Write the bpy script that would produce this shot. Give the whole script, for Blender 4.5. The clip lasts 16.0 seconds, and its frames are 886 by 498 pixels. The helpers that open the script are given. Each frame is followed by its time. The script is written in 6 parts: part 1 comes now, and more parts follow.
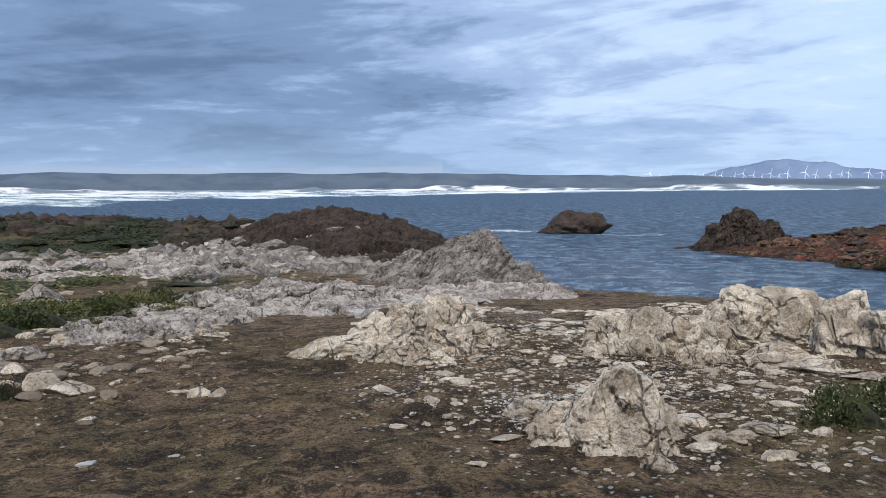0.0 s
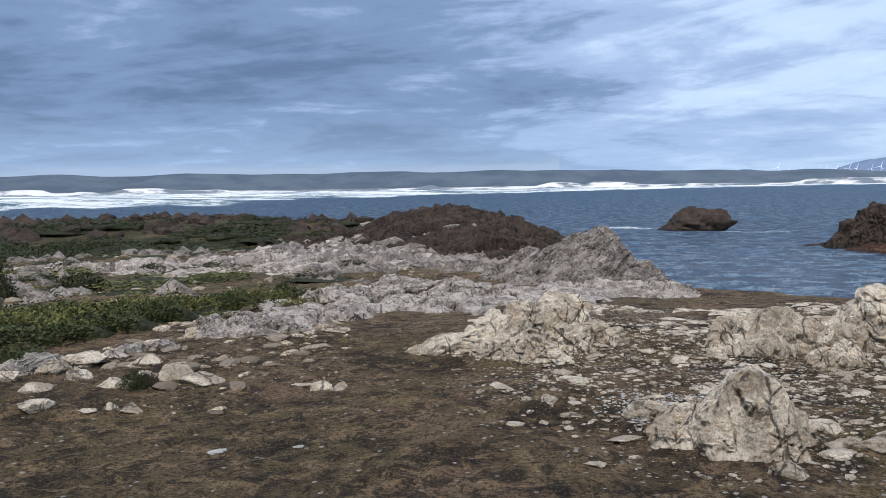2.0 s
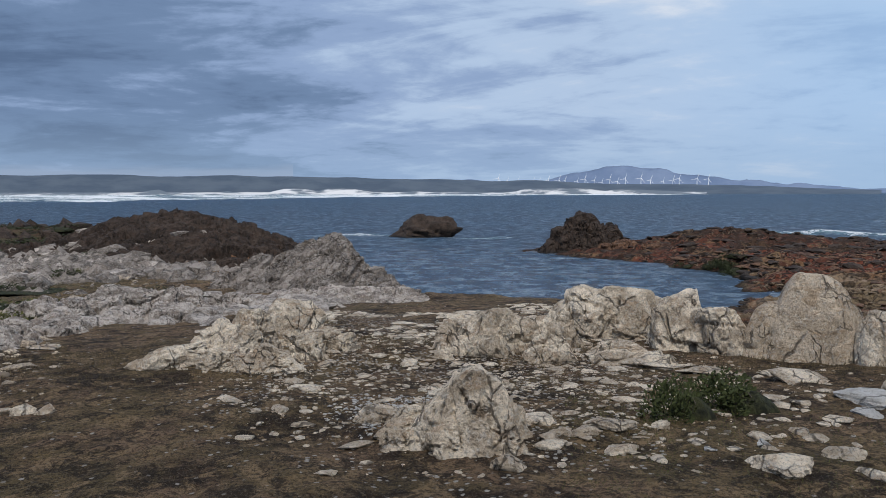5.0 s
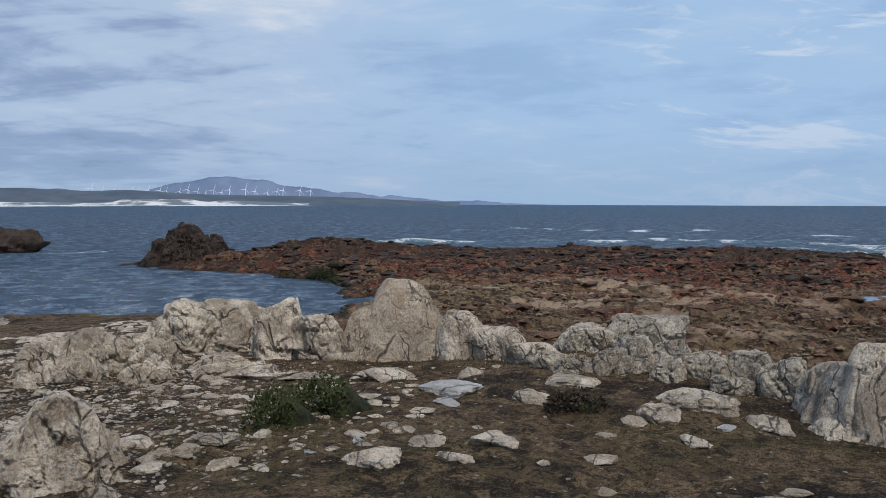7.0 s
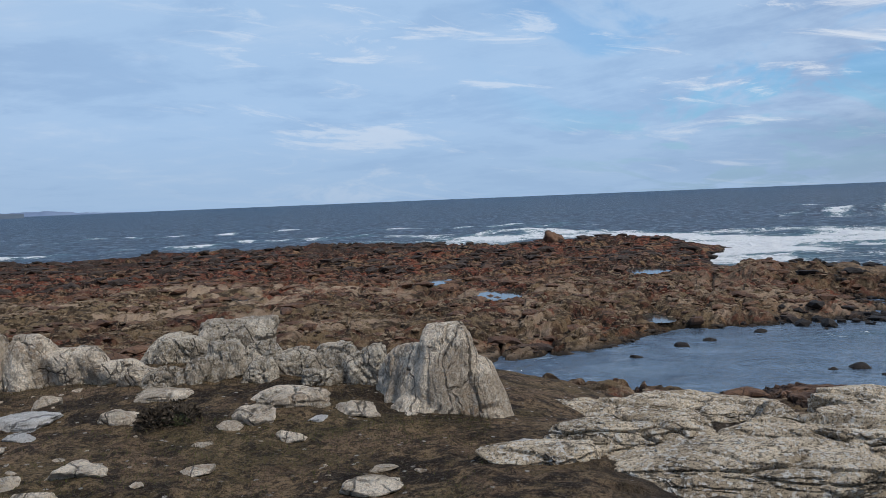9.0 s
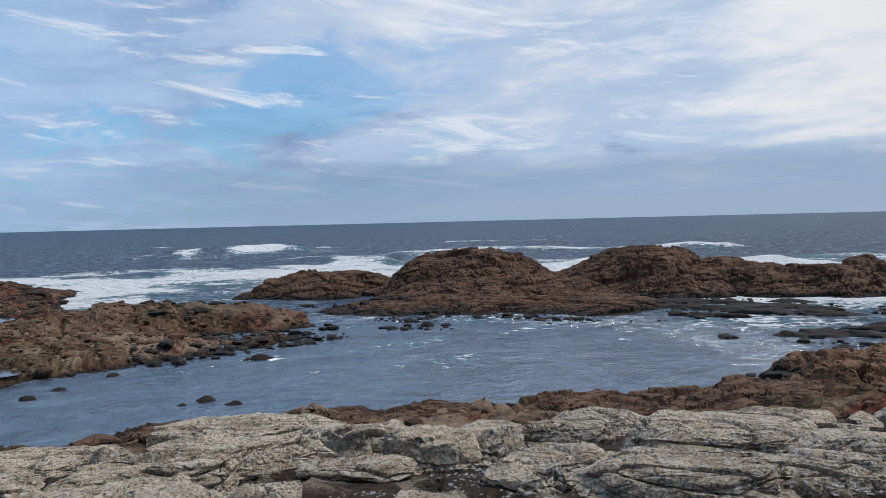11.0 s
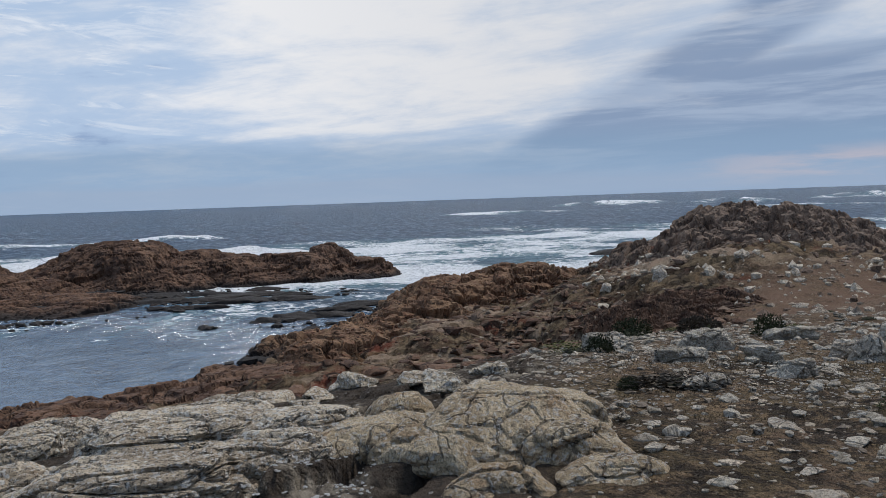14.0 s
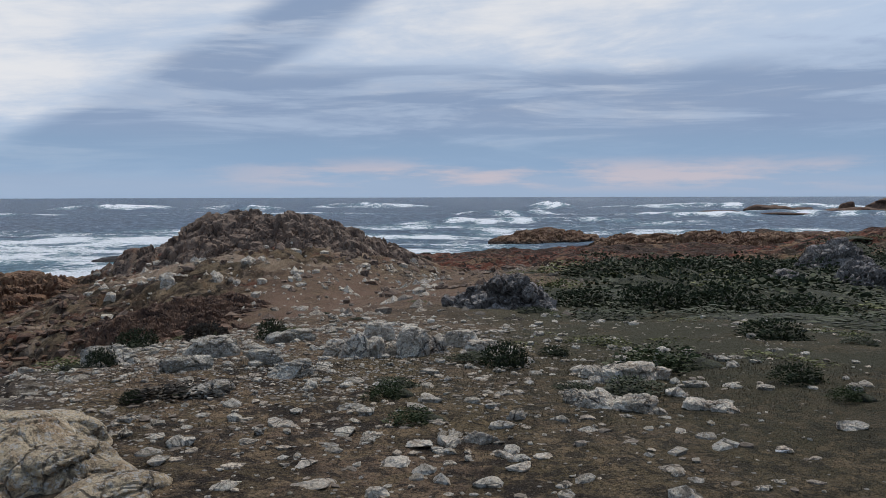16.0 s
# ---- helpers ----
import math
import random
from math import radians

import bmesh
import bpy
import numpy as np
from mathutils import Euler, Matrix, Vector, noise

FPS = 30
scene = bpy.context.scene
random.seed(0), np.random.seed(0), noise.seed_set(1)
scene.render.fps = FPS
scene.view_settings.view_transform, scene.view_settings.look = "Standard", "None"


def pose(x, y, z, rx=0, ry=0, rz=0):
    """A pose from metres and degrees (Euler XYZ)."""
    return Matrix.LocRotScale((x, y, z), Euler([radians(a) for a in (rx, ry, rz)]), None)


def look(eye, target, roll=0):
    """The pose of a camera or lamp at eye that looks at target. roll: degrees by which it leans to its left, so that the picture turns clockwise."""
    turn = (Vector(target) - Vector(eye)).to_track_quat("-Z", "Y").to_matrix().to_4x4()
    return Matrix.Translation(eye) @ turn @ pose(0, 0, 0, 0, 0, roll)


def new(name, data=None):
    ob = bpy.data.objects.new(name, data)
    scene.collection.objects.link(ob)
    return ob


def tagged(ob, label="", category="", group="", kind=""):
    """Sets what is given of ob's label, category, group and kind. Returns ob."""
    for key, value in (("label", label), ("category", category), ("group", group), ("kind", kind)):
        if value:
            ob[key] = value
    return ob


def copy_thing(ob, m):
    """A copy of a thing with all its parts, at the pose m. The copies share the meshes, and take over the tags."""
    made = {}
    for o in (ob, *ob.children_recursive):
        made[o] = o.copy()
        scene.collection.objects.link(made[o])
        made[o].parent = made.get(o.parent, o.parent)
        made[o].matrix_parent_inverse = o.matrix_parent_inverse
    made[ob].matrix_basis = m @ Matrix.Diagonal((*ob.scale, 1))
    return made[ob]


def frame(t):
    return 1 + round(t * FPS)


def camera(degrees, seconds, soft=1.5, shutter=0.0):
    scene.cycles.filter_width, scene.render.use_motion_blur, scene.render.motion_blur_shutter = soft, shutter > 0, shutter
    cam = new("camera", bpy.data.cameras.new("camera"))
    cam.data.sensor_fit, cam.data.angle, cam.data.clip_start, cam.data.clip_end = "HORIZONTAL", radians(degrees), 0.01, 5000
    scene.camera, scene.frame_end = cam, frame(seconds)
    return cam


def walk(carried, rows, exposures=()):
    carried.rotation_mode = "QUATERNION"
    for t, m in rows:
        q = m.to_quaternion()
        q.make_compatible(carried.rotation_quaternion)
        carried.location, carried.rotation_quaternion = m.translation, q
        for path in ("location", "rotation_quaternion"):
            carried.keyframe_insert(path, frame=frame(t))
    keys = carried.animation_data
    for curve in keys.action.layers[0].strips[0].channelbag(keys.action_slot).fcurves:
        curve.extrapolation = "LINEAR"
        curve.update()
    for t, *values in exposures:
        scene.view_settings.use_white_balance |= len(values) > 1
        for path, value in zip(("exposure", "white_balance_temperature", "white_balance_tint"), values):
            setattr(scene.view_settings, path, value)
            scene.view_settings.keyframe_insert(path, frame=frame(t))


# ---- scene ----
cam = camera(54.77, 16.0, soft=0.7)
PATH = [
    (0.0, pose(0.001, 0.000, 1.609, 85.96, 0.32, -0.02)),
    (0.5, pose(-0.001, 0.002, 1.609, 85.90, 0.39, 1.03)),
    (1.0, pose(-0.003, -0.002, 1.609, 85.87, 0.52, 3.38)),
    (1.5, pose(-0.005, 0.000, 1.609, 85.87, 0.68, 5.74)),
    (2.0, pose(-0.005, -0.004, 1.610, 85.87, 0.89, 7.74)),
    (2.5, pose(-0.009, -0.004, 1.608, 85.86, 0.93, 8.33)),
    (3.0, pose(-0.010, -0.005, 1.607, 85.93, 0.91, 8.31)),
    (3.2, pose(-0.013, 0.003, 1.607, 85.94, 0.95, 8.07)),
    (5.3, pose(0.028, 0.084, 1.598, 86.40, -0.23, -13.98)),
    (5.5, pose(0.022, 0.075, 1.600, 86.47, -0.43, -16.65)),
    (6.0, pose(0.039, 0.068, 1.607, 86.64, -0.75, -23.49)),
    (6.5, pose(0.052, 0.061, 1.604, 86.82, -0.73, -30.34)),
    (7.0, pose(0.068, 0.044, 1.602, 86.95, -0.18, -35.88)),
    (7.5, pose(0.088, 0.012, 1.602, 87.03, 0.01, -39.83)),
    (8.0, pose(0.094, 0.003, 1.603, 87.00, 1.00, -44.55)),
    (8.5, pose(0.092, 0.004, 1.606, 86.83, 1.66, -53.21)),
    (9.0, pose(0.082, 0.012, 1.606, 86.62, 2.31, -63.11)),
    (9.5, pose(0.079, -0.006, 1.611, 86.26, 2.51, -77.14)),
    (10.0, pose(0.041, -0.042, 1.621, 86.53, 1.81, -87.32)),
    (10.2, pose(0.054, -0.055, 1.626, 87.02, 1.70, -91.22)),
    (12.3, pose(0.045, -0.416, 1.602, 88.00, 0.64, -118.74)),
    (12.5, pose(0.051, -0.427, 1.601, 87.99, 0.59, -120.41)),
    (13.0, pose(0.051, -0.428, 1.603, 87.90, 0.86, -125.20)),
    (13.5, pose(0.046, -0.422, 1.602, 87.24, 1.77, -131.00)),
    (14.0, pose(0.060, -0.456, 1.591, 86.65, 1.99, -138.31)),
    (14.5, pose(0.043, -0.443, 1.600, 86.28, 1.34, -147.20)),
    (15.0, pose(0.028, -0.433, 1.611, 86.31, 1.01, -154.14)),
    (15.5, pose(0.008, -0.433, 1.615, 86.44, 0.48, -163.79)),
    (16.0, pose(-0.001, -0.419, 1.620, 86.47, 0.14, -170.28)),
]
walk(cam, PATH, [(0.0, 0.42), (3.2, 0.42), (5.3, -0.08), (7.0, -0.12), (9.0, -0.06), (10.2, -0.03), (12.3, -0.14), (13.5, -0.10), (14.5, -0.03), (16.0, 0.02)])

# ---- sky and sun ----
SUN_AZ, SUN_EL = radians(190), radians(58)


class Nodes:
    """A node tree, written as nested calls."""

    def __init__(self, tree):
        self.tree = tree
        tree.nodes.clear()

    def add(self, kind, ins=None, op="", clamp=False, attribute=""):
        node = self.tree.nodes.new(kind)
        if kind in ("ShaderNodeMath", "ShaderNodeVectorMath"):
            node.operation = op
        if kind == "ShaderNodeMath":
            node.use_clamp = clamp
        if kind == "ShaderNodeTexVoronoi":
            node.feature = op
        if kind == "ShaderNodeMapRange":
            node.interpolation_type = "SMOOTHSTEP"
        if kind == "ShaderNodeMix":
            node.data_type = "RGBA"
        if kind == "ShaderNodeAttribute":
            node.attribute_name = attribute
        for key, value in (ins or {}).items():
            if isinstance(value, bpy.types.NodeSocket):
                self.tree.links.new(value, node.inputs[key])
            else:
                node.inputs[key].default_value = value
        return node

    def math(self, op, a, b=0.0, c=0.0, clamp=False):
        return self.add("ShaderNodeMath", {0: a, 1: b, 2: c}, op, clamp).outputs[0]

    def vmath(self, op, a, b=(0, 0, 0)):
        node = self.add("ShaderNodeVectorMath", {0: a, 1: b}, op)
        return node.outputs["Value"] if op == "DOT_PRODUCT" else node.outputs[0]

    def scaled(self, v, sx, sy, sz):
        return self.vmath("MULTIPLY", v, (sx, sy, sz))

    def noise(self, v, scale, detail=4.0, rough=0.5, distort=0.0):
        return self.add("ShaderNodeTexNoise", {"Vector": v, "Scale": scale, "Detail": detail, "Roughness": rough, "Distortion": distort}).outputs[0]

    def voronoi(self, v, scale, feature="F1", out="Distance"):
        return self.add("ShaderNodeTexVoronoi", {"Vector": v, "Scale": scale}, feature).outputs[out]

    def span(self, v, a, b, c=0.0, d=1.0):
        return self.add("ShaderNodeMapRange", {"Value": v, "From Min": a, "From Max": b, "To Min": c, "To Max": d}).outputs[0]

    def mix(self, f, a, b):
        a = (*a, 1) if isinstance(a, tuple) and len(a) == 3 else a
        b = (*b, 1) if isinstance(b, tuple) and len(b) == 3 else b
        return self.add("ShaderNodeMix", {0: f, 6: a, 7: b}).outputs[2]

    def bump(self, h, strength=0.5, distance=0.02, normal=None):
        ins = {"Height": h, "Strength": strength, "Distance": distance}
        if normal is not None:
            ins["Normal"] = normal
        return self.add("ShaderNodeBump", ins).outputs[0]


def heading(az, el):
    a, e = radians(az), radians(el)
    return (math.sin(a) * math.cos(e), math.cos(a) * math.cos(e), math.sin(e))


world = bpy.data.worlds.new("sky")
scene.world = world
world.use_nodes = True
n = Nodes(world.node_tree)
way = n.add("ShaderNodeTexCoord").outputs["Generated"]
sep = n.add("ShaderNodeSeparateXYZ", {0: way})
up = n.math("MAXIMUM", sep.outputs[2], 0.0)
flat = n.math("ADD", up, 0.13)
layer = n.add("ShaderNodeCombineXYZ", {0: n.math("DIVIDE", sep.outputs[0], flat), 1: n.math("DIVIDE", sep.outputs[1], flat), 2: 0.0}).outputs[0]
air = n.add("ShaderNodeTexSky")
air.sky_type, air.sun_disc, air.sun_elevation, air.sun_rotation, air.altitude = "NISHITA", False, SUN_EL, SUN_AZ, 10
clear = n.vmath("MULTIPLY", air.outputs[0], (0.060, 0.112, 0.152))


def lobe(az, el, inner, outer):
    """1 within inner degrees of a heading, 0 beyond outer."""
    return n.span(n.vmath("DOT_PRODUCT", way, heading(az, el)), math.cos(radians(outer)), math.cos(radians(inner)))


big = n.noise(layer, 0.42, 3.0, 0.5, 0.3)
mid = n.noise(n.scaled(layer, 1.0, 1.2, 1.0), 1.1, 9.0, 0.58, 0.5)
fine = n.noise(layer, 4.0, 8.0, 0.62, 0.3)
veil = n.math("ADD", n.math("MULTIPLY", mid, 0.62), n.math("ADD", n.math("MULTIPLY", n.math("SUBTRACT", fine, 0.15), 0.30), n.math("MULTIPLY", big, 0.3)))
veil = n.math("MULTIPLY_ADD", n.math("SUBTRACT", veil, 0.565), 0.52, 0.565)
# long streaks that follow the horizon, leaning a little
round_by = n.math("MULTIPLY", n.math("ARCTAN2", sep.outputs[1], sep.outputs[0]), 57.2958)
lift = n.math("MULTIPLY", n.math("ARCSINE", sep.outputs[2]), 57.2958)
lines = n.noise(n.add("ShaderNodeCombineXYZ", {0: n.math("MULTIPLY", round_by, 0.055), 1: n.math("MULTIPLY_ADD", round_by, 0.035, n.math("MULTIPLY", lift, 0.36)), 2: 3.7}).outputs[0], 1.0, 10.0, 0.62, 0.7)
veil = n.math("MULTIPLY_ADD", n.math("SUBTRACT", lines, 0.5), 0.30, veil)
# heavy cloud over the bay, thin cloud over the point, bright cloud towards the sun, a grey bank beyond
veil = n.math("ADD", veil, n.math("MULTIPLY", lobe(-24, 6, 10, 40), -0.13))
veil = n.math("ADD", veil, n.math("MULTIPLY", lobe(122, 22, 4, 34), 0.14))
veil = n.math("ADD", veil, n.math("MULTIPLY", lobe(175, 3, 3, 24), -0.02))
veil = n.math("ADD", veil, n.math("MULTIPLY", lobe(38, 18, 5, 50), 0.08))
veil = n.math("ADD", veil, n.math("MULTIPLY", lobe(0, 14, 2, 15), 0.02))
veil = n.math("ADD", veil, n.math("MULTIPLY", lobe(112, 4, 3, 22), -0.01))
veil = n.math("ADD", veil, n.math("MULTIPLY", lobe(146, 15, 4, 26), 0.125))
veil = n.math("ADD", veil, n.math("MULTIPLY", lobe(170, 24, 4, 26), 0.10))
veil = n.math("ADD", veil, n.math("MULTIPLY", lobe(188, 15, 5, 24), 0.12))
ramp = n.add("ShaderNodeValToRGB", {0: veil})
ramp.color_ramp.interpolation = "EASE"
stops = ramp.color_ramp.elements
stops[0].position, stops[0].color = 0.36, (0.105, 0.165, 0.285, 1)
stops[1].position, stops[1].color = 0.82, (0.86, 0.87, 0.90, 1)
for place, tone in ((0.46, (0.165, 0.25, 0.41, 1)), (0.54, (0.285, 0.395, 0.61, 1)), (0.64, (0.455, 0.585, 0.785, 1))):
    stops.new(place).color = tone
gap = n.math("MULTIPLY", n.span(n.noise(n.scaled(layer, 0.8, 1.5, 1.0), 1.0, 7.0, 0.55, 0.6), 0.50, 0.60), lobe(87, 12, 6, 23))
tone = ramp.outputs[0]
tone = n.mix(n.math("MULTIPLY", lobe(58, 8, 6, 40), 0.66), tone, (0.365, 0.575, 0.86))
tone = n.mix(n.math("MULTIPLY", gap, 0.6), tone, clear)
tone = n.mix(n.math("MULTIPLY", lobe(168, 10, 12, 46), 0.34), tone, (0.50, 0.52, 0.57))
# torn white wisps over the reef and the open sea
wisp = n.noise(n.add("ShaderNodeCombineXYZ", {0: n.math("MULTIPLY", round_by, 0.085), 1: n.math("MULTIPLY_ADD", round_by, -0.05, n.math("MULTIPLY", lift, 0.55)), 2: 8.1}).outputs[0], 1.0, 12.0, 0.66, 1.1)
wisp = n.math("MULTIPLY", n.span(wisp, 0.53, 0.66, 0.0, 0.75), n.math("MAXIMUM", lobe(98, 13, 8, 34), n.math("MULTIPLY", lobe(62, 9, 3, 22), 0.6)))
tone = n.mix(wisp, tone, (0.80, 0.85, 0.93))
# a grey bank with a slanting edge, and a blue-grey band low over the open sea
turned = n.math("MULTIPLY", n.math("ARCTAN2", n.math("MULTIPLY", sep.outputs[0], -1.0), n.math("MULTIPLY", sep.outputs[1], -1.0)), 57.2958)
rise = n.math("MULTIPLY", n.math("ARCSINE", sep.outputs[2]), 57.2958)
streaks = n.noise(n.add("ShaderNodeCombineXYZ", {0: n.math("MULTIPLY", turned, 0.06), 1: n.math("MULTIPLY", rise, 0.55), 2: 0.0}).outputs[0], 1.0, 6.0, 0.6, 0.4)
rise = n.math("ADD", rise, n.math("MULTIPLY", n.math("SUBTRACT", streaks, 0.5), 2.2))
edge = n.math("SUBTRACT", n.math("MULTIPLY_ADD", turned, 0.56, 24.6), rise)
beam = n.math("SUBTRACT", rise, n.math("MULTIPLY_ADD", turned, 0.70, 22.0))
bank = n.math("MAXIMUM", n.span(beam, -0.6, 1.6), n.span(rise, 9.2, 7.2))
bank = n.math("MULTIPLY", n.math("MULTIPLY", bank, n.span(edge, -0.3, 1.7)), n.span(turned, -46, -34))
bank = n.math("MULTIPLY", bank, n.math("MULTIPLY", n.span(turned, 60, 25), n.span(streaks, 0.62, 0.45, 0.42, 0.85)))
band = n.math("MULTIPLY", n.math("MULTIPLY", n.span(rise, 4.8, 2.8), n.span(turned, -100, -84)), n.span(turned, 60, 25))
tone = n.mix(bank, tone, (0.215, 0.30, 0.46))
tone = n.mix(n.math("MULTIPLY", band, 0.65), tone, (0.205, 0.32, 0.48))
low_cloud = n.math("MULTIPLY", n.math("MULTIPLY", n.span(rise, 1.9, 1.0), n.span(turned, -100, -60)), 0.6)
tone = n.mix(low_cloud, tone, (0.38, 0.40, 0.49))
haze = n.math("MULTIPLY", n.span(sep.outputs[2], 0.11, 0.0), 0.55)
tone = n.mix(haze, tone, (0.335, 0.475, 0.67))
blush = n.math("MULTIPLY", n.math("MULTIPLY", n.span(sep.outputs[2], 0.05, 0.028), n.span(sep.outputs[2], 0.0, 0.02)), lobe(178, 2, 6, 28))
tone = n.mix(n.math("MULTIPLY", blush, n.span(n.noise(n.scaled(layer, 1.0, 1.0, 1.0), 0.9, 5.0, 0.6), 0.42, 0.62, 0.0, 0.6)), tone, (0.66, 0.55, 0.56))
n.add("ShaderNodeOutputWorld", {0: n.add("ShaderNodeBackground", {0: tone, 1: 1.0}).outputs[0]})

sun = new("sun", bpy.data.lights.new("sun", "SUN"))
sun.data.energy, sun.data.angle, sun.data.color = 2.8, radians(15), (1.0, 0.93, 0.85)
sun.matrix_world = look(Vector(heading(190, 58)) * 100, (0, 0, 0))

# ---- noise and terrain shape ----
PERM = np.random.RandomState(7).permutation(256)
PERM = np.concatenate([PERM, PERM, PERM])
VALS = np.random.RandomState(8).rand(256) * 2 - 1


def fade(f):
    return f * f * f * (f * (f * 6 - 15) + 10)


def vnoise(x, y, z=None):
    """Smooth value noise, -1 to 1, on arrays."""
    x, y = np.asarray(x, float), np.asarray(y, float)
    xi, yi = np.floor(x), np.floor(y)
    fx, fy = fade(x - xi), fade(y - yi)
    xi, yi = xi.astype(int) & 255, yi.astype(int) & 255
    if z is None:
        p0, p1 = PERM[yi], PERM[yi + 1]
        low = VALS[PERM[p0 + xi]] * (1 - fx) + VALS[PERM[p0 + xi + 1]] * fx
        return low * (1 - fy) + (VALS[PERM[p1 + xi]] * (1 - fx) + VALS[PERM[p1 + xi + 1]] * fx) * fy
    z = np.asarray(z, float)
    zi = np.floor(z)
    fz = fade(z - zi)
    zi = zi.astype(int) & 255
    out = 0
    for dz, wz in ((0, 1 - fz), (1, fz)):
        pz = PERM[zi + dz]
        for dy, wy in ((0, 1 - fy), (1, fy)):
            py = PERM[pz + yi + dy]
            out = out + (VALS[PERM[py + xi]] * (1 - fx) + VALS[PERM[py + xi + 1]] * fx) * wy * wz
    return out


def fbm(x, y, z=None, octaves=4, gain=0.5):
    total, amp = 0, 1.0
    for k in range(octaves):
        s = 2.03 ** k
        total = total + amp * vnoise(x * s + 17.1 * k, y * s - 9.3 * k, None if z is None else z * s + 3.3 * k)
        amp *= gain
    return total


def ridged(x, y, octaves=4):
    total, amp = 0, 1.0
    for k in range(octaves):
        s = 2.1 ** k
        total = total + amp * (1 - 2 * np.abs(vnoise(x * s + 5.7 * k, y * s + 2.9 * k)))
        amp *= 0.55
    return total


def joints(x, y, seed=0):
    """Jointed rock on unit cells: gap to the next cell, each cell's own number, and the offset from its middle."""
    xi, yi = np.floor(x).astype(int), np.floor(y).astype(int)
    f1, f2 = np.full(np.shape(x), 9.0), np.full(np.shape(x), 9.0)
    who, ox, oy = np.zeros(np.shape(x), int), np.zeros(np.shape(x)), np.zeros(np.shape(x))
    for di in (-1, 0, 1):
        for dj in (-1, 0, 1):
            k = PERM[PERM[(xi + di + seed) & 255] + ((yi + dj) & 255)]
            dx, dy = xi + di + 0.5 + 0.42 * VALS[k] - x, yi + dj + 0.5 + 0.42 * VALS[(k + 77) & 255] - y
            d = np.hypot(dx, dy)
            near = d < f1
            f2 = np.where(near, f1, np.minimum(f2, d))
            who, ox, oy = np.where(near, k, who), np.where(near, -dx, ox), np.where(near, -dy, oy)
            f1 = np.where(near, d, f1)
    return f2 - f1, who, ox, oy


def fracture(x, y, cell, stretch, turn, seed=0, gap=0.06):
    """Broken rock surface of unit size: tilted, stepped blocks with open joints between them."""
    a = radians(turn)
    u, v = (x * math.cos(a) + y * math.sin(a)) / (cell * stretch), (-x * math.sin(a) + y * math.cos(a)) / cell
    wu, wv = u + 0.25 * fbm(u * 0.9 + seed, v * 0.9, octaves=3), v + 0.25 * fbm(u * 0.9, v * 0.9 + 40 + seed, octaves=3)
    edge, who, ox, oy = joints(wu, wv, seed)
    tilt = VALS[(who + 31) & 255] * ox + VALS[(who + 143) & 255] * oy
    shape = 0.65 * VALS[who & 255] + 1.3 * tilt - 2.6 * np.exp(-(edge / gap) ** 2)
    return shape


def fracture_solid(p, cell, stretch, turn, dip, seed=0, gap=0.05, layer=0.8):
    """The same for a surface in space, p: an array of points. Returns the shape and the number of each point's block."""
    m = np.array(Matrix.Rotation(radians(dip), 3, "X") @ Matrix.Rotation(radians(-turn), 3, "Z"))
    q = p @ m.T / np.array([cell * stretch, cell, cell * layer]) + np.array([seed * 3.7, seed * 1.3, seed * 2.1])
    q = q + 0.22 * np.stack([fbm(q[:, 0], q[:, 1], q[:, 2] + 7.7 * k, 2) for k in range(3)], 1)
    lo = np.floor(q).astype(int)
    f1, f2 = np.full(len(q), 9.0), np.full(len(q), 9.0)
    who, off = np.zeros(len(q), int), np.zeros((len(q), 3))
    for di in (-1, 0, 1):
        for dj in (-1, 0, 1):
            for dk in (-1, 0, 1):
                c = lo + (di, dj, dk)
                k = PERM[PERM[PERM[c[:, 0] & 255] + (c[:, 1] & 255)] + (c[:, 2] & 255)]
                to = np.stack([c[:, 0] + 0.5 + 0.4 * VALS[k], c[:, 1] + 0.5 + 0.4 * VALS[(k + 77) & 255], c[:, 2] + 0.5 + 0.4 * VALS[(k + 151) & 255]], 1) - q
                d = np.sqrt((to * to).sum(1))
                near = d < f1
                f2 = np.where(near, f1, np.minimum(f2, d))
                f1 = np.where(near, d, f1)
                who = np.where(near, c[:, 0] * 91 + c[:, 1] * 9973 + c[:, 2] * 7, who)
                off[near] = -to[near]
    k = who & 255
    tilt = VALS[(k + 31) & 255] * off[:, 0] + VALS[(k + 143) & 255] * off[:, 1] + VALS[(k + 201) & 255] * off[:, 2]
    return 0.3 * VALS[k] + 1.35 * tilt - 1.5 * np.exp(-((f2 - f1) / gap) ** 2), who


def step(a, b, v):
    t = np.clip((np.asarray(v, float) - a) / (b - a), 0, 1)
    return t * t * (3 - 2 * t)


SEA = -5.0
TIDE_POOLS = ((45.8, 19.7, 2.4, 1.2, -4.15), (62.0, 15.2, 3.0, 1.5, -4.2), (41.6, 9.8, 1.6, 0.8, -4.6), (41.4, 35.6, 2.0, 1.0, -4.1), (52.0, 27.0, 1.8, 0.9, -4.1))
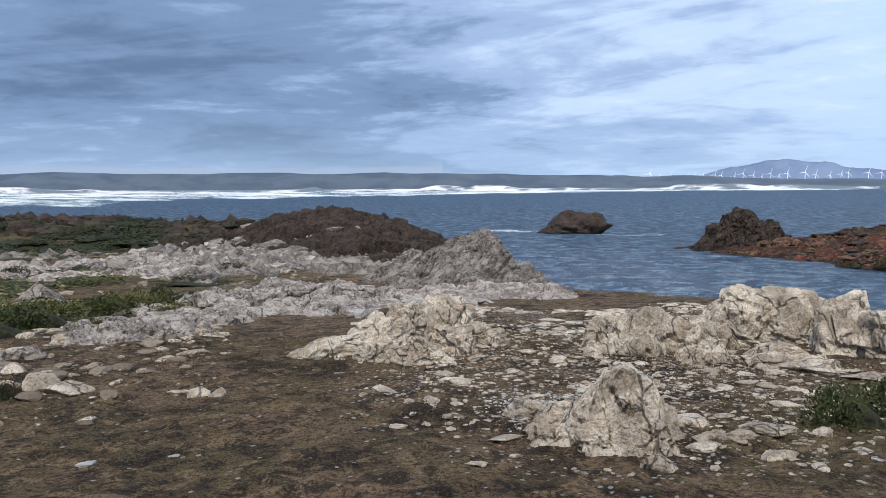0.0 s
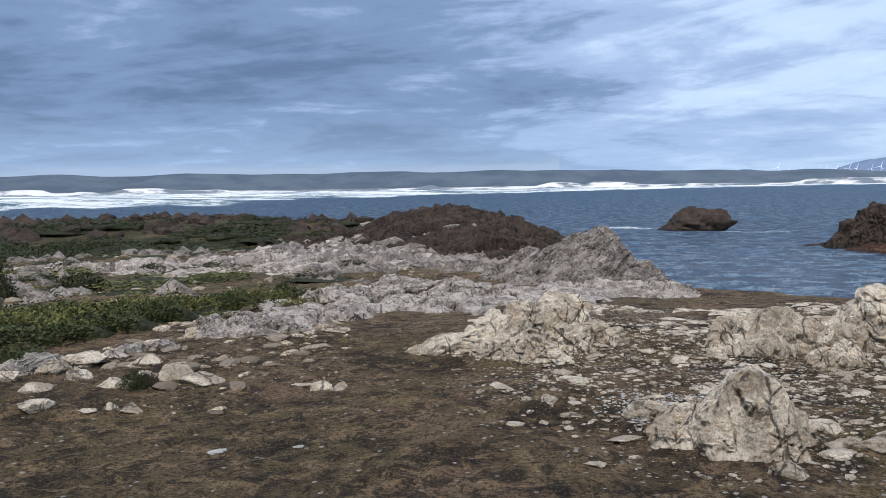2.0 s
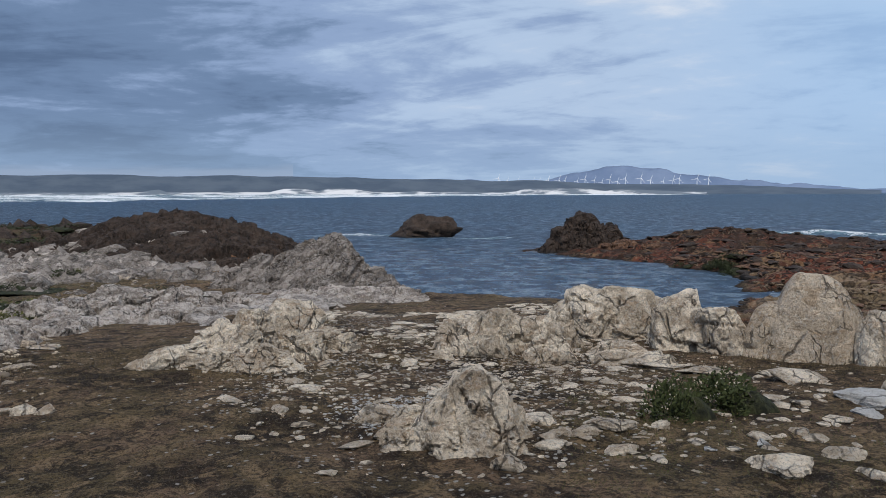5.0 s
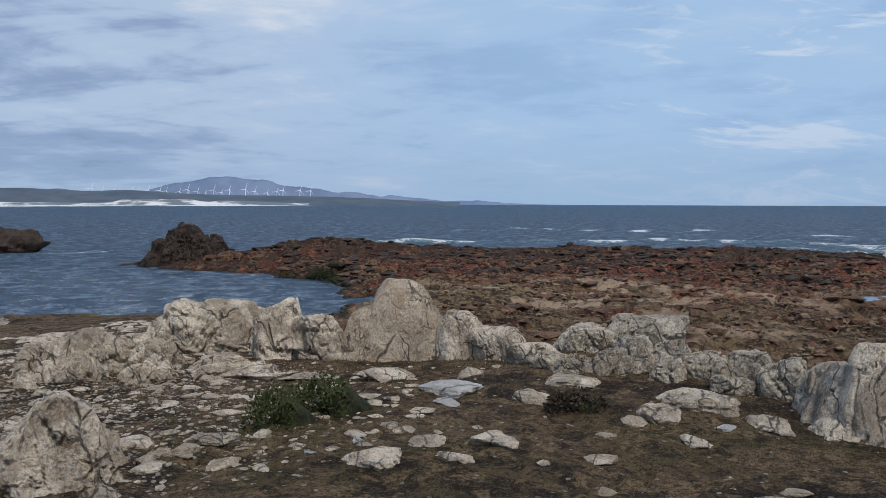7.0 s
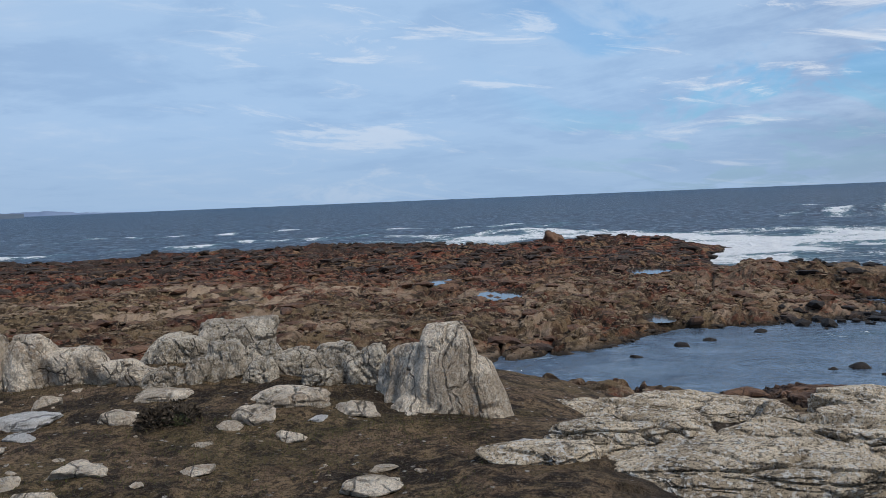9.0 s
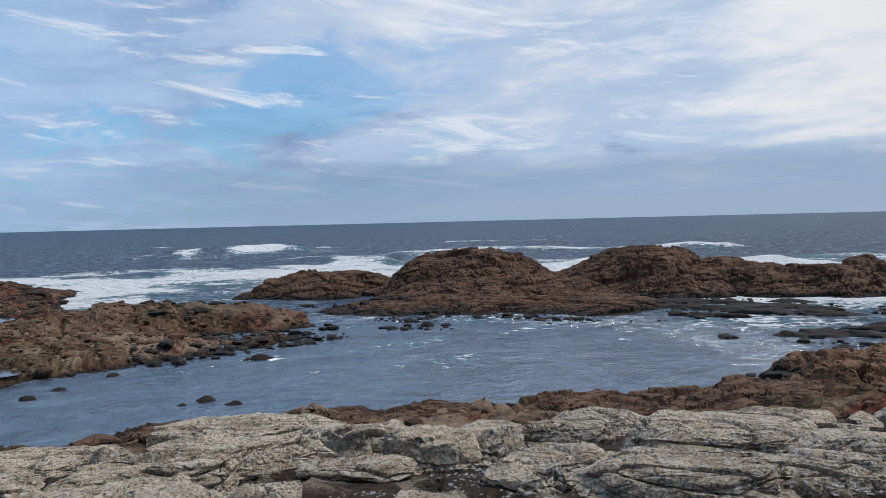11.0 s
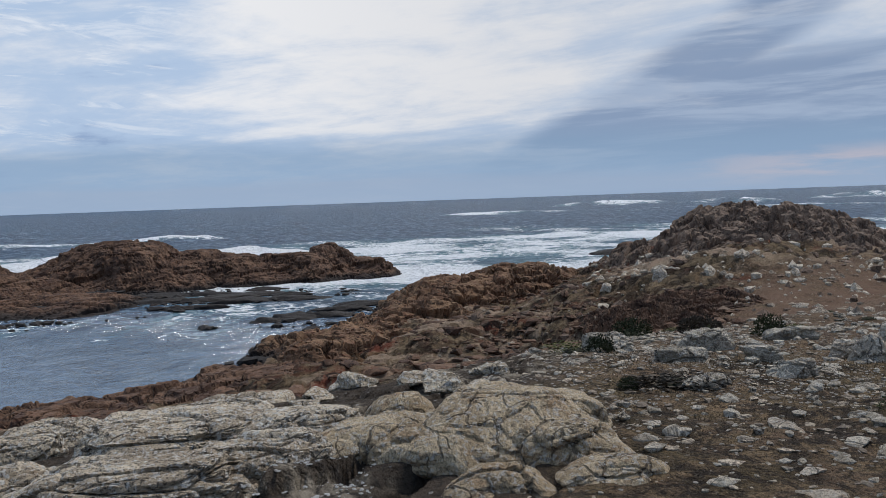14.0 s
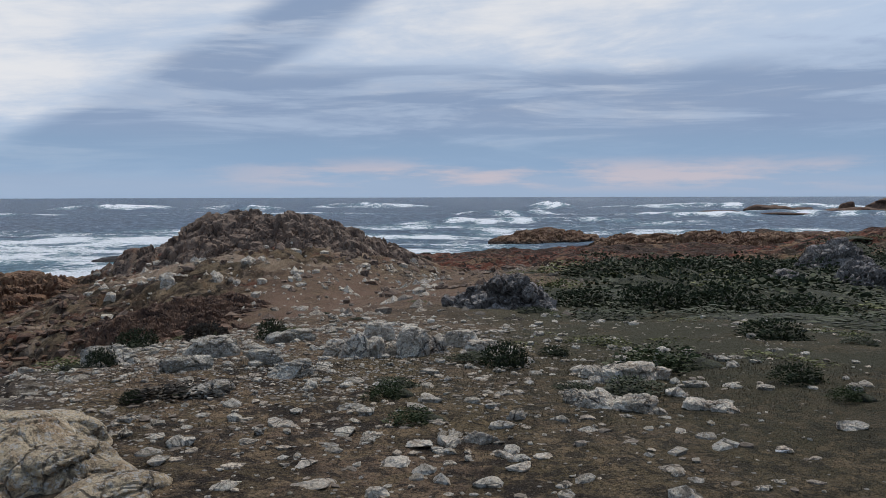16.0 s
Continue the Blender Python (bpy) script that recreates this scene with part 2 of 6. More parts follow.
# The shore of the headland with its reef and inlets, clockwise from the far bay.
COAST = [(-300, 130), (-120, 95), (-62, 84), (-30, 76), (-12, 66), (-3, 50), (3, 38), (8, 30), (12, 29), (17, 36),
         (24, 44), (30, 50), (35, 62), (33, 72), (30, 82), (26, 90), (31, 98), (48, 100), (76, 84), (92, 62),
         (101, 40), (104, 24), (92, 16), (76, 13), (58, 6), (50, -5), (45, 2), (40, 8), (34, 11), (30, 14),
         (26, 11), (26, 3), (29, -3), (28, -12), (27, -18), (30, -26), (33, -33), (37, -40), (40, -48), (38, -56),
         (31, -64), (22, -80), (12, -93), (-2, -97), (-30, -116), (-80, -150), (-300, -220)]


def shore(x, y):
    """Signed distance from the shore line, positive on land."""
    px, py = np.array([c[0] for c in COAST], float), np.array([c[1] for c in COAST], float)
    best, inside = np.full(np.shape(x), 1e9), np.zeros(np.shape(x), bool)
    for i in range(len(px)):
        ax, ay, bx, by = px[i - 1], py[i - 1], px[i], py[i]
        t = np.clip(((x - ax) * (bx - ax) + (y - ay) * (by - ay)) / ((bx - ax) ** 2 + (by - ay) ** 2), 0, 1)
        best = np.minimum(best, (x - ax - t * (bx - ax)) ** 2 + (y - ay - t * (by - ay)) ** 2)
        cross = (ay > y) != (by > y)
        inside ^= cross & (x < (bx - ax) * (y - ay) / (by - ay + 1e-12) + ax)
    return np.where(inside, 1, -1) * np.sqrt(best)


def hump(x, y, cx, cy, rx, ry, turn=0.0, power=2.0):
    """A smooth hump, 1 at its top, 0 at its rim and negative outside."""
    a = radians(turn)
    u = ((x - cx) * math.cos(a) + (y - cy) * math.sin(a)) / rx
    v = (-(x - cx) * math.sin(a) + (y - cy) * math.cos(a)) / ry
    return 1 - (u * u + v * v) ** (power / 2)


def mound(x, y, cx, cy, rx, ry, turn=0.0, power=2.0):
    return np.clip(hump(x, y, cx, cy, rx, ry, turn, power), 0, 1)


def base(x, y):
    """Height of the ground without its fine relief, distance from the shore, and how far it is reef."""
    x, y = np.asarray(x, float), np.asarray(y, float)
    d = shore(x, y) + 1.5 * fbm(x / 7, y / 7, octaves=3) * step(8, 20, np.hypot(x, y))
    r = np.hypot(x, y)
    u = x * math.sin(radians(92)) + y * math.cos(radians(92))
    knoll = -0.05 - 1.55 * step(7, 30, r) - 0.20 * np.logaddexp(0, (u - 5.6) * 2) / 2 - 0.5 * step(30, 60, r) * step(0, 1, -x / 40) - 2.3 * step(34, 66, -y)
    reef = SEA + np.clip(np.where(d > 0, 0.13, 0.32) * d, -2.5, 0.7)
    reef = reef + 0.5 * mound(x, y, 62, 62, 45, 30, -25)
    land = np.minimum(knoll, SEA + 0.42 * d + 0.2)
    low = step(-3.0, -3.9, knoll)
    h = np.maximum(land, reef)
    # the long back of the point, reef flats beyond the pool
    h = np.maximum(h, SEA - 0.3 + 3.0 * hump(x, y, 46, 84, 21, 10, -22, 1.25))
    h = np.maximum(h, SEA - 0.3 + 1.5 * hump(x, y, 94, 27, 14, 8, -70, 2.0))
    h = np.maximum(h, SEA - 0.3 + 1.9 * hump(x, y, 58, 3, 12, 6, -80, 2.0))
    h = np.maximum(h, SEA - 0.3 + 1.6 * hump(x, y, 88, 60, 20, 8, -60, 1.6))
    h = np.maximum(h, SEA - 0.3 + 1.5 * hump(x, y, 68, 76, 12, 6, -40, 1.6))
    h = np.maximum(h, SEA - 0.7 + 1.1 * hump(x, y, 63, -18, 9, 21, -15, 3.0))
    # brown hill beyond the mound, the rise under the scrub on the bay side, the hill towards the open sea
    h = np.maximum(h, -3.0 + 2.4 * hump(x, y, -7.0, 52, 12, 11, 10, 1.4))
    h = np.maximum(h, -2.3 + 1.75 * hump(x, y, -34, 62, 30, 14, 8, 2.0))
    h = np.maximum(h, -3.0 + 2.4 * hump(x, y, 18.0, -48.3, 9.6, 20, 21.5, 1.25))
    h = np.maximum(h, SEA - 0.4 + 2.6 * hump(x, y, -24, -117, 27, 8, 12, 1.6))
    h = np.maximum(h, -3.2 + 2.9 * hump(x, y, -30, -62, 20, 22, 0, 2))
    # the shelf that carries the outcrops over the reef
    h = np.maximum(h, -0.75 + 0.75 * hump(x, y, 5.4, 5.6, 5.2, 4.6, 0, 2.5))
    return h, d, low


def relief(x, y):
    """Ground height with relief, and the zone weights: reef, slab (bare granite), scree."""
    x, y = np.asarray(x, float), np.asarray(y, float)
    h, d, low = base(x, y)
    r = np.hypot(x, y)
    u = x * math.sin(radians(68)) + y * math.cos(radians(68))
    wet = step(-1.0, 2.5, d)
    slab = step(3.6, 4.6, r + 0.5 * fbm(x, y)) * step(71, 78, np.degrees(np.arctan2(x, y)) % 360) * step(150, 143, np.degrees(np.arctan2(x, y)) % 360) * step(16, 12, r)
    hill = np.maximum(step(0.25, 0.5, mound(x, y, -7, 52, 14, 11, 10)), 0.8 * step(0.15, 0.4, mound(x, y, 20, -49, 10, 14, 20)))
    shoreband = step(9, 5, d) * step(14, 18, r) * (1 - step(-14, -24, x) * step(30, 45, y))
    reef = np.maximum(np.maximum(low * step(14, 22, r), hill), shoreband)
    rough, ledge = np.zeros(np.shape(r)), np.zeros(np.shape(r))
    m = reef > 0.01
    if m.any():
        xm, ym = x[m], y[m]
        rough[m] = reef[m] * (0.24 * ridged(xm / 6.5, ym / 4.5, 4) + 0.24 * (ridged(xm / 17, ym / 8, 2) - 0.5) + 0.11 * fracture(xm, ym, 2.4, 2.2, 20, 3, 0.10) + 0.06 * fracture(xm, ym, 0.8, 1.8, -10, 5, 0.12) + 0.10) * np.where(d[m] < 0, 0.6, 1)
    m = slab > 0.01
    if m.any():
        xm, ym = x[m], y[m]
        ledge[m] = slab[m] * (0.07 * fracture(xm, ym, 0.5, 2.4, 100, 9, 0.08) + 0.02 * ridged(xm * 2, ym * 2, 2) - 0.06)
    soil = 0.05 * fbm(x / 2.5, y / 2.5, octaves=4) + 0.012 * fbm(x * 2, y * 2) + 0.012 * fbm(x * 7, y * 7, octaves=2)
    mid = step(13, 22, r) * (1 - reef) * (0.16 * ridged(x / 4, y / 4, 4))
    z = h + rough + soil * (1 - 0.5 * reef) + mid * 0.6 + ledge
    for px, py, rx, ry, level in TIDE_POOLS:
        dip = step(-0.6, 0.5, hump(x, y, px, py, rx, ry, 30))
        z = z + (level - 0.10 - z) * dip
    return z, d, reef, slab

# ---- materials ----
def material(name, build, rough=0.85, spec=0.3):
    mat = bpy.data.materials.new(name)
    mat.use_nodes = True
    k = Nodes(mat.node_tree)
    co = k.add("ShaderNodeNewGeometry").outputs["Position"]
    res = build(k, co)
    ins = {"Base Color": res[0], "Normal": res[1], "Roughness": res[2] if len(res) > 2 else rough, "Specular IOR Level": spec}
    k.add("ShaderNodeOutputMaterial", {0: k.add("ShaderNodeBsdfPrincipled", ins).outputs[0]})
    return mat


def zone(k, name):
    return k.add("ShaderNodeAttribute", None, attribute=name).outputs["Fac"]


def rock_look(k, co, pale, mean, dark, tint, speck=0.5, size=1.0, lichen=(0.62, 0.60, 0.55), algae=True, relief=0.085, vein_way=(1.0, 1.6, 0.7), hair_way=(1.5, 1.0, 0.8), vein_turn=0.0):
    """Weathered rock: banding, stains, mineral grain, lichen spots and pitted relief."""
    s = 1.0 / size
    tone = k.mix(k.span(k.noise(co, 2.2 * s, 6, 0.65, 0.5), 0.43, 0.57), mean, pale)
    band = k.noise(k.scaled(co, 1.0, 1.0, 2.2), 3.4 * s, 7, 0.68, 1.4)
    tone = k.mix(k.span(band, 0.53, 0.62, 0.0, 0.7), tone, tint)
    streak = k.noise(k.scaled(co, 1.0, 1.0, 0.75), 8.0 * s, 8, 0.75, 1.0)
    tone = k.mix(k.span(streak, 0.57, 0.64, 0.0, 0.6), tone, dark)
    # dark lines along the fissures, broken up by noise
    bent = k.vmath("ADD", co, k.scaled(k.add("ShaderNodeTexNoise", {"Vector": co, "Scale": 1.6 * s, "Detail": 5.0}).outputs["Color"], 0.5 * size, 0.5 * size, 0.5 * size))
    bent = k.add("ShaderNodeVectorRotate", {"Vector": bent, "Angle": radians(vein_turn)}).outputs[0]
    vein = k.voronoi(k.scaled(bent, *vein_way), 1.5 * s, "DISTANCE_TO_EDGE")
    hair = k.voronoi(k.scaled(bent, *hair_way), 4.2 * s, "DISTANCE_TO_EDGE")
    split = k.math("MAXIMUM", k.math("MULTIPLY", k.span(vein, 0.022, 0.006), k.span(k.noise(co, 1.9 * s, 4), 0.44, 0.52)), k.math("MULTIPLY", k.span(hair, 0.05, 0.012), k.span(k.noise(co, 2.6 * s, 4), 0.50, 0.58)))
    tone = k.mix(k.math("MULTIPLY", split, 0.75), tone, (dark[0] * 0.5, dark[1] * 0.5, dark[2] * 0.5))
    grain = k.noise(co, 55 * s, 4, 0.75)
    tone = k.mix(k.span(grain, 0.52, 0.58, 0.0, speck), tone, dark)
    tone = k.mix(k.span(k.noise(co, 26 * s, 5, 0.7), 0.53, 0.58, 0.0, speck), tone, lichen)
    if algae:
        z = k.add("ShaderNodeSeparateXYZ", {0: co}).outputs[2]
        wet = k.span(k.math("ADD", z, k.math("MULTIPLY", k.noise(co, 0.9, 5, 0.6), 0.7)), SEA + 1.0, SEA + 0.45)
        tone = k.mix(k.math("MULTIPLY", wet, 0.9), tone, (0.018, 0.016, 0.015))
    h = k.math("ADD", k.math("MULTIPLY", k.noise(co, 11 * s, 9, 0.72, 0.4), 1.0), k.math("MULTIPLY", streak, 0.8))
    h = k.math("SUBTRACT", h, k.math("MULTIPLY", split, 0.35))
    return tone, k.bump(h, 1.0, relief * size)


grey_granite = material("grey_lichened_granite", lambda k, co: rock_look(k, co, (0.68, 0.60, 0.48), (0.38, 0.322, 0.245), (0.055, 0.046, 0.036), (0.30, 0.25, 0.17), 0.55, algae=False))
buff_granite = material("buff_streaked_granite", lambda k, co: rock_look(k, co, (0.66, 0.55, 0.42), (0.46, 0.37, 0.27), (0.09, 0.068, 0.05), (0.42, 0.30, 0.19), 0.36, algae=False, vein_way=(1.6, 1.6, 0.35), hair_way=(1.9, 1.9, 0.4)))
granite = material("pale_granite", lambda k, co: rock_look(k, co, (0.86, 0.75, 0.60), (0.50, 0.415, 0.315), (0.065, 0.050, 0.037), (0.42, 0.305, 0.205), 0.40, algae=False))
slab_rock = material("speckled_granite", lambda k, co: rock_look(k, co, (0.64, 0.535, 0.39), (0.385, 0.31, 0.215), (0.06, 0.05, 0.04), (0.34, 0.265, 0.18), 0.85, algae=False, relief=0.05, vein_way=(1.7, 0.4, 1.4), hair_way=(1.6, 0.45, 1.2)))
ledge_rock = material("speckled_granite_ledge", lambda k, co: rock_look(k, co, (0.65, 0.545, 0.40), (0.41, 0.33, 0.235), (0.06, 0.05, 0.04), (0.34, 0.265, 0.18), 0.85, algae=False, relief=0.05, vein_way=(1.7, 0.4, 1.4), hair_way=(1.6, 0.45, 1.2), vein_turn=38))
lilac_rock = material("lilac_grey_ledge", lambda k, co: rock_look(k, co, (0.56, 0.50, 0.45), (0.27, 0.232, 0.205), (0.05, 0.042, 0.038), (0.30, 0.24, 0.19), 0.5, algae=False))
pink_rock = material("buff_granite", lambda k, co: rock_look(k, co, (0.64, 0.51, 0.335), (0.47, 0.355, 0.22), (0.10, 0.075, 0.055), (0.42, 0.275, 0.155), 0.6, algae=False))
white_rock = material("white_quartz", lambda k, co: rock_look(k, co, (0.66, 0.65, 0.63), (0.54, 0.53, 0.51), (0.30, 0.28, 0.26), (0.50, 0.48, 0.45), 0.3, algae=False))
grey_rock = material("grey_gneiss", lambda k, co: rock_look(k, co, (0.29, 0.255, 0.225), (0.125, 0.106, 0.092), (0.030, 0.026, 0.023), (0.165, 0.13, 0.10), 0.4, 1.6, (0.42, 0.40, 0.37), vein_way=(0.9, 0.9, 2.2), hair_way=(0.8, 0.8, 2.4), relief=0.05))
ochre_rock = material("ochre_shore_rock", lambda k, co: rock_look(k, co, (0.25, 0.145, 0.078), (0.135, 0.070, 0.038), (0.016, 0.012, 0.009), (0.17, 0.066, 0.032), 0.45, 2.0, (0.24, 0.15, 0.09), relief=0.04))
brown_rock = material("rust_brown_rock", lambda k, co: rock_look(k, co, (0.165, 0.094, 0.057), (0.075, 0.041, 0.027), (0.011, 0.008, 0.006), (0.125, 0.057, 0.031), 0.4, 2.0, (0.13, 0.078, 0.047), relief=0.03))
gravel_mat = material("mixed_stone_chips", lambda k, co: (k.mix(k.span(k.noise(co, 40, 4, 0.7), 0.42, 0.58), k.mix(k.add("ShaderNodeNewGeometry").outputs["Random Per Island"], (0.10, 0.077, 0.054), (0.58, 0.485, 0.36)), (0.15, 0.12, 0.095)), k.bump(k.noise(co, 50, 5, 0.7), 0.8, 0.02)))
crag_rock = material("dark_brown_crag", lambda k, co: rock_look(k, co, (0.060, 0.042, 0.032), (0.026, 0.018, 0.014), (0.007, 0.006, 0.005), (0.060, 0.032, 0.021), 0.5, 1.8, (0.085, 0.064, 0.048), relief=0.05))
tan_rock = material("tan_reef_stone", lambda k, co: rock_look(k, co, (0.26, 0.19, 0.12), (0.15, 0.105, 0.065), (0.025, 0.02, 0.015), (0.16, 0.085, 0.045), 0.5, 2.0, (0.30, 0.23, 0.16), relief=0.05))
crest_rock = material("weathered_brown_crest", lambda k, co: rock_look(k, co, (0.24, 0.165, 0.115), (0.115, 0.075, 0.052), (0.018, 0.014, 0.011), (0.16, 0.09, 0.055), 0.45, 1.8, (0.19, 0.15, 0.12), relief=0.022))
dark_rock = material("black_wet_rock", lambda k, co: (k.mix(k.noise(co, 3, 5), (0.006, 0.005, 0.005), (0.024, 0.019, 0.016)), k.bump(k.noise(co, 5, 6, 0.6), 0.8, 0.1), 0.75))


def ground_look(k, co):
    reef, slab, scree, green = zone(k, "reef"), zone(k, "slab"), zone(k, "scree"), zone(k, "green")
    # bare earth and worn turf
    turf = k.mix(k.span(k.noise(co, 0.9, 7, 0.68, 0.5), 0.43, 0.57), (0.030, 0.019, 0.012), (0.215, 0.142, 0.088))
    moss = k.math("ADD", k.noise(co, 0.6, 7, 0.68, 0.4), k.math("MULTIPLY", green, 0.13))
    turf = k.mix(k.span(moss, 0.51, 0.62, 0.0, 0.8), turf, (0.145, 0.108, 0.052))
    turf = k.mix(k.span(k.noise(co, 3.2, 6, 0.72, 0.8), 0.49, 0.58, 0.0, 0.75), turf, (0.30, 0.205, 0.115))
    turf = k.mix(k.span(k.noise(co, 5.5, 6, 0.75, 0.8), 0.50, 0.56, 0.0, 0.8), turf, (0.016, 0.011, 0.008))
    turf = k.mix(k.span(k.noise(co, 1.7, 7, 0.75, 1.2), 0.52, 0.60, 0.0, 0.7), turf, (0.180, 0.128, 0.066))
    blades = k.noise(k.scaled(co, 1.0, 1.0, 0.6), 30, 5, 0.8, 0.6)
    turf = k.mix(k.span(blades, 0.43, 0.52, 0.72, 0.0), turf, (0.018, 0.014, 0.010))
    turf = k.mix(k.span(k.noise(co, 48, 3, 0.7), 0.55, 0.62, 0.0, 0.3), turf, (0.28, 0.23, 0.17))
    # chips of pale stone
    chip = k.voronoi(co, 22, "F1")
    keep = k.add("ShaderNodeSeparateXYZ", {0: k.voronoi(co, 22, "F1", "Color")}).outputs[0]
    bits = k.math("MULTIPLY", k.span(chip, 0.42, 0.30), k.span(k.math("ADD", keep, k.math("MULTIPLY", scree, 0.75)), 0.95, 0.99))
    turf = k.mix(bits, turf, (0.40, 0.37, 0.33))
    turf = k.mix(k.math("MULTIPLY", zone(k, "heath"), k.span(k.noise(co, 0.5, 6, 0.65, 0.5), 0.3, 0.55, 0.45, 0.95)), turf, (0.050, 0.048, 0.026))
    turf = k.mix(k.math("MULTIPLY", zone(k, "saddle"), k.span(k.noise(co, 0.7, 6, 0.65, 0.5), 0.35, 0.6, 0.4, 1.0)), turf, (0.155, 0.097, 0.065))
    # reef
    red = k.mix(k.span(k.noise(co, 0.16, 5, 0.55, 0.5), 0.40, 0.60), (0.078, 0.036, 0.023), (0.150, 0.048, 0.027))
    red = k.mix(k.span(k.noise(co, 0.28, 5, 0.6, 0.8), 0.52, 0.60, 0.0, 0.75), red, (0.21, 0.135, 0.072))
    red = k.mix(k.span(k.noise(co, 1.3, 7, 0.68, 0.5), 0.46, 0.54, 0.0, 0.9), red, (0.010, 0.008, 0.006))
    red = k.mix(k.span(k.noise(co, 3.4, 5, 0.6), 0.55, 0.62, 0.0, 0.55), red, (0.30, 0.22, 0.15))
    shell = k.mix(k.span(k.noise(co, 1.1, 7, 0.7, 0.6), 0.44, 0.56), (0.20, 0.145, 0.085), (0.045, 0.032, 0.020))
    shell = k.mix(k.span(k.noise(co, 0.17, 6, 0.65, 0.8), 0.50, 0.56, 0.0, 0.85), shell, (0.38, 0.285, 0.20))
    red = k.mix(k.math("MULTIPLY", zone(k, "tan"), k.span(k.noise(co, 0.22, 6, 0.65, 0.8), 0.38, 0.55)), red, shell)
    red = k.mix(k.math("MULTIPLY", zone(k, "crest"), k.span(k.noise(co, 0.2, 6, 0.7, 1.0), 0.36, 0.56, 0.0, 0.8)), red, (0.034, 0.022, 0.016))
    z = k.add("ShaderNodeSeparateXYZ", {0: co}).outputs[2]
    wet = k.span(k.math("ADD", z, k.math("MULTIPLY", k.noise(co, 0.7, 5, 0.6), 0.5)), SEA + 0.55, SEA + 0.2)
    red = k.mix(wet, red, (0.022, 0.018, 0.013))
    bare = k.mix(k.span(k.noise(co, 1.4, 6, 0.6, 0.6), 0.52, 0.62), (0.085, 0.066, 0.050), (0.36, 0.31, 0.24))
    bare = k.mix(k.math("MULTIPLY", bits, 0.7), bare, (0.42, 0.40, 0.37))
    bare = k.mix(k.span(k.noise(co, 8, 7, 0.74, 0.8), 0.50, 0.58, 0.0, 0.9), bare, (0.05, 0.042, 0.036))
    tone = k.mix(slab, k.mix(reef, turf, red), bare)
    h = k.math("ADD", k.noise(co, 34, 6, 0.7), k.math("MULTIPLY", bits, 0.5))
    soft = k.bump(h, 1.0, 0.075)
    hard = k.bump(k.noise(co, 1.7, 8, 0.68, 0.3), k.math("MULTIPLY", k.math("MAXIMUM", reef, slab), 0.9), 0.22, soft)
    return tone, hard, 0.92


ground_mat = material("worn_turf_and_rock", ground_look, spec=0.15)


def sea_look(k, co):
    foam, calm = zone(k, "foam"), zone(k, "calm")
    deep = k.mix(k.span(k.noise(k.scaled(co, 1.0, 1.0, 0.0), 0.05, 6, 0.6, 0.6), 0.35, 0.65), (0.007, 0.034, 0.082), (0.016, 0.058, 0.115))
    # bright and dark sides of the wavelets are painted into the diffuse colour
    ripple_shading = k.noise(k.scaled(co, 1.0, 1.0, 0.0), 0.5, 10, 0.8, 0.6)
    deep = k.mix(k.span(ripple_shading, 0.50, 0.57, 0.0, 0.85), deep, (0.15, 0.215, 0.275))
    deep = k.mix(k.span(ripple_shading, 0.49, 0.42, 0.0, 0.85), deep, (0.004, 0.013, 0.030))
    # still water gets a grey that stands in for mirrored sky
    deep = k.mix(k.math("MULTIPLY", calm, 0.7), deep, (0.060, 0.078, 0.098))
    deep = k.mix(k.span(foam, 0.12, 0.7, 0.0, 0.65), deep, (0.065, 0.20, 0.22))
    lace = k.span(k.noise(k.scaled(co, 1.0, 1.0, 0.2), 0.45, 9, 0.7, 1.6), 0.38, 0.62)
    web = k.voronoi(k.vmath("ADD", co, k.scaled(k.add("ShaderNodeTexNoise", {"Vector": co, "Scale": 0.6, "Detail": 5.0}).outputs["Color"], 3.0, 3.0, 0.0)), 0.7, "DISTANCE_TO_EDGE")
    drift = k.span(k.noise(k.scaled(co, 1.0, 1.0, 0.2), 0.09, 6, 0.6, 1.0), 0.36, 0.64)
    cover = k.math("ADD", k.math("ADD", k.math("MULTIPLY", lace, 0.30), k.math("MULTIPLY", drift, 0.30)), k.math("MULTIPLY", k.span(web, 0.2, 0.0), 0.14))
    white = k.span(k.math("ADD", cover, foam), 0.78, 0.98)
    tone = k.mix(white, deep, (0.80, 0.83, 0.85))
    level = k.scaled(co, 1.0, 1.0, 0.0)
    swell = k.math("ADD", k.span(k.noise(level, 0.22, 5, 0.6, 0.5), 0.3, 0.7), k.math("MULTIPLY", k.span(k.noise(level, 1.1, 6, 0.65, 0.6), 0.3, 0.7), 0.32))
    normal = k.bump(swell, k.math("SUBTRACT", 1.0, k.math("MULTIPLY", calm, 0.66)), 1.0)
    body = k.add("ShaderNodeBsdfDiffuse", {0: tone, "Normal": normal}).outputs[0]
    shine = k.add("ShaderNodeBsdfGlossy", {0: (0.9, 0.95, 1.0, 1.0), "Roughness": k.math("MULTIPLY_ADD", calm, -0.10, 0.28), "Normal": normal}).outputs[0]
    gloss = k.math("MULTIPLY", k.math("ADD", k.math("MULTIPLY", calm, 0.26), 0.12), k.math("SUBTRACT", 1.0, white))
    return k.add("ShaderNodeMixShader", {0: gloss, 1: body, 2: shine}).outputs[0]


sea_mat = bpy.data.materials.new("sea_water")
sea_mat.use_nodes = True
k = Nodes(sea_mat.node_tree)
k.add("ShaderNodeOutputMaterial", {0: sea_look(k, k.add("ShaderNodeNewGeometry").outputs["Position"])})


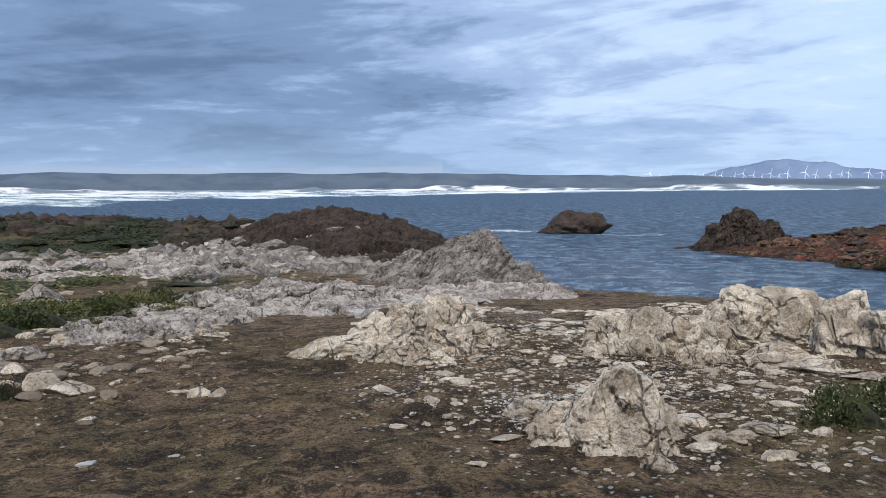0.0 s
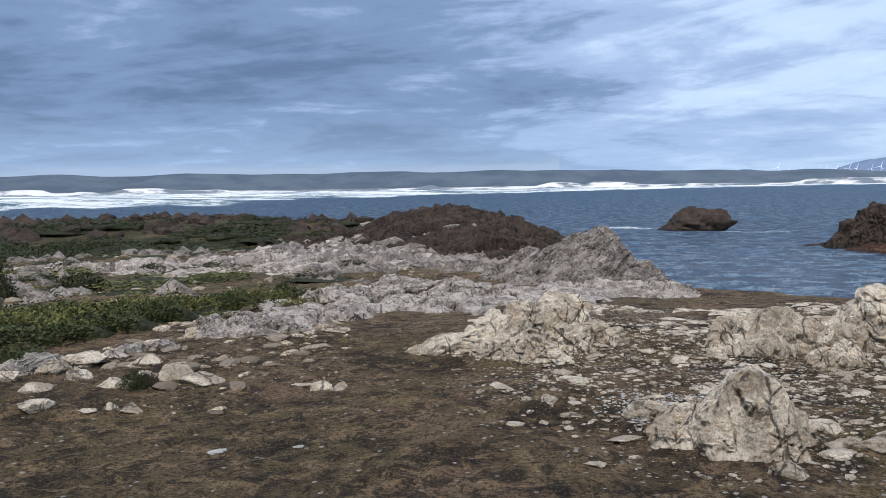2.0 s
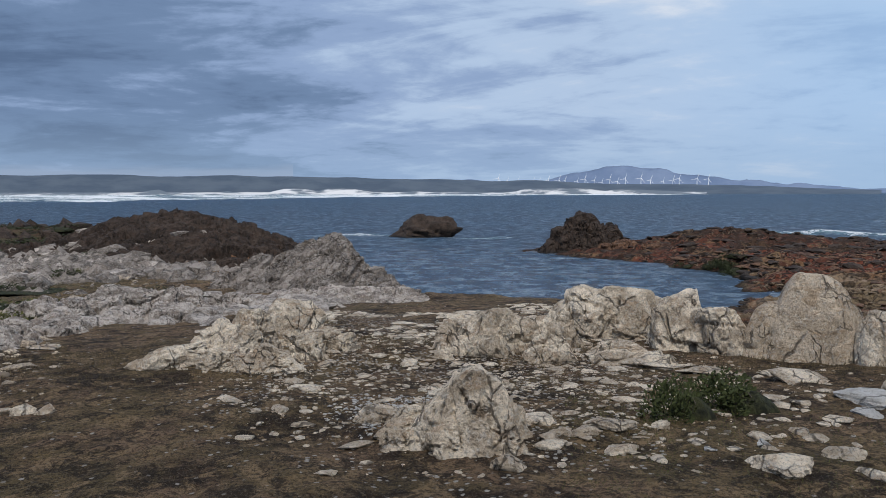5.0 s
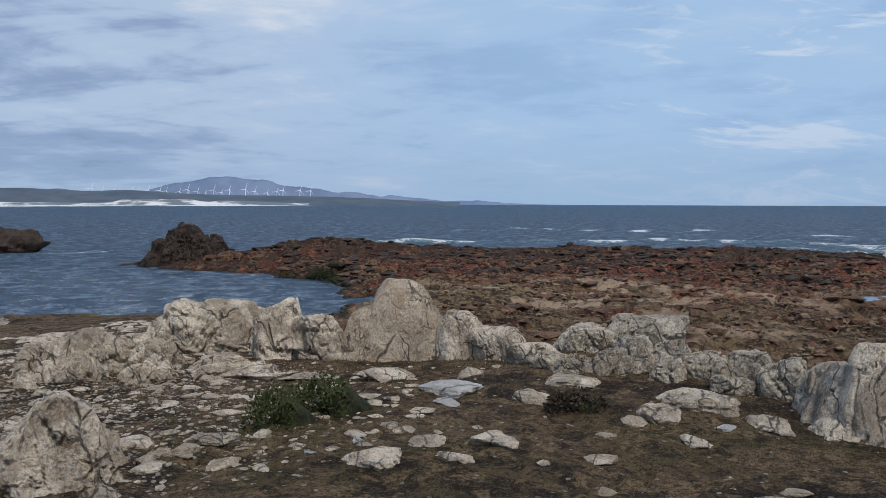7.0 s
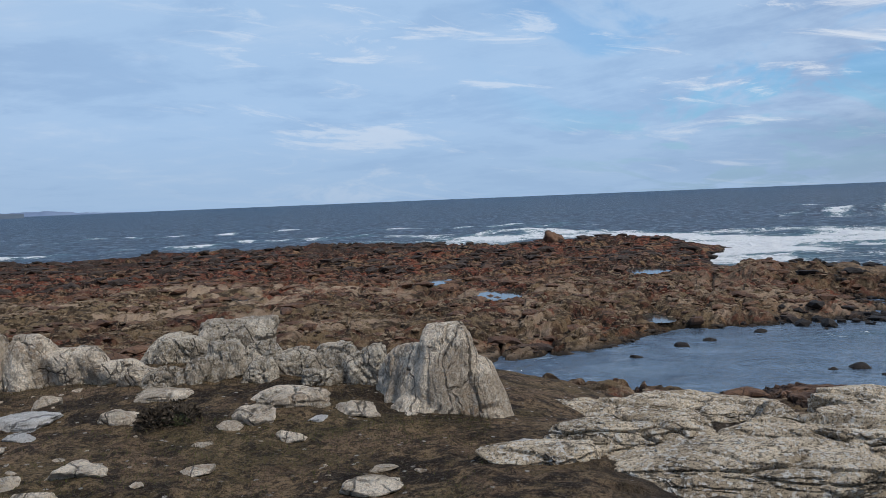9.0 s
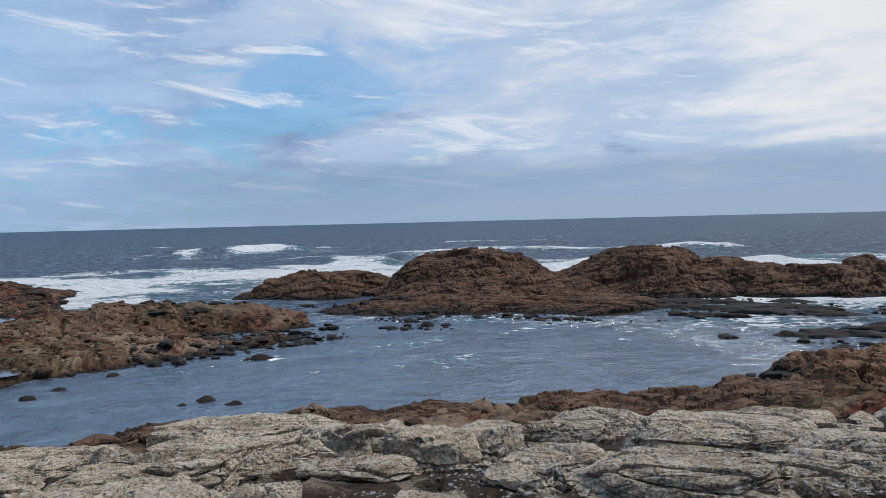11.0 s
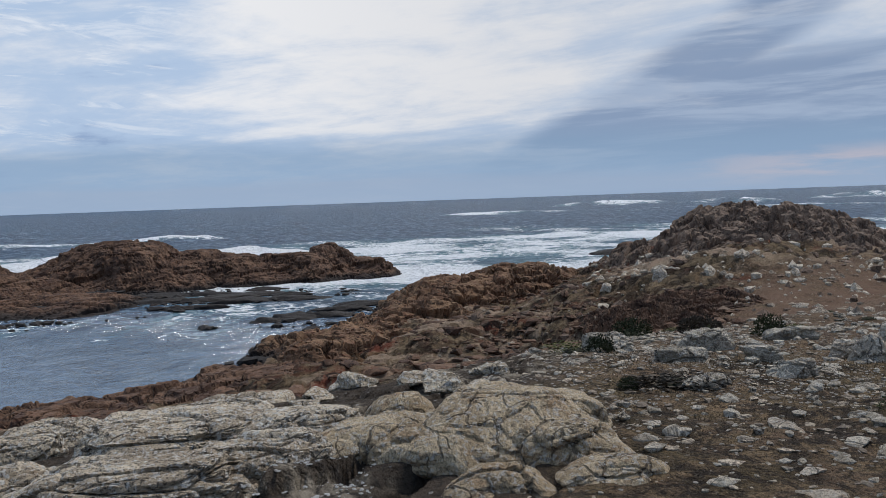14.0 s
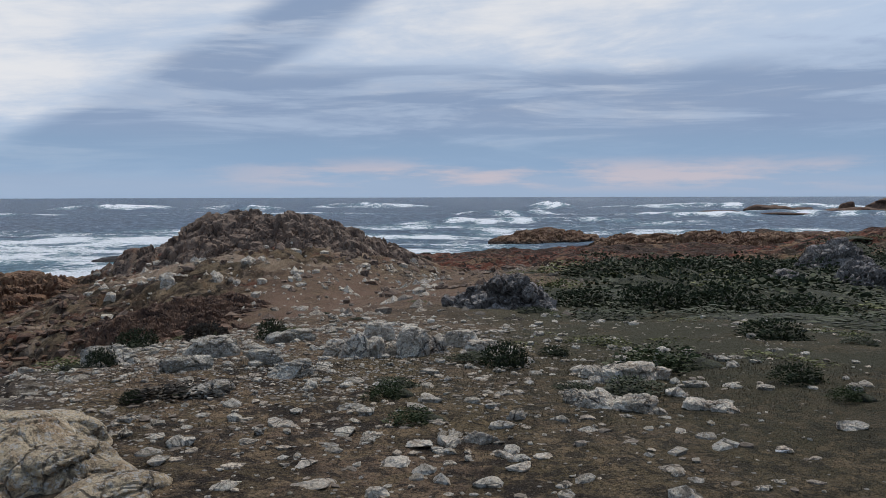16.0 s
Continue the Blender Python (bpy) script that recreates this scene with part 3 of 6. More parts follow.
def leaf_look(dark, light):
    def build(k, co):
        rnd = k.add("ShaderNodeNewGeometry").outputs["Random Per Island"]
        tone = k.mix(k.math("ADD", k.math("MULTIPLY", rnd, 0.7), k.math("MULTIPLY", k.noise(co, 1.3, 4), 0.4)), dark, light)
        return tone, k.bump(rnd, 0.0), 0.75
    return build


green_leaf = material("green_scrub_leaves", leaf_look((0.014, 0.021, 0.007), (0.060, 0.074, 0.022)))
moss_leaf = material("olive_mat_leaves", leaf_look((0.030, 0.035, 0.009), (0.135, 0.135, 0.038)))
dark_leaf = material("dark_scrub_leaves", leaf_look((0.008, 0.012, 0.004), (0.040, 0.050, 0.016)))
brown_leaf = material("dry_brown_scrub", leaf_look((0.020, 0.015, 0.011), (0.085, 0.066, 0.045)))
# near-black green of the filler domes stands in for shade within the foliage
shade_leaf = material("shaded_shrub_core", lambda k, co: (k.mix(k.span(k.noise(co, 14, 5, 0.7), 0.4, 0.6), (0.008, 0.010, 0.004), (0.035, 0.038, 0.014)), k.bump(k.noise(co, 25, 5, 0.7), 1.0, 0.04)))
twig = material("grey_twig", lambda k, co: (k.mix(k.noise(co, 20, 4), (0.05, 0.04, 0.03), (0.14, 0.12, 0.10)), k.bump(k.noise(co, 60, 3), 0.4, 0.005)))
grass_mat = material("short_grass", leaf_look((0.030, 0.022, 0.012), (0.125, 0.095, 0.050)))
# blue-grey of the hazy distance is painted into the woods' base colour
hazed_wood = material("haze_tinted_woods", lambda k, co: (k.mix(k.span(k.noise(co, 0.01, 6, 0.6), 0.35, 0.65), (0.055, 0.078, 0.110), (0.085, 0.110, 0.140)), k.bump(k.noise(co, 0.02, 4), 0.3, 4)))
# the blue of aerial haze is mixed into the hills' own colour
hazed_hill = material("haze_tinted_hill", lambda k, co: (k.mix(k.span(k.noise(co, 0.004, 7, 0.65), 0.35, 0.65), (0.115, 0.165, 0.265), (0.17, 0.225, 0.33)), k.bump(k.noise(co, 0.01, 4), 0.3, 8)))
sand = material("pale_dune_sand", lambda k, co: (k.mix(k.span(k.noise(k.scaled(co, 1.0, 1.0, 4.0), 0.008, 6, 0.65), 0.44, 0.54), (0.62, 0.62, 0.62), (0.13, 0.16, 0.19)), k.bump(k.noise(co, 0.05, 4), 0.3, 1)))
paint = material("white_tower_paint", lambda k, co: (k.mix(k.noise(co, 0.05, 2), (0.78, 0.79, 0.80), (0.84, 0.84, 0.85)), k.bump(k.noise(co, 1, 2), 0.05, 0.05)), 0.5)


# ---- building helpers ----
def mesh_of(name, verts, faces, smooth=False):
    """A mesh from arrays; faces all have the same number of corners."""
    me = bpy.data.meshes.new(name)
    verts, faces = np.asarray(verts, np.float32), np.asarray(faces, np.int32)
    me.vertices.add(len(verts))
    me.vertices.foreach_set("co", verts.ravel())
    k = faces.shape[1]
    me.loops.add(faces.size)
    me.loops.foreach_set("vertex_index", faces.ravel())
    me.polygons.add(len(faces))
    me.polygons.foreach_set("loop_start", np.arange(0, faces.size, k, dtype=np.int32))
    me.polygons.foreach_set("use_smooth", np.full(len(faces), smooth))
    me.update(calc_edges=True)
    me.validate()
    return me


def put(name, me, mat, parent=None, label=""):
    ob = new(name, me)
    if not me.materials:
        me.materials.append(mat)
    ob.parent = parent
    if label:
        ob["label"] = label
    return ob


def part(name, bm, mat, parent, label=""):
    me = bpy.data.meshes.new(name)
    bm.to_mesh(me)
    bm.free()
    return put(name, me, mat, parent, label)


def paint_zone(me, name, values):
    layer = me.attributes.new(name, "FLOAT", "POINT")
    layer.data.foreach_set("value", np.asarray(values, np.float32))


def height(x, y):
    return float(relief(np.array([x]), np.array([y]))[0][0])


BALLS = {}


def ball(level):
    """Vertices and triangles of a unit icosphere."""
    if level not in BALLS:
        bm = bmesh.new()
        bmesh.ops.create_icosphere(bm, subdivisions=level, radius=1.0)
        bm.verts.ensure_lookup_table()
        BALLS[level] = (np.array([v.co[:] for v in bm.verts]), np.array([[v.index for v in f.verts] for f in bm.faces]))
        bm.free()
    return BALLS[level]


def stone_shape(rng, level=3, planes=12, sharp=30, rough=0.05, cracks=0.0, flat=0.8):
    """A broken block: a rounded polyhedron with uneven faces, within about -1..1 on each axis."""
    d, faces = ball(level)
    nrm = rng.normal(size=(planes, 3))
    nrm[:, 2] *= flat
    nrm /= np.linalg.norm(nrm, axis=1)[:, None]
    off = rng.uniform(0.62, 1.0, planes)
    q = np.maximum(d @ nrm.T, 0) / off
    r = np.maximum((q ** sharp).sum(1), 0.25 ** sharp) ** (-1.0 / sharp)
    r = np.minimum(r, 1.45)
    s = rng.uniform(0, 50, 3)
    p = d * r[:, None]
    rid = 1 - 2 * np.abs(vnoise(p[:, 0] * 2.2 + s[2], p[:, 1] * 2.2 + s[0], p[:, 2] * 1.2)) - np.abs(vnoise(p[:, 0] * 4.6, p[:, 1] * 4.6 + s[0], p[:, 2] * 2.4 + s[1]))
    r = r * (1 + 1.2 * rough * rid)
    r = r * (1 + rough * 1.4 * fbm(p[:, 0] * 1.6 + s[0], p[:, 1] * 1.6 + s[1], p[:, 2] * 1.6 + s[2], 5, 0.6))
    if cracks:
        w = p + 0.25 * np.stack([vnoise(p[:, 0] * 2 + s[1], p[:, 1] * 2, p[:, 2] * 2), vnoise(p[:, 1] * 2, p[:, 2] * 2 + s[0], p[:, 0] * 2), vnoise(p[:, 2] * 2, p[:, 0] * 2, p[:, 1] * 2 + s[2])], 1)
        c = np.abs(vnoise(w[:, 0] * 1.7 + s[2], w[:, 1] * 1.7, w[:, 2] * 0.8 + s[0]))
        c2 = np.abs(vnoise(w[:, 0] * 3.1, w[:, 1] * 3.1 + s[2], w[:, 2] * 2.0 + s[1]))
        r = r - cracks * np.exp(-(c / 0.045) ** 2) - 0.5 * cracks * np.exp(-(c2 / 0.05) ** 2)
        ter = vnoise(w[:, 0] * 1.2 + s[0], w[:, 1] * 1.2 + s[1], w[:, 2] * 3.0)
        r = r + 0.5 * cracks * np.round(ter * 3) / 3
    p = d * r[:, None]
    lo, hi = p.min(0), p.max(0)
    return (p - (lo + hi) / 2) / ((hi - lo) / 2), faces


def block_mesh(rng, w, dp, h, level=4, cracks=0.05, sharp=30, rough=0.055, planes=11, name="block"):
    p, faces = stone_shape(rng, level, planes, sharp, rough, cracks)
    # the upper three quarters stand clear of the ground
    p = p * (w / 2, dp / 2, h * 0.66)
    p[:, 2] += h * 0.34
    return mesh_of(name, p, faces, False)


def spot(x, y, turn=0.0, sink=0.0):
    return pose(x, y, height(x, y) - sink, 0, 0, turn)


def piece(name, v, faces, mid, smooth):
    used = np.unique(faces)
    remap = np.zeros(len(v), int)
    remap[used] = np.arange(len(used))
    return mesh_of(name, v[used] - mid, remap[faces], smooth)


def blocks_of(cells, ny, least=60):
    """Connected blocks of a jointed face; crumbs go to a neighbour."""
    todo, label, lots = set(cells), {}, []
    while todo:
        c = todo.pop()
        heap, seen = [c], []
        while heap:
            c = heap.pop()
            seen.append(c)
            for near in (c - 1, c + 1, c - ny, c + ny):
                if near in todo and cells[near] == cells[c]:
                    todo.remove(near)
                    heap.append(near)
        for c in seen:
            label[c] = len(lots)
        lots.append(seen)
    for k in sorted(range(len(lots)), key=lambda q: len(lots[q])):
        if len(lots[k]) >= least:
            break
        beside = [label[m] for c in lots[k] for m in (c - 1, c + 1, c - ny, c + ny) if m in label and label[m] != k]
        if beside:
            to = max(set(beside), key=beside.count)
            for c in lots[k]:
                label[c] = to
            lots[to] = lots[to] + lots[k]
            lots[k] = []
    return [np.array(sorted(q)) for q in lots if q]


def broken_cap(rng, x, y, a, b, h, turn, lean, boxy):
    """A rock shoulder: planes that rise from an oval rim of half axes a, b to an uneven top. lean shifts the top along a, boxy steepens the sides."""
    t = radians(turn)
    u, v = x * math.cos(t) + y * math.sin(t), -x * math.sin(t) + y * math.cos(t)
    pu, pv = 0.75 * a * lean, 0.15 * b * rng.uniform(-1, 1)
    u, v = u - pu, v - pv
    cap = h * (1 + 0.16 * (u / a * rng.uniform(-1, 1) + v / b * rng.uniform(-1, 1)))
    count = 11
    for k in range(count):
        th = 2 * math.pi * (k + rng.uniform(-0.3, 0.3)) / count
        cu, cv = math.cos(th), math.sin(th)
        # distance from the top to the rim on this side
        qa, qb, qc = (cu / a) ** 2 + (cv / b) ** 2, 2 * (cu * pu / a ** 2 + cv * pv / b ** 2), (pu / a) ** 2 + (pv / b) ** 2 - 1
        far = (-qb + math.sqrt(max(qb * qb - 4 * qa * qc, 0.0))) / (2 * qa) * rng.uniform(0.88, 1.1)
        cap = np.minimum(cap, 1.35 * h * boxy * rng.uniform(0.85, 1.2) * (1 - (u * cu + v * cv) / far))
        cap = np.minimum(cap, h * rng.uniform(1.04, 1.25) * (1 - 0.42 * (u * cu + v * cv) / far))
    return cap


def crag(name, label, mat, blocks, seed, cell=0.34, stretch=1.5, turn=20, relief_h=0.10, grid=0.02, ground=None, grow=1.2, bed=0.0, boxed=1.5, dip=25, layer=0.8, gap=0.045):
    """A jointed rock mass that rises from the ground. blocks: x, y, width, depth, height and turn of its shoulders."""
    ground = ground or (lambda x, y: relief(x, y)[0])
    rng = np.random.RandomState(seed)
    reach = max(max(b[2], b[3]) for b in blocks) * 0.8
    x0, x1 = min(b[0] for b in blocks) - reach, max(b[0] for b in blocks) + reach
    y0, y1 = min(b[1] for b in blocks) - reach, max(b[1] for b in blocks) + reach
    nx, ny = int((x1 - x0) / grid) + 2, int((y1 - y0) / grid) + 2
    gx, gy = np.meshgrid(np.linspace(x0, x1, nx), np.linspace(y0, y1, ny), indexing="ij")
    size = np.mean([b[2] for b in blocks])
    wx = gx + 0.12 * size * fbm(gx / size * 1.7 + seed, gy / size * 1.7, octaves=4)
    wy = gy + 0.12 * size * fbm(gx / size * 1.7, gy / size * 1.7 + seed, octaves=4)
    body = np.full(gx.shape, -1.0)
    for bx, by, w, dp, h, t, *more in blocks:
        lean, boxy = more or (rng.uniform(-0.3, 0.3), boxed)
        body = np.maximum(body, broken_cap(rng, wx - bx, wy - by, w * grow / 2, dp * grow * 0.62, h, t + rng.uniform(-6, 6), lean, boxy))
    gz = ground(gx, gy)
    inside = body > -0.6 * relief_h - 0.05
    pts = np.stack([gx, gy, gz + body], -1)
    nx_, ny_ = np.gradient(body, grid)
    nrm = np.stack([-nx_, -ny_, np.ones_like(body)], -1)
    nrm /= np.linalg.norm(nrm, axis=-1)[..., None]
    sel = pts[inside]
    shape, cells = fracture_solid(sel, cell, stretch, turn, dip, seed % 50, gap, layer)
    fine_shape, _ = fracture_solid(sel, cell * 0.4, stretch, turn + 9, dip + 6, seed % 40 + 3, 0.05, layer)
    chip_shape, _ = fracture_solid(sel, cell * 0.15, 1.4, turn + 25, -dip, seed % 30 + 9, 0.02)
    push = relief_h * (shape + 0.42 * fine_shape + 0.14 * chip_shape + 0.12 * fbm(sel[:, 0] / cell * 5, sel[:, 1] / cell * 5, sel[:, 2] / cell * 5, 4, 0.6))
    push = push * np.clip(body[inside] / (0.5 * relief_h) + 0.35, 0.1, 1)
    moved = pts.copy()
    moved[inside] = sel + nrm[inside] * push[:, None]
    who = np.full(body.shape, -1)
    who[inside] = cells
    z = body.copy()
    z[inside] = moved[inside][:, 2] - gz[inside]
    if bed:
        lay = z / bed + 0.7 * fbm(gx / size * 2, gy / size * 2, octaves=3)
        z = z + 0.55 * bed * (np.floor(lay) + step(0.6, 1.0, lay - np.floor(lay)) - lay)
    moved[..., 2] = gz + np.maximum(z, -0.4 * relief_h - 0.05)
    v = moved.reshape(-1, 3)
    keep = z > -0.35 * relief_h
    i, j = np.meshgrid(np.arange(nx - 1), np.arange(ny - 1), indexing="ij")
    ok = keep[:-1, :-1] | keep[1:, :-1] | keep[:-1, 1:] | keep[1:, 1:]
    a = (i * ny + j)[ok]
    faces = np.stack([a, a + ny, a + ny + 1, a + 1], -1)
    # separate masses become separate rocks; crumbs are left out
    mark = np.full(nx * ny, -1)
    corner = faces.min(1)
    todo, groups = set(corner.tolist()), []
    while todo:
        heap, seen = [todo.pop()], []
        while heap:
            c = heap.pop()
            seen.append(c)
            for near in (c - 1, c + 1, c - ny, c + ny):
                if near in todo:
                    todo.remove(near)
                    heap.append(near)
        groups.append(seen)
    biggest = max(len(g) for g in groups)
    made = []
    for g in sorted(groups, key=len, reverse=True):
        if len(g) < max(60, 0.02 * biggest):
            continue
        mark[:] = 0
        mark[g] = 1
        own = faces[mark[corner] == 1]
        mid = v[np.unique(own)].mean(0)
        mid[2] = v[np.unique(own)][:, 2].min()
        # the joints divide the mass into blocks
        ob = new(name)
        cells = dict(zip(own[:, 0].tolist(), who.ravel()[own[:, 0]].tolist()))
        for shell in blocks_of(cells, ny):
            put("block", piece("block", v, np.stack([shell, shell + ny, shell + ny + 1, shell + 1], -1), mid, False), mat, ob)
        ob.location = mid
        made.append(tagged(ob, label, "rock"))
    return made


def tor(name, label, mat, blocks, seed, cell=0.35, stretch=1.4, turn=40, dip=12, layer=1.2, relief_h=0.02, planes=15, sharp=16, level=6, boxy=3.0):
    """Massive rock: angular blocks that lean together. blocks: x, y, width, depth, height, turn, taper towards the top and lean along the width."""
    rng = np.random.RandomState(seed)
    root = tagged(new(name), label, "rock")
    ox, oy = blocks[0][:2]
    oz = height(ox, oy)
    root.location = (ox, oy, oz)
    for bx, by, w, dp, h, t, taper, lean in blocks:
        p, faces = stone_shape(rng, level if w > 1.1 else 5, planes, sharp, 0.03, 0.0, 0.9)
        way = p / np.linalg.norm(p, axis=1)[:, None]
        p = p * ((np.abs(way) ** boxy).sum(1) ** (-1.0 / boxy))[:, None]
        p[:, 2] = np.where(p[:, 2] > 0, 1 - np.clip(1 - p[:, 2], 0, 1) ** 1.7, p[:, 2])
        up = np.clip(p[:, 2] * 0.9 + 0.1, 0, 1)
        k = 1.06 * (1 - taper * up ** 1.2)
        q = np.stack([p[:, 0] * w / 2 * k + lean * w / 2 * up, p[:, 1] * dp / 2 * k, h * (p[:, 2] * 0.9 + 0.1)], 1)
        a = radians(t)
        q = np.stack([q[:, 0] * math.cos(a) - q[:, 1] * math.sin(a), q[:, 0] * math.sin(a) + q[:, 1] * math.cos(a), q[:, 2]], 1)
        out = np.stack([way[:, 0] * math.cos(a) - way[:, 1] * math.sin(a), way[:, 0] * math.sin(a) + way[:, 1] * math.cos(a), way[:, 2]], 1)
        q = q + (bx - ox, by - oy, height(bx, by) - oz)
        at_world = q + (ox, oy, oz)
        one, _ = fracture_solid(at_world, cell, stretch, turn, dip, seed % 50, 0.035, layer)
        two, _ = fracture_solid(at_world, cell * 0.4, stretch, turn + 12, dip + 5, seed % 40 + 3, 0.05, layer)
        three, _ = fracture_solid(at_world, cell * 0.14, 1.4, turn + 30, -dip, seed % 30 + 7, 0.02)
        g = at_world / cell
        push = relief_h * (one + 0.45 * two + 0.16 * three + 0.3 * fbm(g[:, 0] * 3, g[:, 1] * 3, g[:, 2] * 3, 4, 0.6))
        put("block", mesh_of("block", q + out * push[:, None], faces, False), mat, root)
    return root


STONE_RNG = np.random.RandomState(21)


def stone(x, y, w, dp, h, turn, mat=None, label="", grow=1.08):
    mat = mat or granite
    me = block_mesh(STONE_RNG, w * grow, dp * grow, max(h, 0.2 * min(w, dp)), 4, 0.025, 50, 0.055, 10, "stone")
    ob = put("stone", me, mat)
    ob.matrix_basis = spot(x, y, turn + STONE_RNG.uniform(-10, 10), 0.26 * h)
    words = "flat white quartz stone lying on worn turf" if mat is white_rock else ("pale grey granite boulder bedded in the turf" if w > 0.3 else "small pale grey stone lying on bare ground")
    return tagged(ob, label or words, "stone", "loose stones")


def scatter(name, label, category, mat, count, seed, place, size, level=1, flat=0.5, sink=0.2, lowest=-99.0):
    """Many loose stones as one sheet of stuff. place(rng) gives x, y arrays, size(rng, x, y) their widths."""
    rng = np.random.RandomState(seed)
    x, y = place(rng, count)
    w = size(rng, x, y)
    z = np.maximum(relief(x, y)[0], lowest)
    kinds = [stone_shape(rng, level, 8, 60, 0.04) for _ in range(24)]
    vs, fs, base_at = [], [], 0
    for i in range(len(x)):
        p, f = kinds[i % 24]
        a = rng.uniform(0, 6.28)
        sx, sy, sz = w[i] * rng.uniform(0.7, 1.3) / 2, w[i] * rng.uniform(0.5, 0.9) / 2, w[i] * flat * rng.uniform(0.5, 1.2) / 2
        q = p * (sx, sy, sz)
        q = np.stack([q[:, 0] * math.cos(a) - q[:, 1] * math.sin(a) + x[i], q[:, 0] * math.sin(a) + q[:, 1] * math.cos(a) + y[i], q[:, 2] + z[i] + sz * (1 - 2 * sink)], 1)
        vs.append(q), fs.append(f + base_at)
        base_at += len(p)
    return tagged(put(name, mesh_of(name, np.concatenate(vs), np.concatenate(fs), False), mat), label, category, kind="stuff")


def leaves(rng, count, size, lumps=7, low=0.0):
    """Leaf blades over a lumpy dome about 2 wide, 2 deep and 1 high."""
    cx = rng.uniform(-0.6, 0.6, (lumps, 2))
    cr = rng.uniform(0.3, 0.62, lumps)
    pick = rng.randint(0, lumps, count)
    d = rng.normal(size=(count, 3))
    d[:, 2] = np.abs(d[:, 2]) * 1.1
    d /= np.linalg.norm(d, axis=1)[:, None]
    rad = cr[pick] * rng.uniform(0.6, 1.06, count) ** 0.5
    c = np.stack([cx[pick, 0] + d[:, 0] * rad, cx[pick, 1] + d[:, 1] * rad, low + d[:, 2] * rad * 1.5], 1)
    grow = d + rng.normal(scale=0.55, size=(count, 3))
    grow[:, 2] += 0.5
    grow /= np.linalg.norm(grow, axis=1)[:, None]
    side = np.cross(grow, rng.normal(size=(count, 3)))
    side /= np.linalg.norm(side, axis=1)[:, None] + 1e-9
    ln = size * rng.uniform(0.6, 1.5, count)[:, None]
    wd = ln * 0.32
    v = np.stack([c - grow * ln * 0.5, c + side * wd, c + grow * ln * 0.6, c - side * wd], 1).reshape(-1, 3)
    return v, np.arange(count * 4).reshape(-1, 4)


def cushion(rng, w, dp, h):
    """A lumpy filler dome inside a shrub, coloured dark for the shade between leaves."""
    az, el = np.meshgrid(np.linspace(0, 2 * math.pi, 15)[:-1], np.linspace(0, math.pi / 2, 6), indexing="ij")
    r = 0.78 + 0.2 * vnoise(np.cos(az) * 1.7 + rng.uniform(0, 50), np.sin(az) * 1.7 + rng.uniform(0, 50), el * 1.5)
    v = np.stack([w * r * np.cos(az) * np.cos(el), dp * r * np.sin(az) * np.cos(el), h * r * np.sin(el)], -1).reshape(-1, 3)
    i, j = np.meshgrid(np.arange(14), np.arange(5), indexing="ij")
    a, b = (i * 6 + j).ravel(), (((i + 1) % 14) * 6 + j).ravel()
    return v, np.stack([a, b, b + 1, a + 1], 1)


def shrub_kind(name, mat, seed, count, size, label, twigs=8):
    """One shrub, about 2 m wide and 1 m high, with its stems, at the origin."""
    rng = np.random.RandomState(seed)
    root = tagged(new(name), label, "shrub", "low shrubs")
    v, f = leaves(rng, count, size)
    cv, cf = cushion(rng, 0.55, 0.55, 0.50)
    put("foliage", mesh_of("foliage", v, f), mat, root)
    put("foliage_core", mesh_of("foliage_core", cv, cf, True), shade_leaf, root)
    bm = bmesh.new()
    for _ in range(twigs):
        a, ln = rng.uniform(0, 6.28), rng.uniform(0.4, 0.8)
        m = pose(0.15 * math.cos(a), 0.15 * math.sin(a), 0.25, math.degrees(math.cos(a)) * 0.6, math.degrees(math.sin(a)) * 0.6, 0)
        bmesh.ops.create_cone(bm, segments=5, radius1=0.025, radius2=0.008, depth=ln, matrix=m)
    part("stem", bm, twig, root)
    return root


def shrub_at(kind, x, y, w, dp, h, turn=0.0, label=""):
    m = spot(x, y, turn, 0.04 * h) @ Matrix.Diagonal((0.56 * w, 0.56 * dp, 1.15 * h, 1))
    ob = copy_thing(kind, m)
    if label:
        ob["label"] = label
    return ob


# ---- ground and sea ----
rad = np.concatenate([np.geomspace(a, b, k, endpoint=False) for a, b, k in ((0.5, 4, 20), (4, 14, 90), (14, 28, 64), (28, 112, 200), (112, 340, 22))])
ROWS = len(rad)
ang = np.radians(np.concatenate([np.linspace(a, b, k, endpoint=False) for a, b, k in ((-32, 20, 220), (20, 98, 430), (98, 130, 110), (130, 178, 230), (178, 222, 150), (222, 328, 50))]))
COLS = len(ang)
gx = (rad[:, None] * np.sin(ang)[None, :]).ravel()
gy = (rad[:, None] * np.cos(ang)[None, :]).ravel()
gz, gd, greef, gslab = relief(gx, gy)
gz = np.where(gd < -6, np.minimum(gz, SEA - 0.8), gz)
i, j = np.meshgrid(np.arange(ROWS - 1), np.arange(COLS), indexing="ij")
a, b = i * COLS + j, i * COLS + (j + 1) % COLS
quads = np.stack([a, a + COLS, b + COLS, b], -1).reshape(-1, 4)
hub = np.stack([np.full(COLS // 2, 0), 2 * np.arange(COLS // 2), 2 * np.arange(COLS // 2) + 1, (2 * np.arange(COLS // 2) + 2) % COLS], 1)
hub[:, 0] = ROWS * COLS
gx, gy = np.append(gx, 0.0), np.append(gy, 0.0)
gz, greef, gslab = np.append(gz, height(0.0, 0.0)), np.append(greef, 0.0), np.append(gslab, 0.0)
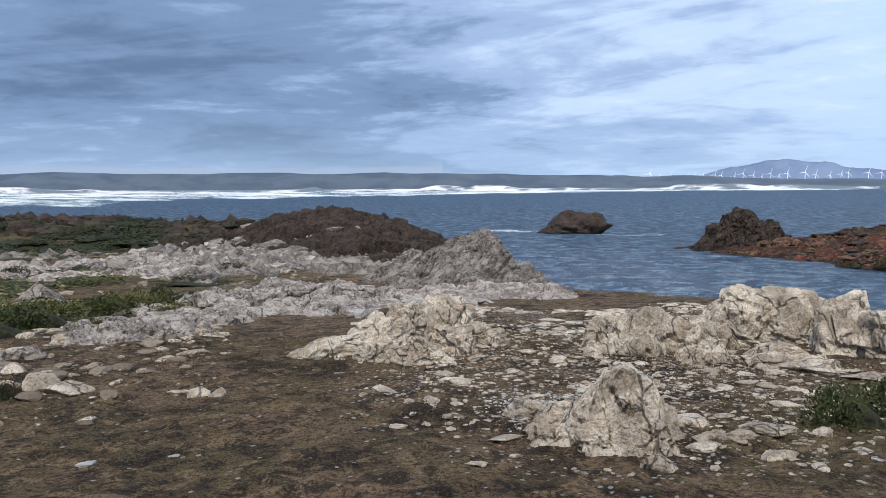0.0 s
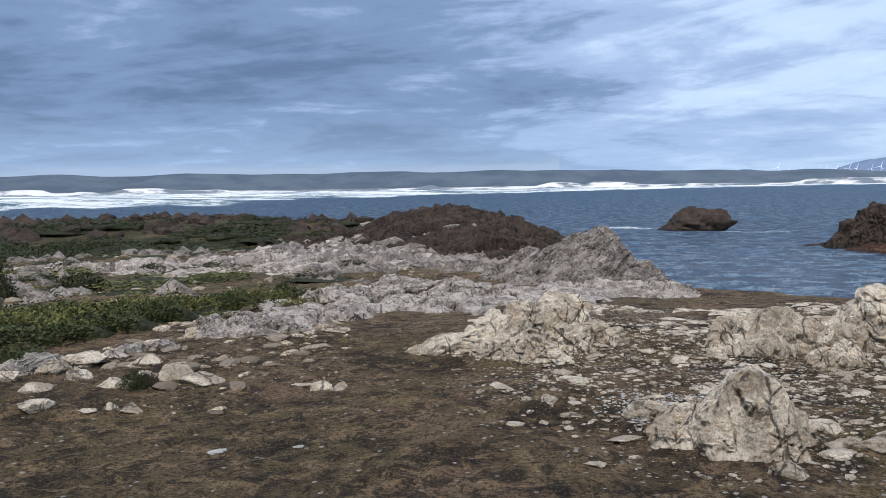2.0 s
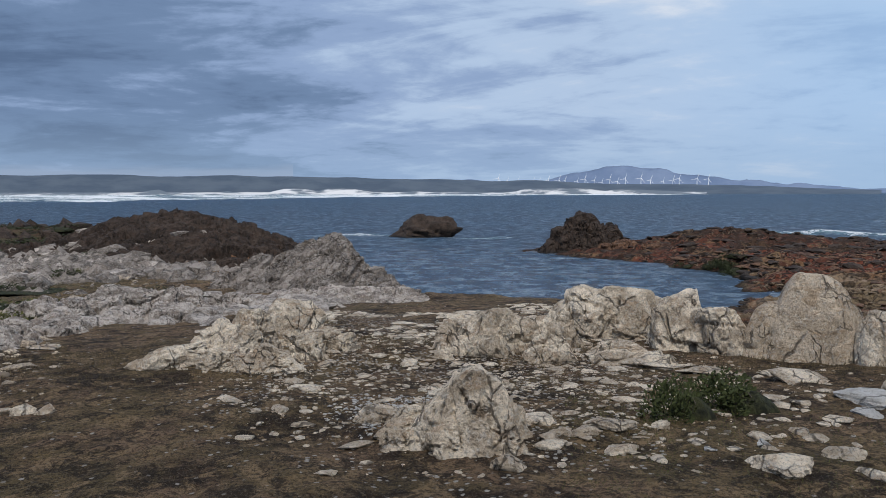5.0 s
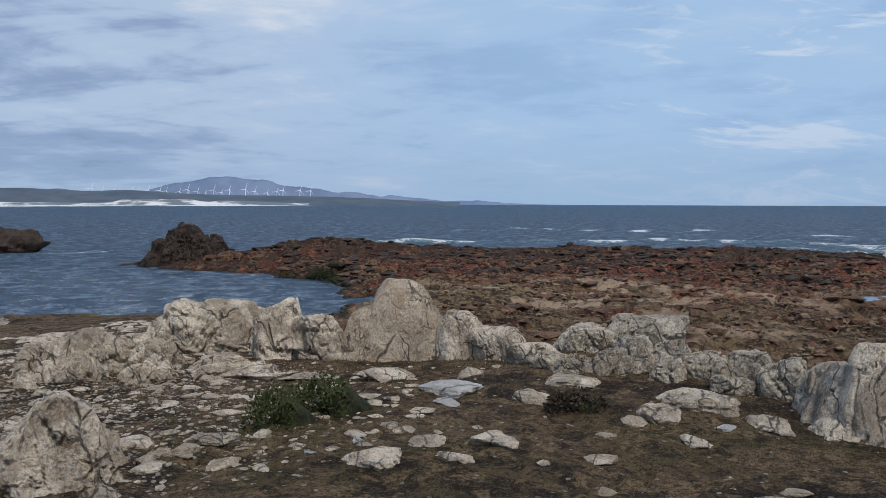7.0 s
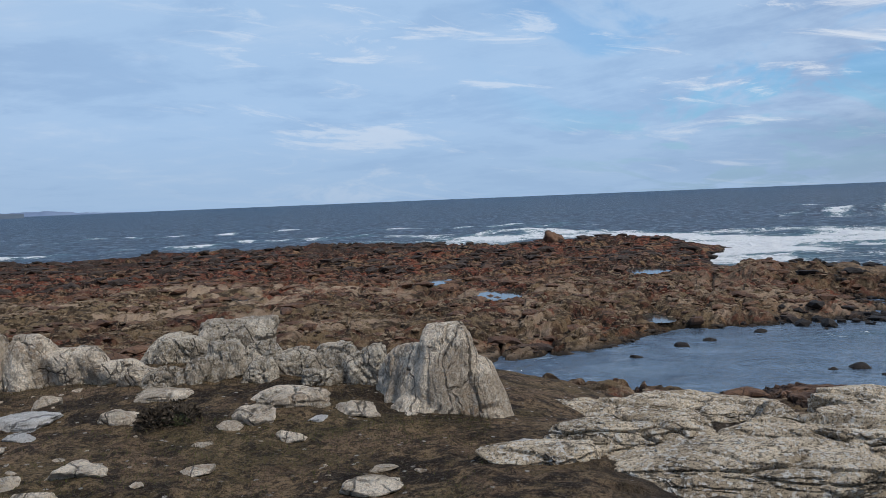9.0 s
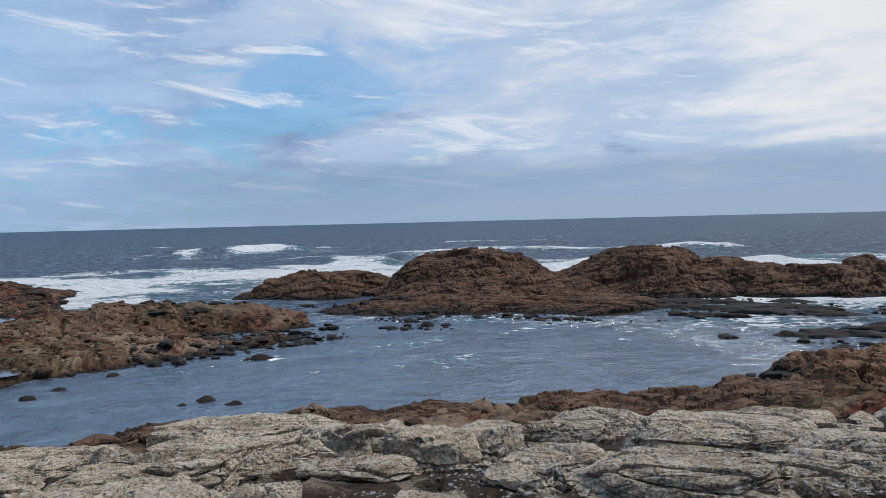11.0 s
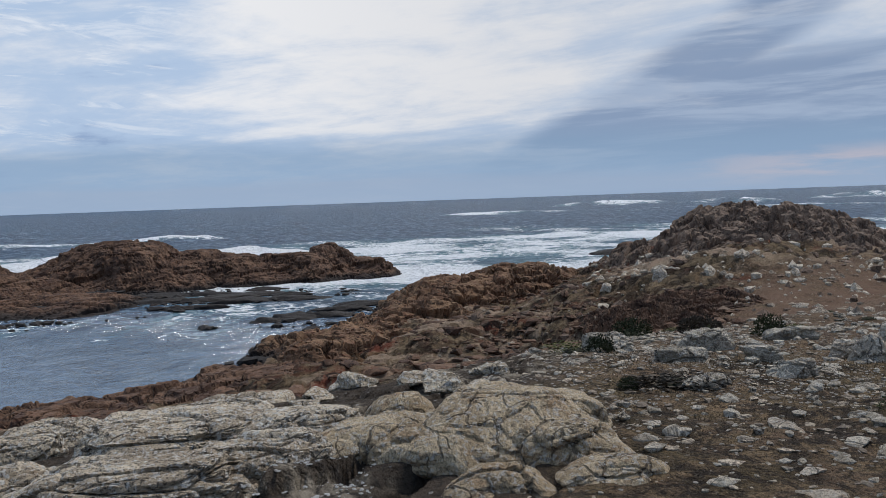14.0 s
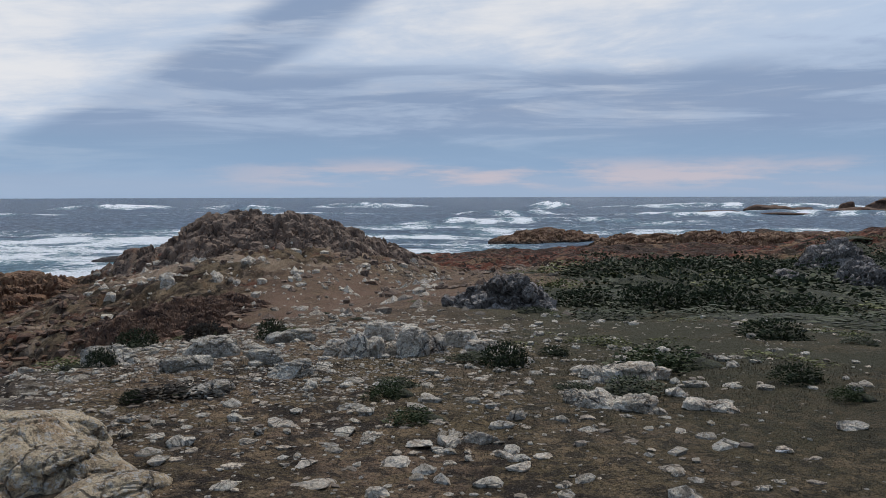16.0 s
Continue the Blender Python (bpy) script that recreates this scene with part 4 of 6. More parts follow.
ground_me = mesh_of("ground", np.stack([gx, gy, gz], 1), np.concatenate([quads, hub]), True)
smooth = np.ones(len(ground_me.polygons), bool)
smooth[:len(quads)] = greef[quads[:, 0]] < 0.5
ground_me.polygons.foreach_set("use_smooth", smooth)
paint_zone(ground_me, "reef", greef)
paint_zone(ground_me, "slab", gslab)
gaz = np.degrees(np.arctan2(gx, gy)) % 360
grr = np.hypot(gx, gy)
scree = mound(gx, gy, 1.0, 7.6, 2.2, 3.6, 10) + mound(gx, gy, 2.4, 12, 3.4, 5) + 0.8 * mound(gx, gy, 3.6, -9, 3.4, 4.2, 20) + 0.5 * mound(gx, gy, 5.2, -1.6, 1.2, 1.6)
paint_zone(ground_me, "scree", np.clip(scree, 0, 1) * step(-0.4, 0.3, fbm(gx / 0.9, gy / 0.9)))
green = 0.45 * mound(gx, gy, 3.6, 4.6, 2.6, 2.2) + 0.5 * mound(gx, gy, -2, -9, 8, 8) + 0.8 * mound(gx, gy, -3.5, 4.5, 4, 3.5) + 0.45 * mound(gx, gy, -1.5, 9, 3, 3) + 0.8 * mound(gx, gy, -10, 22, 12, 14) + 0.7 * mound(gx, gy, -14, -16, 14, 14)
paint_zone(ground_me, "green", np.clip(green, 0, 1))
inner = step(66, 46, grr) * step(15, 22, grr)
paint_zone(ground_me, "tan", np.clip(0.8 * inner + 1.2 * mound(gx, gy, 36, 42, 22, 9, -45), 0, 1))
paint_zone(ground_me, "heath", np.clip(1.4 * mound(gx, gy, -5, -19, 9, 17, 0, 3.0) + 1.3 * mound(gx, gy, -14, -34, 16, 22, 0, 3.0) + 0.7 * mound(gx, gy, -16, 32, 14, 10, 30) + 1.3 * mound(gx, gy, -34, 60, 32, 14, 8), 0, 1))
paint_zone(ground_me, "saddle", np.clip(1.3 * mound(gx, gy, 9.5, -30, 9, 14, 25) + 0.6 * mound(gx, gy, 5, -14, 4, 6, 20), 0, 1))
paint_zone(ground_me, "crest", np.clip(mound(gx, gy, 48, 82, 34, 16, -28) * 1.5 + 1.4 * mound(gx, gy, 74, 66, 34, 12, -45) + 1.2 * mound(gx, gy, -7, 52, 16, 14) + 1.2 * mound(gx, gy, -12, -98, 50, 30), 0, 1))
tagged(put("ground", ground_me, ground_mat), "worn brown turf and rusty reef rock of a headland", "ground", kind="structure")

RS, CS = 250, 660
srad = 16 * (4900 / 16.0) ** (np.arange(RS) / (RS - 1.0))
sang = np.arange(CS) * 2 * math.pi / CS
sx = (srad[:, None] * np.sin(sang)[None, :]).ravel()
sy = (srad[:, None] * np.cos(sang)[None, :]).ravel()
sd = shore(sx, sy)
srr, saz = np.hypot(sx, sy), np.degrees(np.arctan2(sx, sy)) % 360
saz2 = np.where(saz > 260, saz - 360, saz)
open_sea = step(70, 150, srr)
calm = np.clip(step(34, 8, np.hypot(sx - 38, sy + 6) / 1.0) + 0.45 * mound(sx, sy, 12, 70, 24, 40) * 0.3, 0, 1)
wave = (0.05 + 0.22 * open_sea) * (fbm(sx / 9, sy / 9, octaves=3) + 0.5 * vnoise(sx / 30, sy / 30)) * (1 - 0.8 * calm)
# breakers rolling towards the point and the outer reefs
rough_side = step(100, 150, saz2) * step(300, 240, saz2)
crest = fbm(sx / 160 + 3, sy / 45 + 1.7, octaves=3)
roll = np.clip(1 - np.abs(np.sin(srr / 19.0 + 1.6 * vnoise(sx / 60, sy / 60))) * 3.0, 0, 1) * step(0.05, 0.5, crest) * step(95, 150, srr) * step(460, 260, srr)
wave = wave + roll * 1.0 * step(60, 130, saz2) * step(300, 240, saz2)
foam = 0.75 * roll * step(40, 100, saz2)


def breaker(az0, az1, r, h, thick):
    """One breaking crest: its height above the sea and its foam."""
    mid, half = (az0 + az1) / 2, (az1 - az0) / 2
    along = np.clip(1 - ((saz - mid) / half) ** 2, 0, 1)
    off = (srr - r - 0.05 * r * vnoise(saz / 1.7 + r, saz * 0)) / thick
    return h * along * np.exp(-off * off), 0.9 * np.sqrt(along) * np.exp(-np.where(off > 0, (off / 0.8) ** 2, (off / 1.8) ** 2)) * (0.62 + 0.55 * vnoise(saz * 0.9 + r, srr / 20))


for az0, az1, r, h, thick in ((145, 154, 500, 2.6, 16), (153, 161, 440, 2.6, 14), (161, 170, 520, 3.0, 16), (175.5, 179.5, 400, 4.2, 14), (171, 178, 290, 2.0, 12), (179, 200, 480, 3.0, 18), (166, 190, 220, 1.2, 10), (183, 205, 300, 2.0, 12), (84, 98, 205, 1.8, 10), (96, 106, 150, 1.2, 8), (110, 123, 112, 1.5, 6), (136, 147, 330, 1.0, 10), (120, 131, 105, 1.6, 6), (60, 78, 150, 0.6, 4), (40, 62, 160, 0.4, 3), (26, 40, 150, 0.4, 2.5), (34, 58, 215, 0.3, 3), (52, 74, 190, 0.4, 3)):
    up, white = breaker(az0, az1, r, h, thick)
    wave, foam = wave + up, foam + white
wash = 0.66 * mound(sx, sy, 118, 2, 26, 80) ** 0.5 + 0.24 * mound(sx, sy, 104, 98, 70, 15, -45)
# broken water at the open side of the reefs
wash = wash + step(-26, -1, sd) * step(55, 92, srr) * (0.20 + 0.30 * step(75, 120, saz2)) * step(30, 60, saz2) * step(260, 230, saz2) + 0.16 * step(-4, 0, sd) * step(60, 80, srr)
wash = wash + 0.72 * mound(sx, sy, 68, -76, 56, 54) ** 0.5 + 0.55 * mound(sx, sy, 20, -150, 110, 60) ** 0.6 + 0.55 * mound(sx, sy, 92, -14, 20, 60) ** 0.7 + 0.4 * mound(sx, sy, 110, 20, 22, 30)
foam = foam + np.minimum(wash, 0.80) * (0.76 + 0.6 * fbm(sx / 14, sy / 14 + 4, octaves=3))
foam = foam + 0.40 * mound(sx, sy, 46, -14, 14, 22, 15) ** 0.5 * step(-0.1, 0.6, fbm(sx / 2.6 + 0.25 * sy, sy / 9, octaves=4))
foam = foam + 0.7 * mound(sx, sy, 26, 119, 9, 3.0) + 0.6 * mound(sx, sy, 10, 128, 16, 3.0) + 0.35 * mound(sx, sy, 2, 121, 16, 3.0) + 0.25 * mound(sx, sy, 14, 112, 16, 2.5, 10) + 0.25 * mound(sx, sy, -2, 104, 12, 2.0)
# surf line of the long beach
bay = 380 + 60 * vnoise(saz2 / 2.0, saz2 * 0) + 500 * step(-28, 0, saz2) + 700 * step(-5, 22, saz2) + 1400 * step(18, 36, saz2)
surf = step(0.978, 1.0, srr / bay) * step(36, 26, saz2) * step(-95, -70, saz2)
foam = foam + surf * (0.60 + 0.42 * fbm(srr / 90 + 0.4 * saz2, saz2 / 4, octaves=3))
wave = wave + 1.2 * surf * np.clip(vnoise(sx / 80, sy / 30), 0, 1)
i, j = np.meshgrid(np.arange(RS - 1), np.arange(CS), indexing="ij")
a, b = i * CS + j, i * CS + (j + 1) % CS
sea_me = mesh_of("sea", np.stack([sx, sy, SEA + wave], 1), np.stack([a, a + CS, b + CS, b], -1).reshape(-1, 4), True)
paint_zone(sea_me, "foam", np.clip(foam, 0, 1))
paint_zone(sea_me, "calm", calm)
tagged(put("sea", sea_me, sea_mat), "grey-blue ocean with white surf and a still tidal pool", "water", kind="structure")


pool_mat = material("still_tide_pool", lambda k, co: (k.mix(k.noise(co, 1.2, 4), (0.02, 0.024, 0.024), (0.05, 0.052, 0.048)), k.bump(k.noise(co, 3, 3), 0.12, 0.02), 0.08), spec=0.5)
for px, py, rx, ry, level in TIDE_POOLS:
    ring = np.linspace(0, 2 * math.pi, 40, endpoint=False)
    wob = 1.15 + 0.25 * vnoise(np.cos(ring) * 1.8 + px, np.sin(ring) * 1.8 + py)
    u, v = rx * wob * np.cos(ring), ry * wob * np.sin(ring)
    ca, sa = math.cos(radians(30)), math.sin(radians(30))
    rim = np.stack([px + u * ca - v * sa, py + u * sa + v * ca, np.full(40, level)], 1)
    fan_faces = np.array([[40, i, (i + 1) % 40] for i in range(40)])
    tagged(put("tide_pool", mesh_of("tide_pool", np.concatenate([rim, [[px, py, level]]]), fan_faces), pool_mat), "shallow still tide pool left on the reef", "water", kind="structure")


# ---- far coast ----
def far_strip(name, label, mat, r, az0, az1, top, thick, seed, bottom=SEA - 2):
    """A long low ridge round part of the horizon. top(az) gives its height."""
    count = 260
    az = np.linspace(az0, az1, count)
    crest = top(az)
    vs = []
    for k, (dr, hf) in enumerate(((-thick, 0.0), (-0.6 * thick, 0.45), (-0.25 * thick, 0.8), (0, 1.0), (thick, 0.0))):
        wob = 1 + 0.12 * fbm(az / 1.3 + 7 * k, az * 0 + seed, octaves=3)
        rr = r + dr
        vs.append(np.stack([rr * np.sin(np.radians(az)), rr * np.cos(np.radians(az)), bottom + (crest - bottom) * hf * (wob if 0 < k < 3 else 1)], 1))
    v = np.concatenate(vs)
    i, j = np.meshgrid(np.arange(4), np.arange(count - 1), indexing="ij")
    a = i * count + j
    return tagged(put(name, mesh_of(name, v, np.stack([a, a + 1, a + count + 1, a + count], -1).reshape(-1, 4), True), mat), label, "hills", kind="structure")


far_strip("backdrop_wooded_coast", "low dark wooded coast across the bay, painted haze-blue", hazed_wood, 2600, -110, 37,
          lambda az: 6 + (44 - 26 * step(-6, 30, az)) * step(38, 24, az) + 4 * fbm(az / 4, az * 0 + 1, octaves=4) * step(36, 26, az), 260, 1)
far_strip("backdrop_dunes", "white sand dunes behind the surf", sand, 2250, -110, 27,
          lambda az: SEA + 6 + 9 * step(0.0, 0.8, fbm(az / 3.4, az * 0 + 5, octaves=4)) * step(27, 20, az), 60, 2)
# both ridges wear the colour with distance haze painted in
far_strip("backdrop_hazed_ridge", "distant mountain ridge behind the coast, painted haze-blue", hazed_hill, 4600, 5, 46,
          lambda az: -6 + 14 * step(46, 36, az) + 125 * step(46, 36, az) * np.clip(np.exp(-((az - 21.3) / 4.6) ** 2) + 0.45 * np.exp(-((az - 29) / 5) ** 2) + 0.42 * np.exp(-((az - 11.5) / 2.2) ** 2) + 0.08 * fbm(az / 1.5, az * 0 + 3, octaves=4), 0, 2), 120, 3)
far_strip("backdrop_left_hills", "faint hills behind the coast, painted haze-blue", hazed_hill, 4500, -60, -8,
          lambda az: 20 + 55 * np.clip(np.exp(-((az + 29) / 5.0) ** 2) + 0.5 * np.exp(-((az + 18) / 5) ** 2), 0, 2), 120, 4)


def turbine():
    root = tagged(new("wind_turbine"), "white three-bladed wind turbine on a far ridge", "wind turbine", "wind farm")
    bm = bmesh.new()
    bmesh.ops.create_cone(bm, segments=8, radius1=2.4, radius2=1.3, depth=80, matrix=Matrix.Translation((0, 0, 40)))
    part("tower", bm, paint, root)
    bm = bmesh.new()
    bmesh.ops.create_cube(bm, size=1, matrix=Matrix.Translation((0, 0.5, 81)) @ Matrix.Diagonal((4, 10, 4, 1)))
    bmesh.ops.bevel(bm, geom=bm.edges[:], offset=0.8, segments=1, affect="EDGES")
    part("nacelle", bm, paint, root)
    for k in range(3):
        bm = bmesh.new()
        bmesh.ops.create_cone(bm, segments=5, radius1=1.7, radius2=0.4, depth=38, matrix=Matrix.Translation((0, -5.5, 81)) @ pose(0, 0, 0, 0, 120 * k + 20, 0) @ Matrix.Translation((0, 0, 19)))
        part("blade", bm, paint, root)
    return root


first = turbine()
trng = np.random.RandomState(5)
spots = [13.6, 14.2, 14.9, 15.9, 16.3, 16.9, 17.6, 18.0, 18.8, 19.3, 19.9, 20.4, 20.9, 21.4, 21.9, 22.9, 23.5, 24.3, 24.9, 25.3, 26.4, 27.1]
for k, az in enumerate(spots):
    rr = trng.uniform(3700, 4150)
    grow = trng.uniform(0.5, 0.7)
    m = pose(rr * math.sin(radians(az)), rr * math.cos(radians(az)), 6, 0, 0, -az + trng.uniform(-20, 20)) @ Matrix.Scale(grow, 4)
    if k == 0:
        first.matrix_basis = m
    else:
        ob = copy_thing(first, m)
        ob.matrix_basis = m


# ---- sea stacks, reefs and the large rocks of the headland ----
def big_rock(name, x, y, z, w, dp, h, turn, mat, label, seed, level=5, sharp=10, cracks=0.06, rough=0.09, planes=18):
    rng = np.random.RandomState(seed)
    p, faces = stone_shape(rng, level, planes, sharp, rough, cracks)
    p = p * (w / 2, dp / 2, h * 0.72)
    p[:, 2] += h * 0.28
    ob = put(name, mesh_of(name, p, faces, True), mat)
    ob.matrix_basis = pose(x, y, z, 0, 0, turn)
    return tagged(ob, label, "rock")


def at(az, r):
    """A place by its compass bearing from the knoll and its distance."""
    return r * math.sin(radians(az)), r * math.cos(radians(az))


big_rock("islet_rock", *at(8.6, 124), SEA - 0.5, 9.6, 8, 4.0, 10, crag_rock, "dark brown islet rock standing in the sea", 3, 5, 16)
big_rock("headland_rock", *at(17.4, 96), SEA - 0.5, 2, 2, 1.2, 5, brown_rock, "small wave-worn rock off the point", 5, 3)
big_rock("reef_boulder", *at(70.3, 99), SEA + 0.6, 3.2, 2.6, 1.9, 30, brown_rock, "square brown boulder on the reef", 8, 4, 18)

def level_sea(x, y):
    return np.full(np.shape(x), SEA - 0.35)


def reef_crag(label, seed, az, r, w, dp, h, turn, extra=(), bed=0.12):
    x, y = at(az, r)
    blocks = [(x, y, w, dp, h, turn)] + [(*at(a, rr), ww, dd, hh, -a) for a, rr, ww, dd, hh in extra]
    return crag("reef_rock", label, brown_rock, blocks, seed, 1.9, 2.4, turn + 15, 0.20, 0.105, level_sea, 1.5, bed, 1.2, 14, 0.45)


crag("headland_rock", "jagged dark brown rock at the tip of the point", crag_rock, [(*at(19.3, 95), 4.6, 6, 4.6, -19), (*at(18.2, 95), 3.6, 5, 3.2, -18), (*at(20.6, 94), 4.0, 5, 3.4, -20), (*at(17.2, 94), 3.0, 4, 1.6, -17)], 105, 1.3, 1.3, 60, 0.24, 0.08, level_sea, 1.4, 0.0, 1.5)
crag("headland_rock", "low ochre ledge beside the tip of the point", brown_rock, [(*at(21.6, 92), 5.5, 4, 1.9, -30), (*at(23.4, 91), 6.5, 4, 1.7, -30)], 106, 1.5, 1.8, 60, 0.22, 0.08, level_sea, 1.15, 0.3)
reef_crag("low smooth brown reef hump awash at its foot", 109, 97.0, 80, 12, 7, 2.5, -95)
reef_crag("domed brown reef rock with a broken ledge at its foot", 110, 107.2, 76, 12, 9, 4.4, -107, ((104.6, 70, 9, 6, 2.0), (110.6, 69, 11, 6, 2.3), (107.0, 63, 14, 6, 1.35), (112.5, 63, 12, 6, 1.25), (101.5, 64, 9, 6, 1.0)))
reef_crag("long domed brown reef rock running out to a knob", 111, 117.2, 78, 13, 8, 4.2, -117, ((121.8, 77, 12, 7, 3.2), (126.0, 77, 10, 6, 2.7), (129.6, 77, 8, 5, 2.7), (131.2, 77.5, 4.4, 4, 3.2), (133.2, 77, 5, 4, 2.0)))
crag("gneiss_mound", "grey banded rock mound above the inlet", grey_rock, [(1.5, 29.3, 4.6, 5.0, 1.85, -4), (-0.6, 29.0, 3.4, 4.0, 1.15, 6), (3.2, 29.0, 3.4, 4.0, 1.35, -14), (4.6, 28.6, 2.2, 3.0, 0.8, -16)], 117, 0.7, 3.2, 68, 0.10, 0.036, None, 1.35, 0.0, 0.75, 55, 0.5)
for az, r, w, h in ((8.9, 28.5, 0.8, 0.55), (10.0, 29, 0.9, 0.65), (149.3, 94, 5.0, 1.0), (150.8, 92, 4.5, 1.9)  ):
    x, y = at(az, r)
    big_rock("shore_rock", x, y, max(height(x, y), SEA - 0.3) - 0.1, w, w * 0.7, h, -az, brown_rock if az > 144 and r < 93 else dark_rock, "dark wave-worn rock at the water's edge", int(az * 7), 4)
# the hills' rocky tops
crag("hill_crag", "dark craggy brown rock capping the shore hill", crag_rock, [(*at(-7.3, 52), 9, 8, 1.0, 5), (*at(-11, 51), 7, 8, 0.9, 8), (*at(-4.2, 51), 6, 8, 1.0, 4), (*at(-2.0, 49), 5, 7, 0.9, 2), (*at(-14, 50), 5, 6, 0.7, 10), (*at(-6, 46), 8, 5, 0.8, 6)], 160, 1.1, 1.5, 20, 0.20, 0.09, None, 1.7, 0.0, 0.8)
crag("hill_crag", "angular brown rock on the crest of the seaward hill", crest_rock, [(*at(156.0, 51), 4.4, 7, 1.25, -156), (*at(154.6, 51), 3.0, 6, 1.0, -156), (*at(158.2, 50), 4.2, 6, 0.75, -156), (*at(161.4, 50), 4.6, 6, 0.85, -160), (*at(164.0, 49), 4.2, 6, 0.7, -160), (*at(153.2, 51), 4.6, 7, 0.6, -150), (*at(166.6, 50), 4.0, 5, 0.45, -160)], 161, 1.5, 1.6, 60, 0.26, 0.085, None, 1.5, 0.0, 1.0)
crag("shore_ledge", "brown rock shelf between the slabs and the pool", brown_rock, [(*at(88, 27), 5, 4, 0.9, -88), (*at(97, 27), 6, 4, 0.9, -97), (*at(106, 27), 6, 4, 1.0, -106), (*at(114, 28), 6, 4, 1.1, -114), (*at(121, 29), 5, 4.5, 1.2, -121), (*at(126, 31), 5, 5, 1.3, -126)], 162, 1.0, 3.2, 100, 0.12, 0.06, level_sea, 1.3, 0.22, 1.3, 6, 0.3)
crag("shore_ledge", "ochre-brown shore rocks below the hill", ochre_rock, [(*at(131, 37), 6, 6, 1.5, -131), (*at(136, 43), 7, 7, 1.9, -136), (*at(139, 50), 8, 8, 2.5, -140), (*at(143, 53), 8, 8, 2.9, -144)], 163, 1.5, 1.7, 40, 0.26, 0.09, level_sea, 1.35, 0.0, 1.3, 12, 0.6)
crag("reef_island", "low brown reef standing in the surf beyond the saddle", ochre_rock, [(*at(174.6, 122), 5, 9, 1.3, -175), (*at(175.8, 124), 6, 10, 1.9, -176), (*at(177.2, 126), 6, 10, 2.2, -177), (*at(178.6, 127), 5, 10, 1.8, -178), (*at(179.6, 128), 4, 8, 1.3, -179)], 164, 1.5, 1.8, 40, 0.30, 0.10, level_sea, 1.4, 0.0, 1.3, 8, 0.6)
crag("shore_ledge", "rugged brown reef along the open shore", ochre_rock, [(*at(-178.0, 112), 6, 8, 2.0, 178), (*at(-175.5, 110), 7, 8, 2.3, 175), (*at(-173.0, 108), 7, 8, 2.6, 173), (*at(-170.2, 106), 7, 8, 2.6, 170), (*at(-167.4, 104), 7, 8, 2.7, 167), (*at(-164.6, 102), 7, 8, 2.9, 164), (*at(-161.8, 100), 7, 8, 3.0, 162)], 165, 1.5, 1.8, 40, 0.30, 0.10, level_sea, 1.4, 0.0, 1.3, 8, 0.6)
for az, r, w, h in ((-172.0, 340, 18, 1.2), (-168.6, 345, 22, 3.2), (-167.2, 350, 12, 2.2), (-167.8, 300, 20, 1.2), (-163.8, 345, 30, 2.4), (-164.6, 345, 7, 4.4), (-161.6, 420, 30, 6.0)):
    x, y = at(az, r)
    big_rock("surf_rock", x, y, SEA - 0.5, w, w * 0.5, h + 0.5, -az, brown_rock, "dark reef rock breaking the distant surf", int(-az * 9), 4)
for k, (az, r, w) in enumerate(((119, 66, 5), (121.5, 67, 7), (124, 66, 6), (126.5, 68, 5), (117, 64, 4), (122.5, 62, 5), (128, 63, 4), (120.2, 63.5, 6), (123.6, 63, 7), (125.4, 64, 6), (126.0, 61, 6), (127.6, 60.5, 5), (129.4, 60, 4), (124.4, 60, 3), (121.4, 58, 3), (123.2, 57.5, 2.5), (127.5, 49.5, 3.5), (129.0, 50, 4), (130.6, 50.5, 4), (131.6, 53, 4), (133.0, 55, 4))):
    x, y = at(az, r)
    big_rock("weed_rock", x, y, SEA - 0.30, w, w * 0.45, 0.62, -az, dark_rock, "flat black rock covered in wet weed", 300 + k, 4, 12)
for k, (az, r, w) in enumerate(((88.9, 33.5, 1.0), (87.4, 33.0, 0.5), (90.7, 32.5, 0.7), (75.6, 34.5, 0.6), (78.5, 37, 0.8), (80.2, 38.5, 0.6), (83.2, 41, 0.7), (92.4, 43, 1.3), (91.5, 43, 0.6))):
    x, y = at(az, r)
    big_rock("pool_rock", x, y, SEA - 0.15, w, w * 0.6, 0.15 + 0.22 * w, -az, dark_rock, "small dark rock standing in the pool", 330 + k, 3, 14)
# the broken ledges along the edge of the turf on the bay side
lrng = np.random.RandomState(64)
for k in range(10):
    t = k / 9.0
    x, y = -5.0 + 4.2 * t + lrng.uniform(-0.5, 0.5), 7.6 + 12.5 * t ** 1.15 + lrng.uniform(-0.5, 0.5)
    w = lrng.uniform(0.4, 0.75) * (1 + 0.5 * t)
    crag("rock_outcrop", "broken pale ledge along the edge of the turf", lilac_rock, [(x, y, w, 0.7 * w, 0.17 * w, lrng.uniform(0, 60)), (x + 0.5 * w, y + 0.2, 0.7 * w, 0.5 * w, 0.12 * w, 20)], 400 + k, 0.26, 1.6, 30, 0.045, 0.024, None, 1.2)


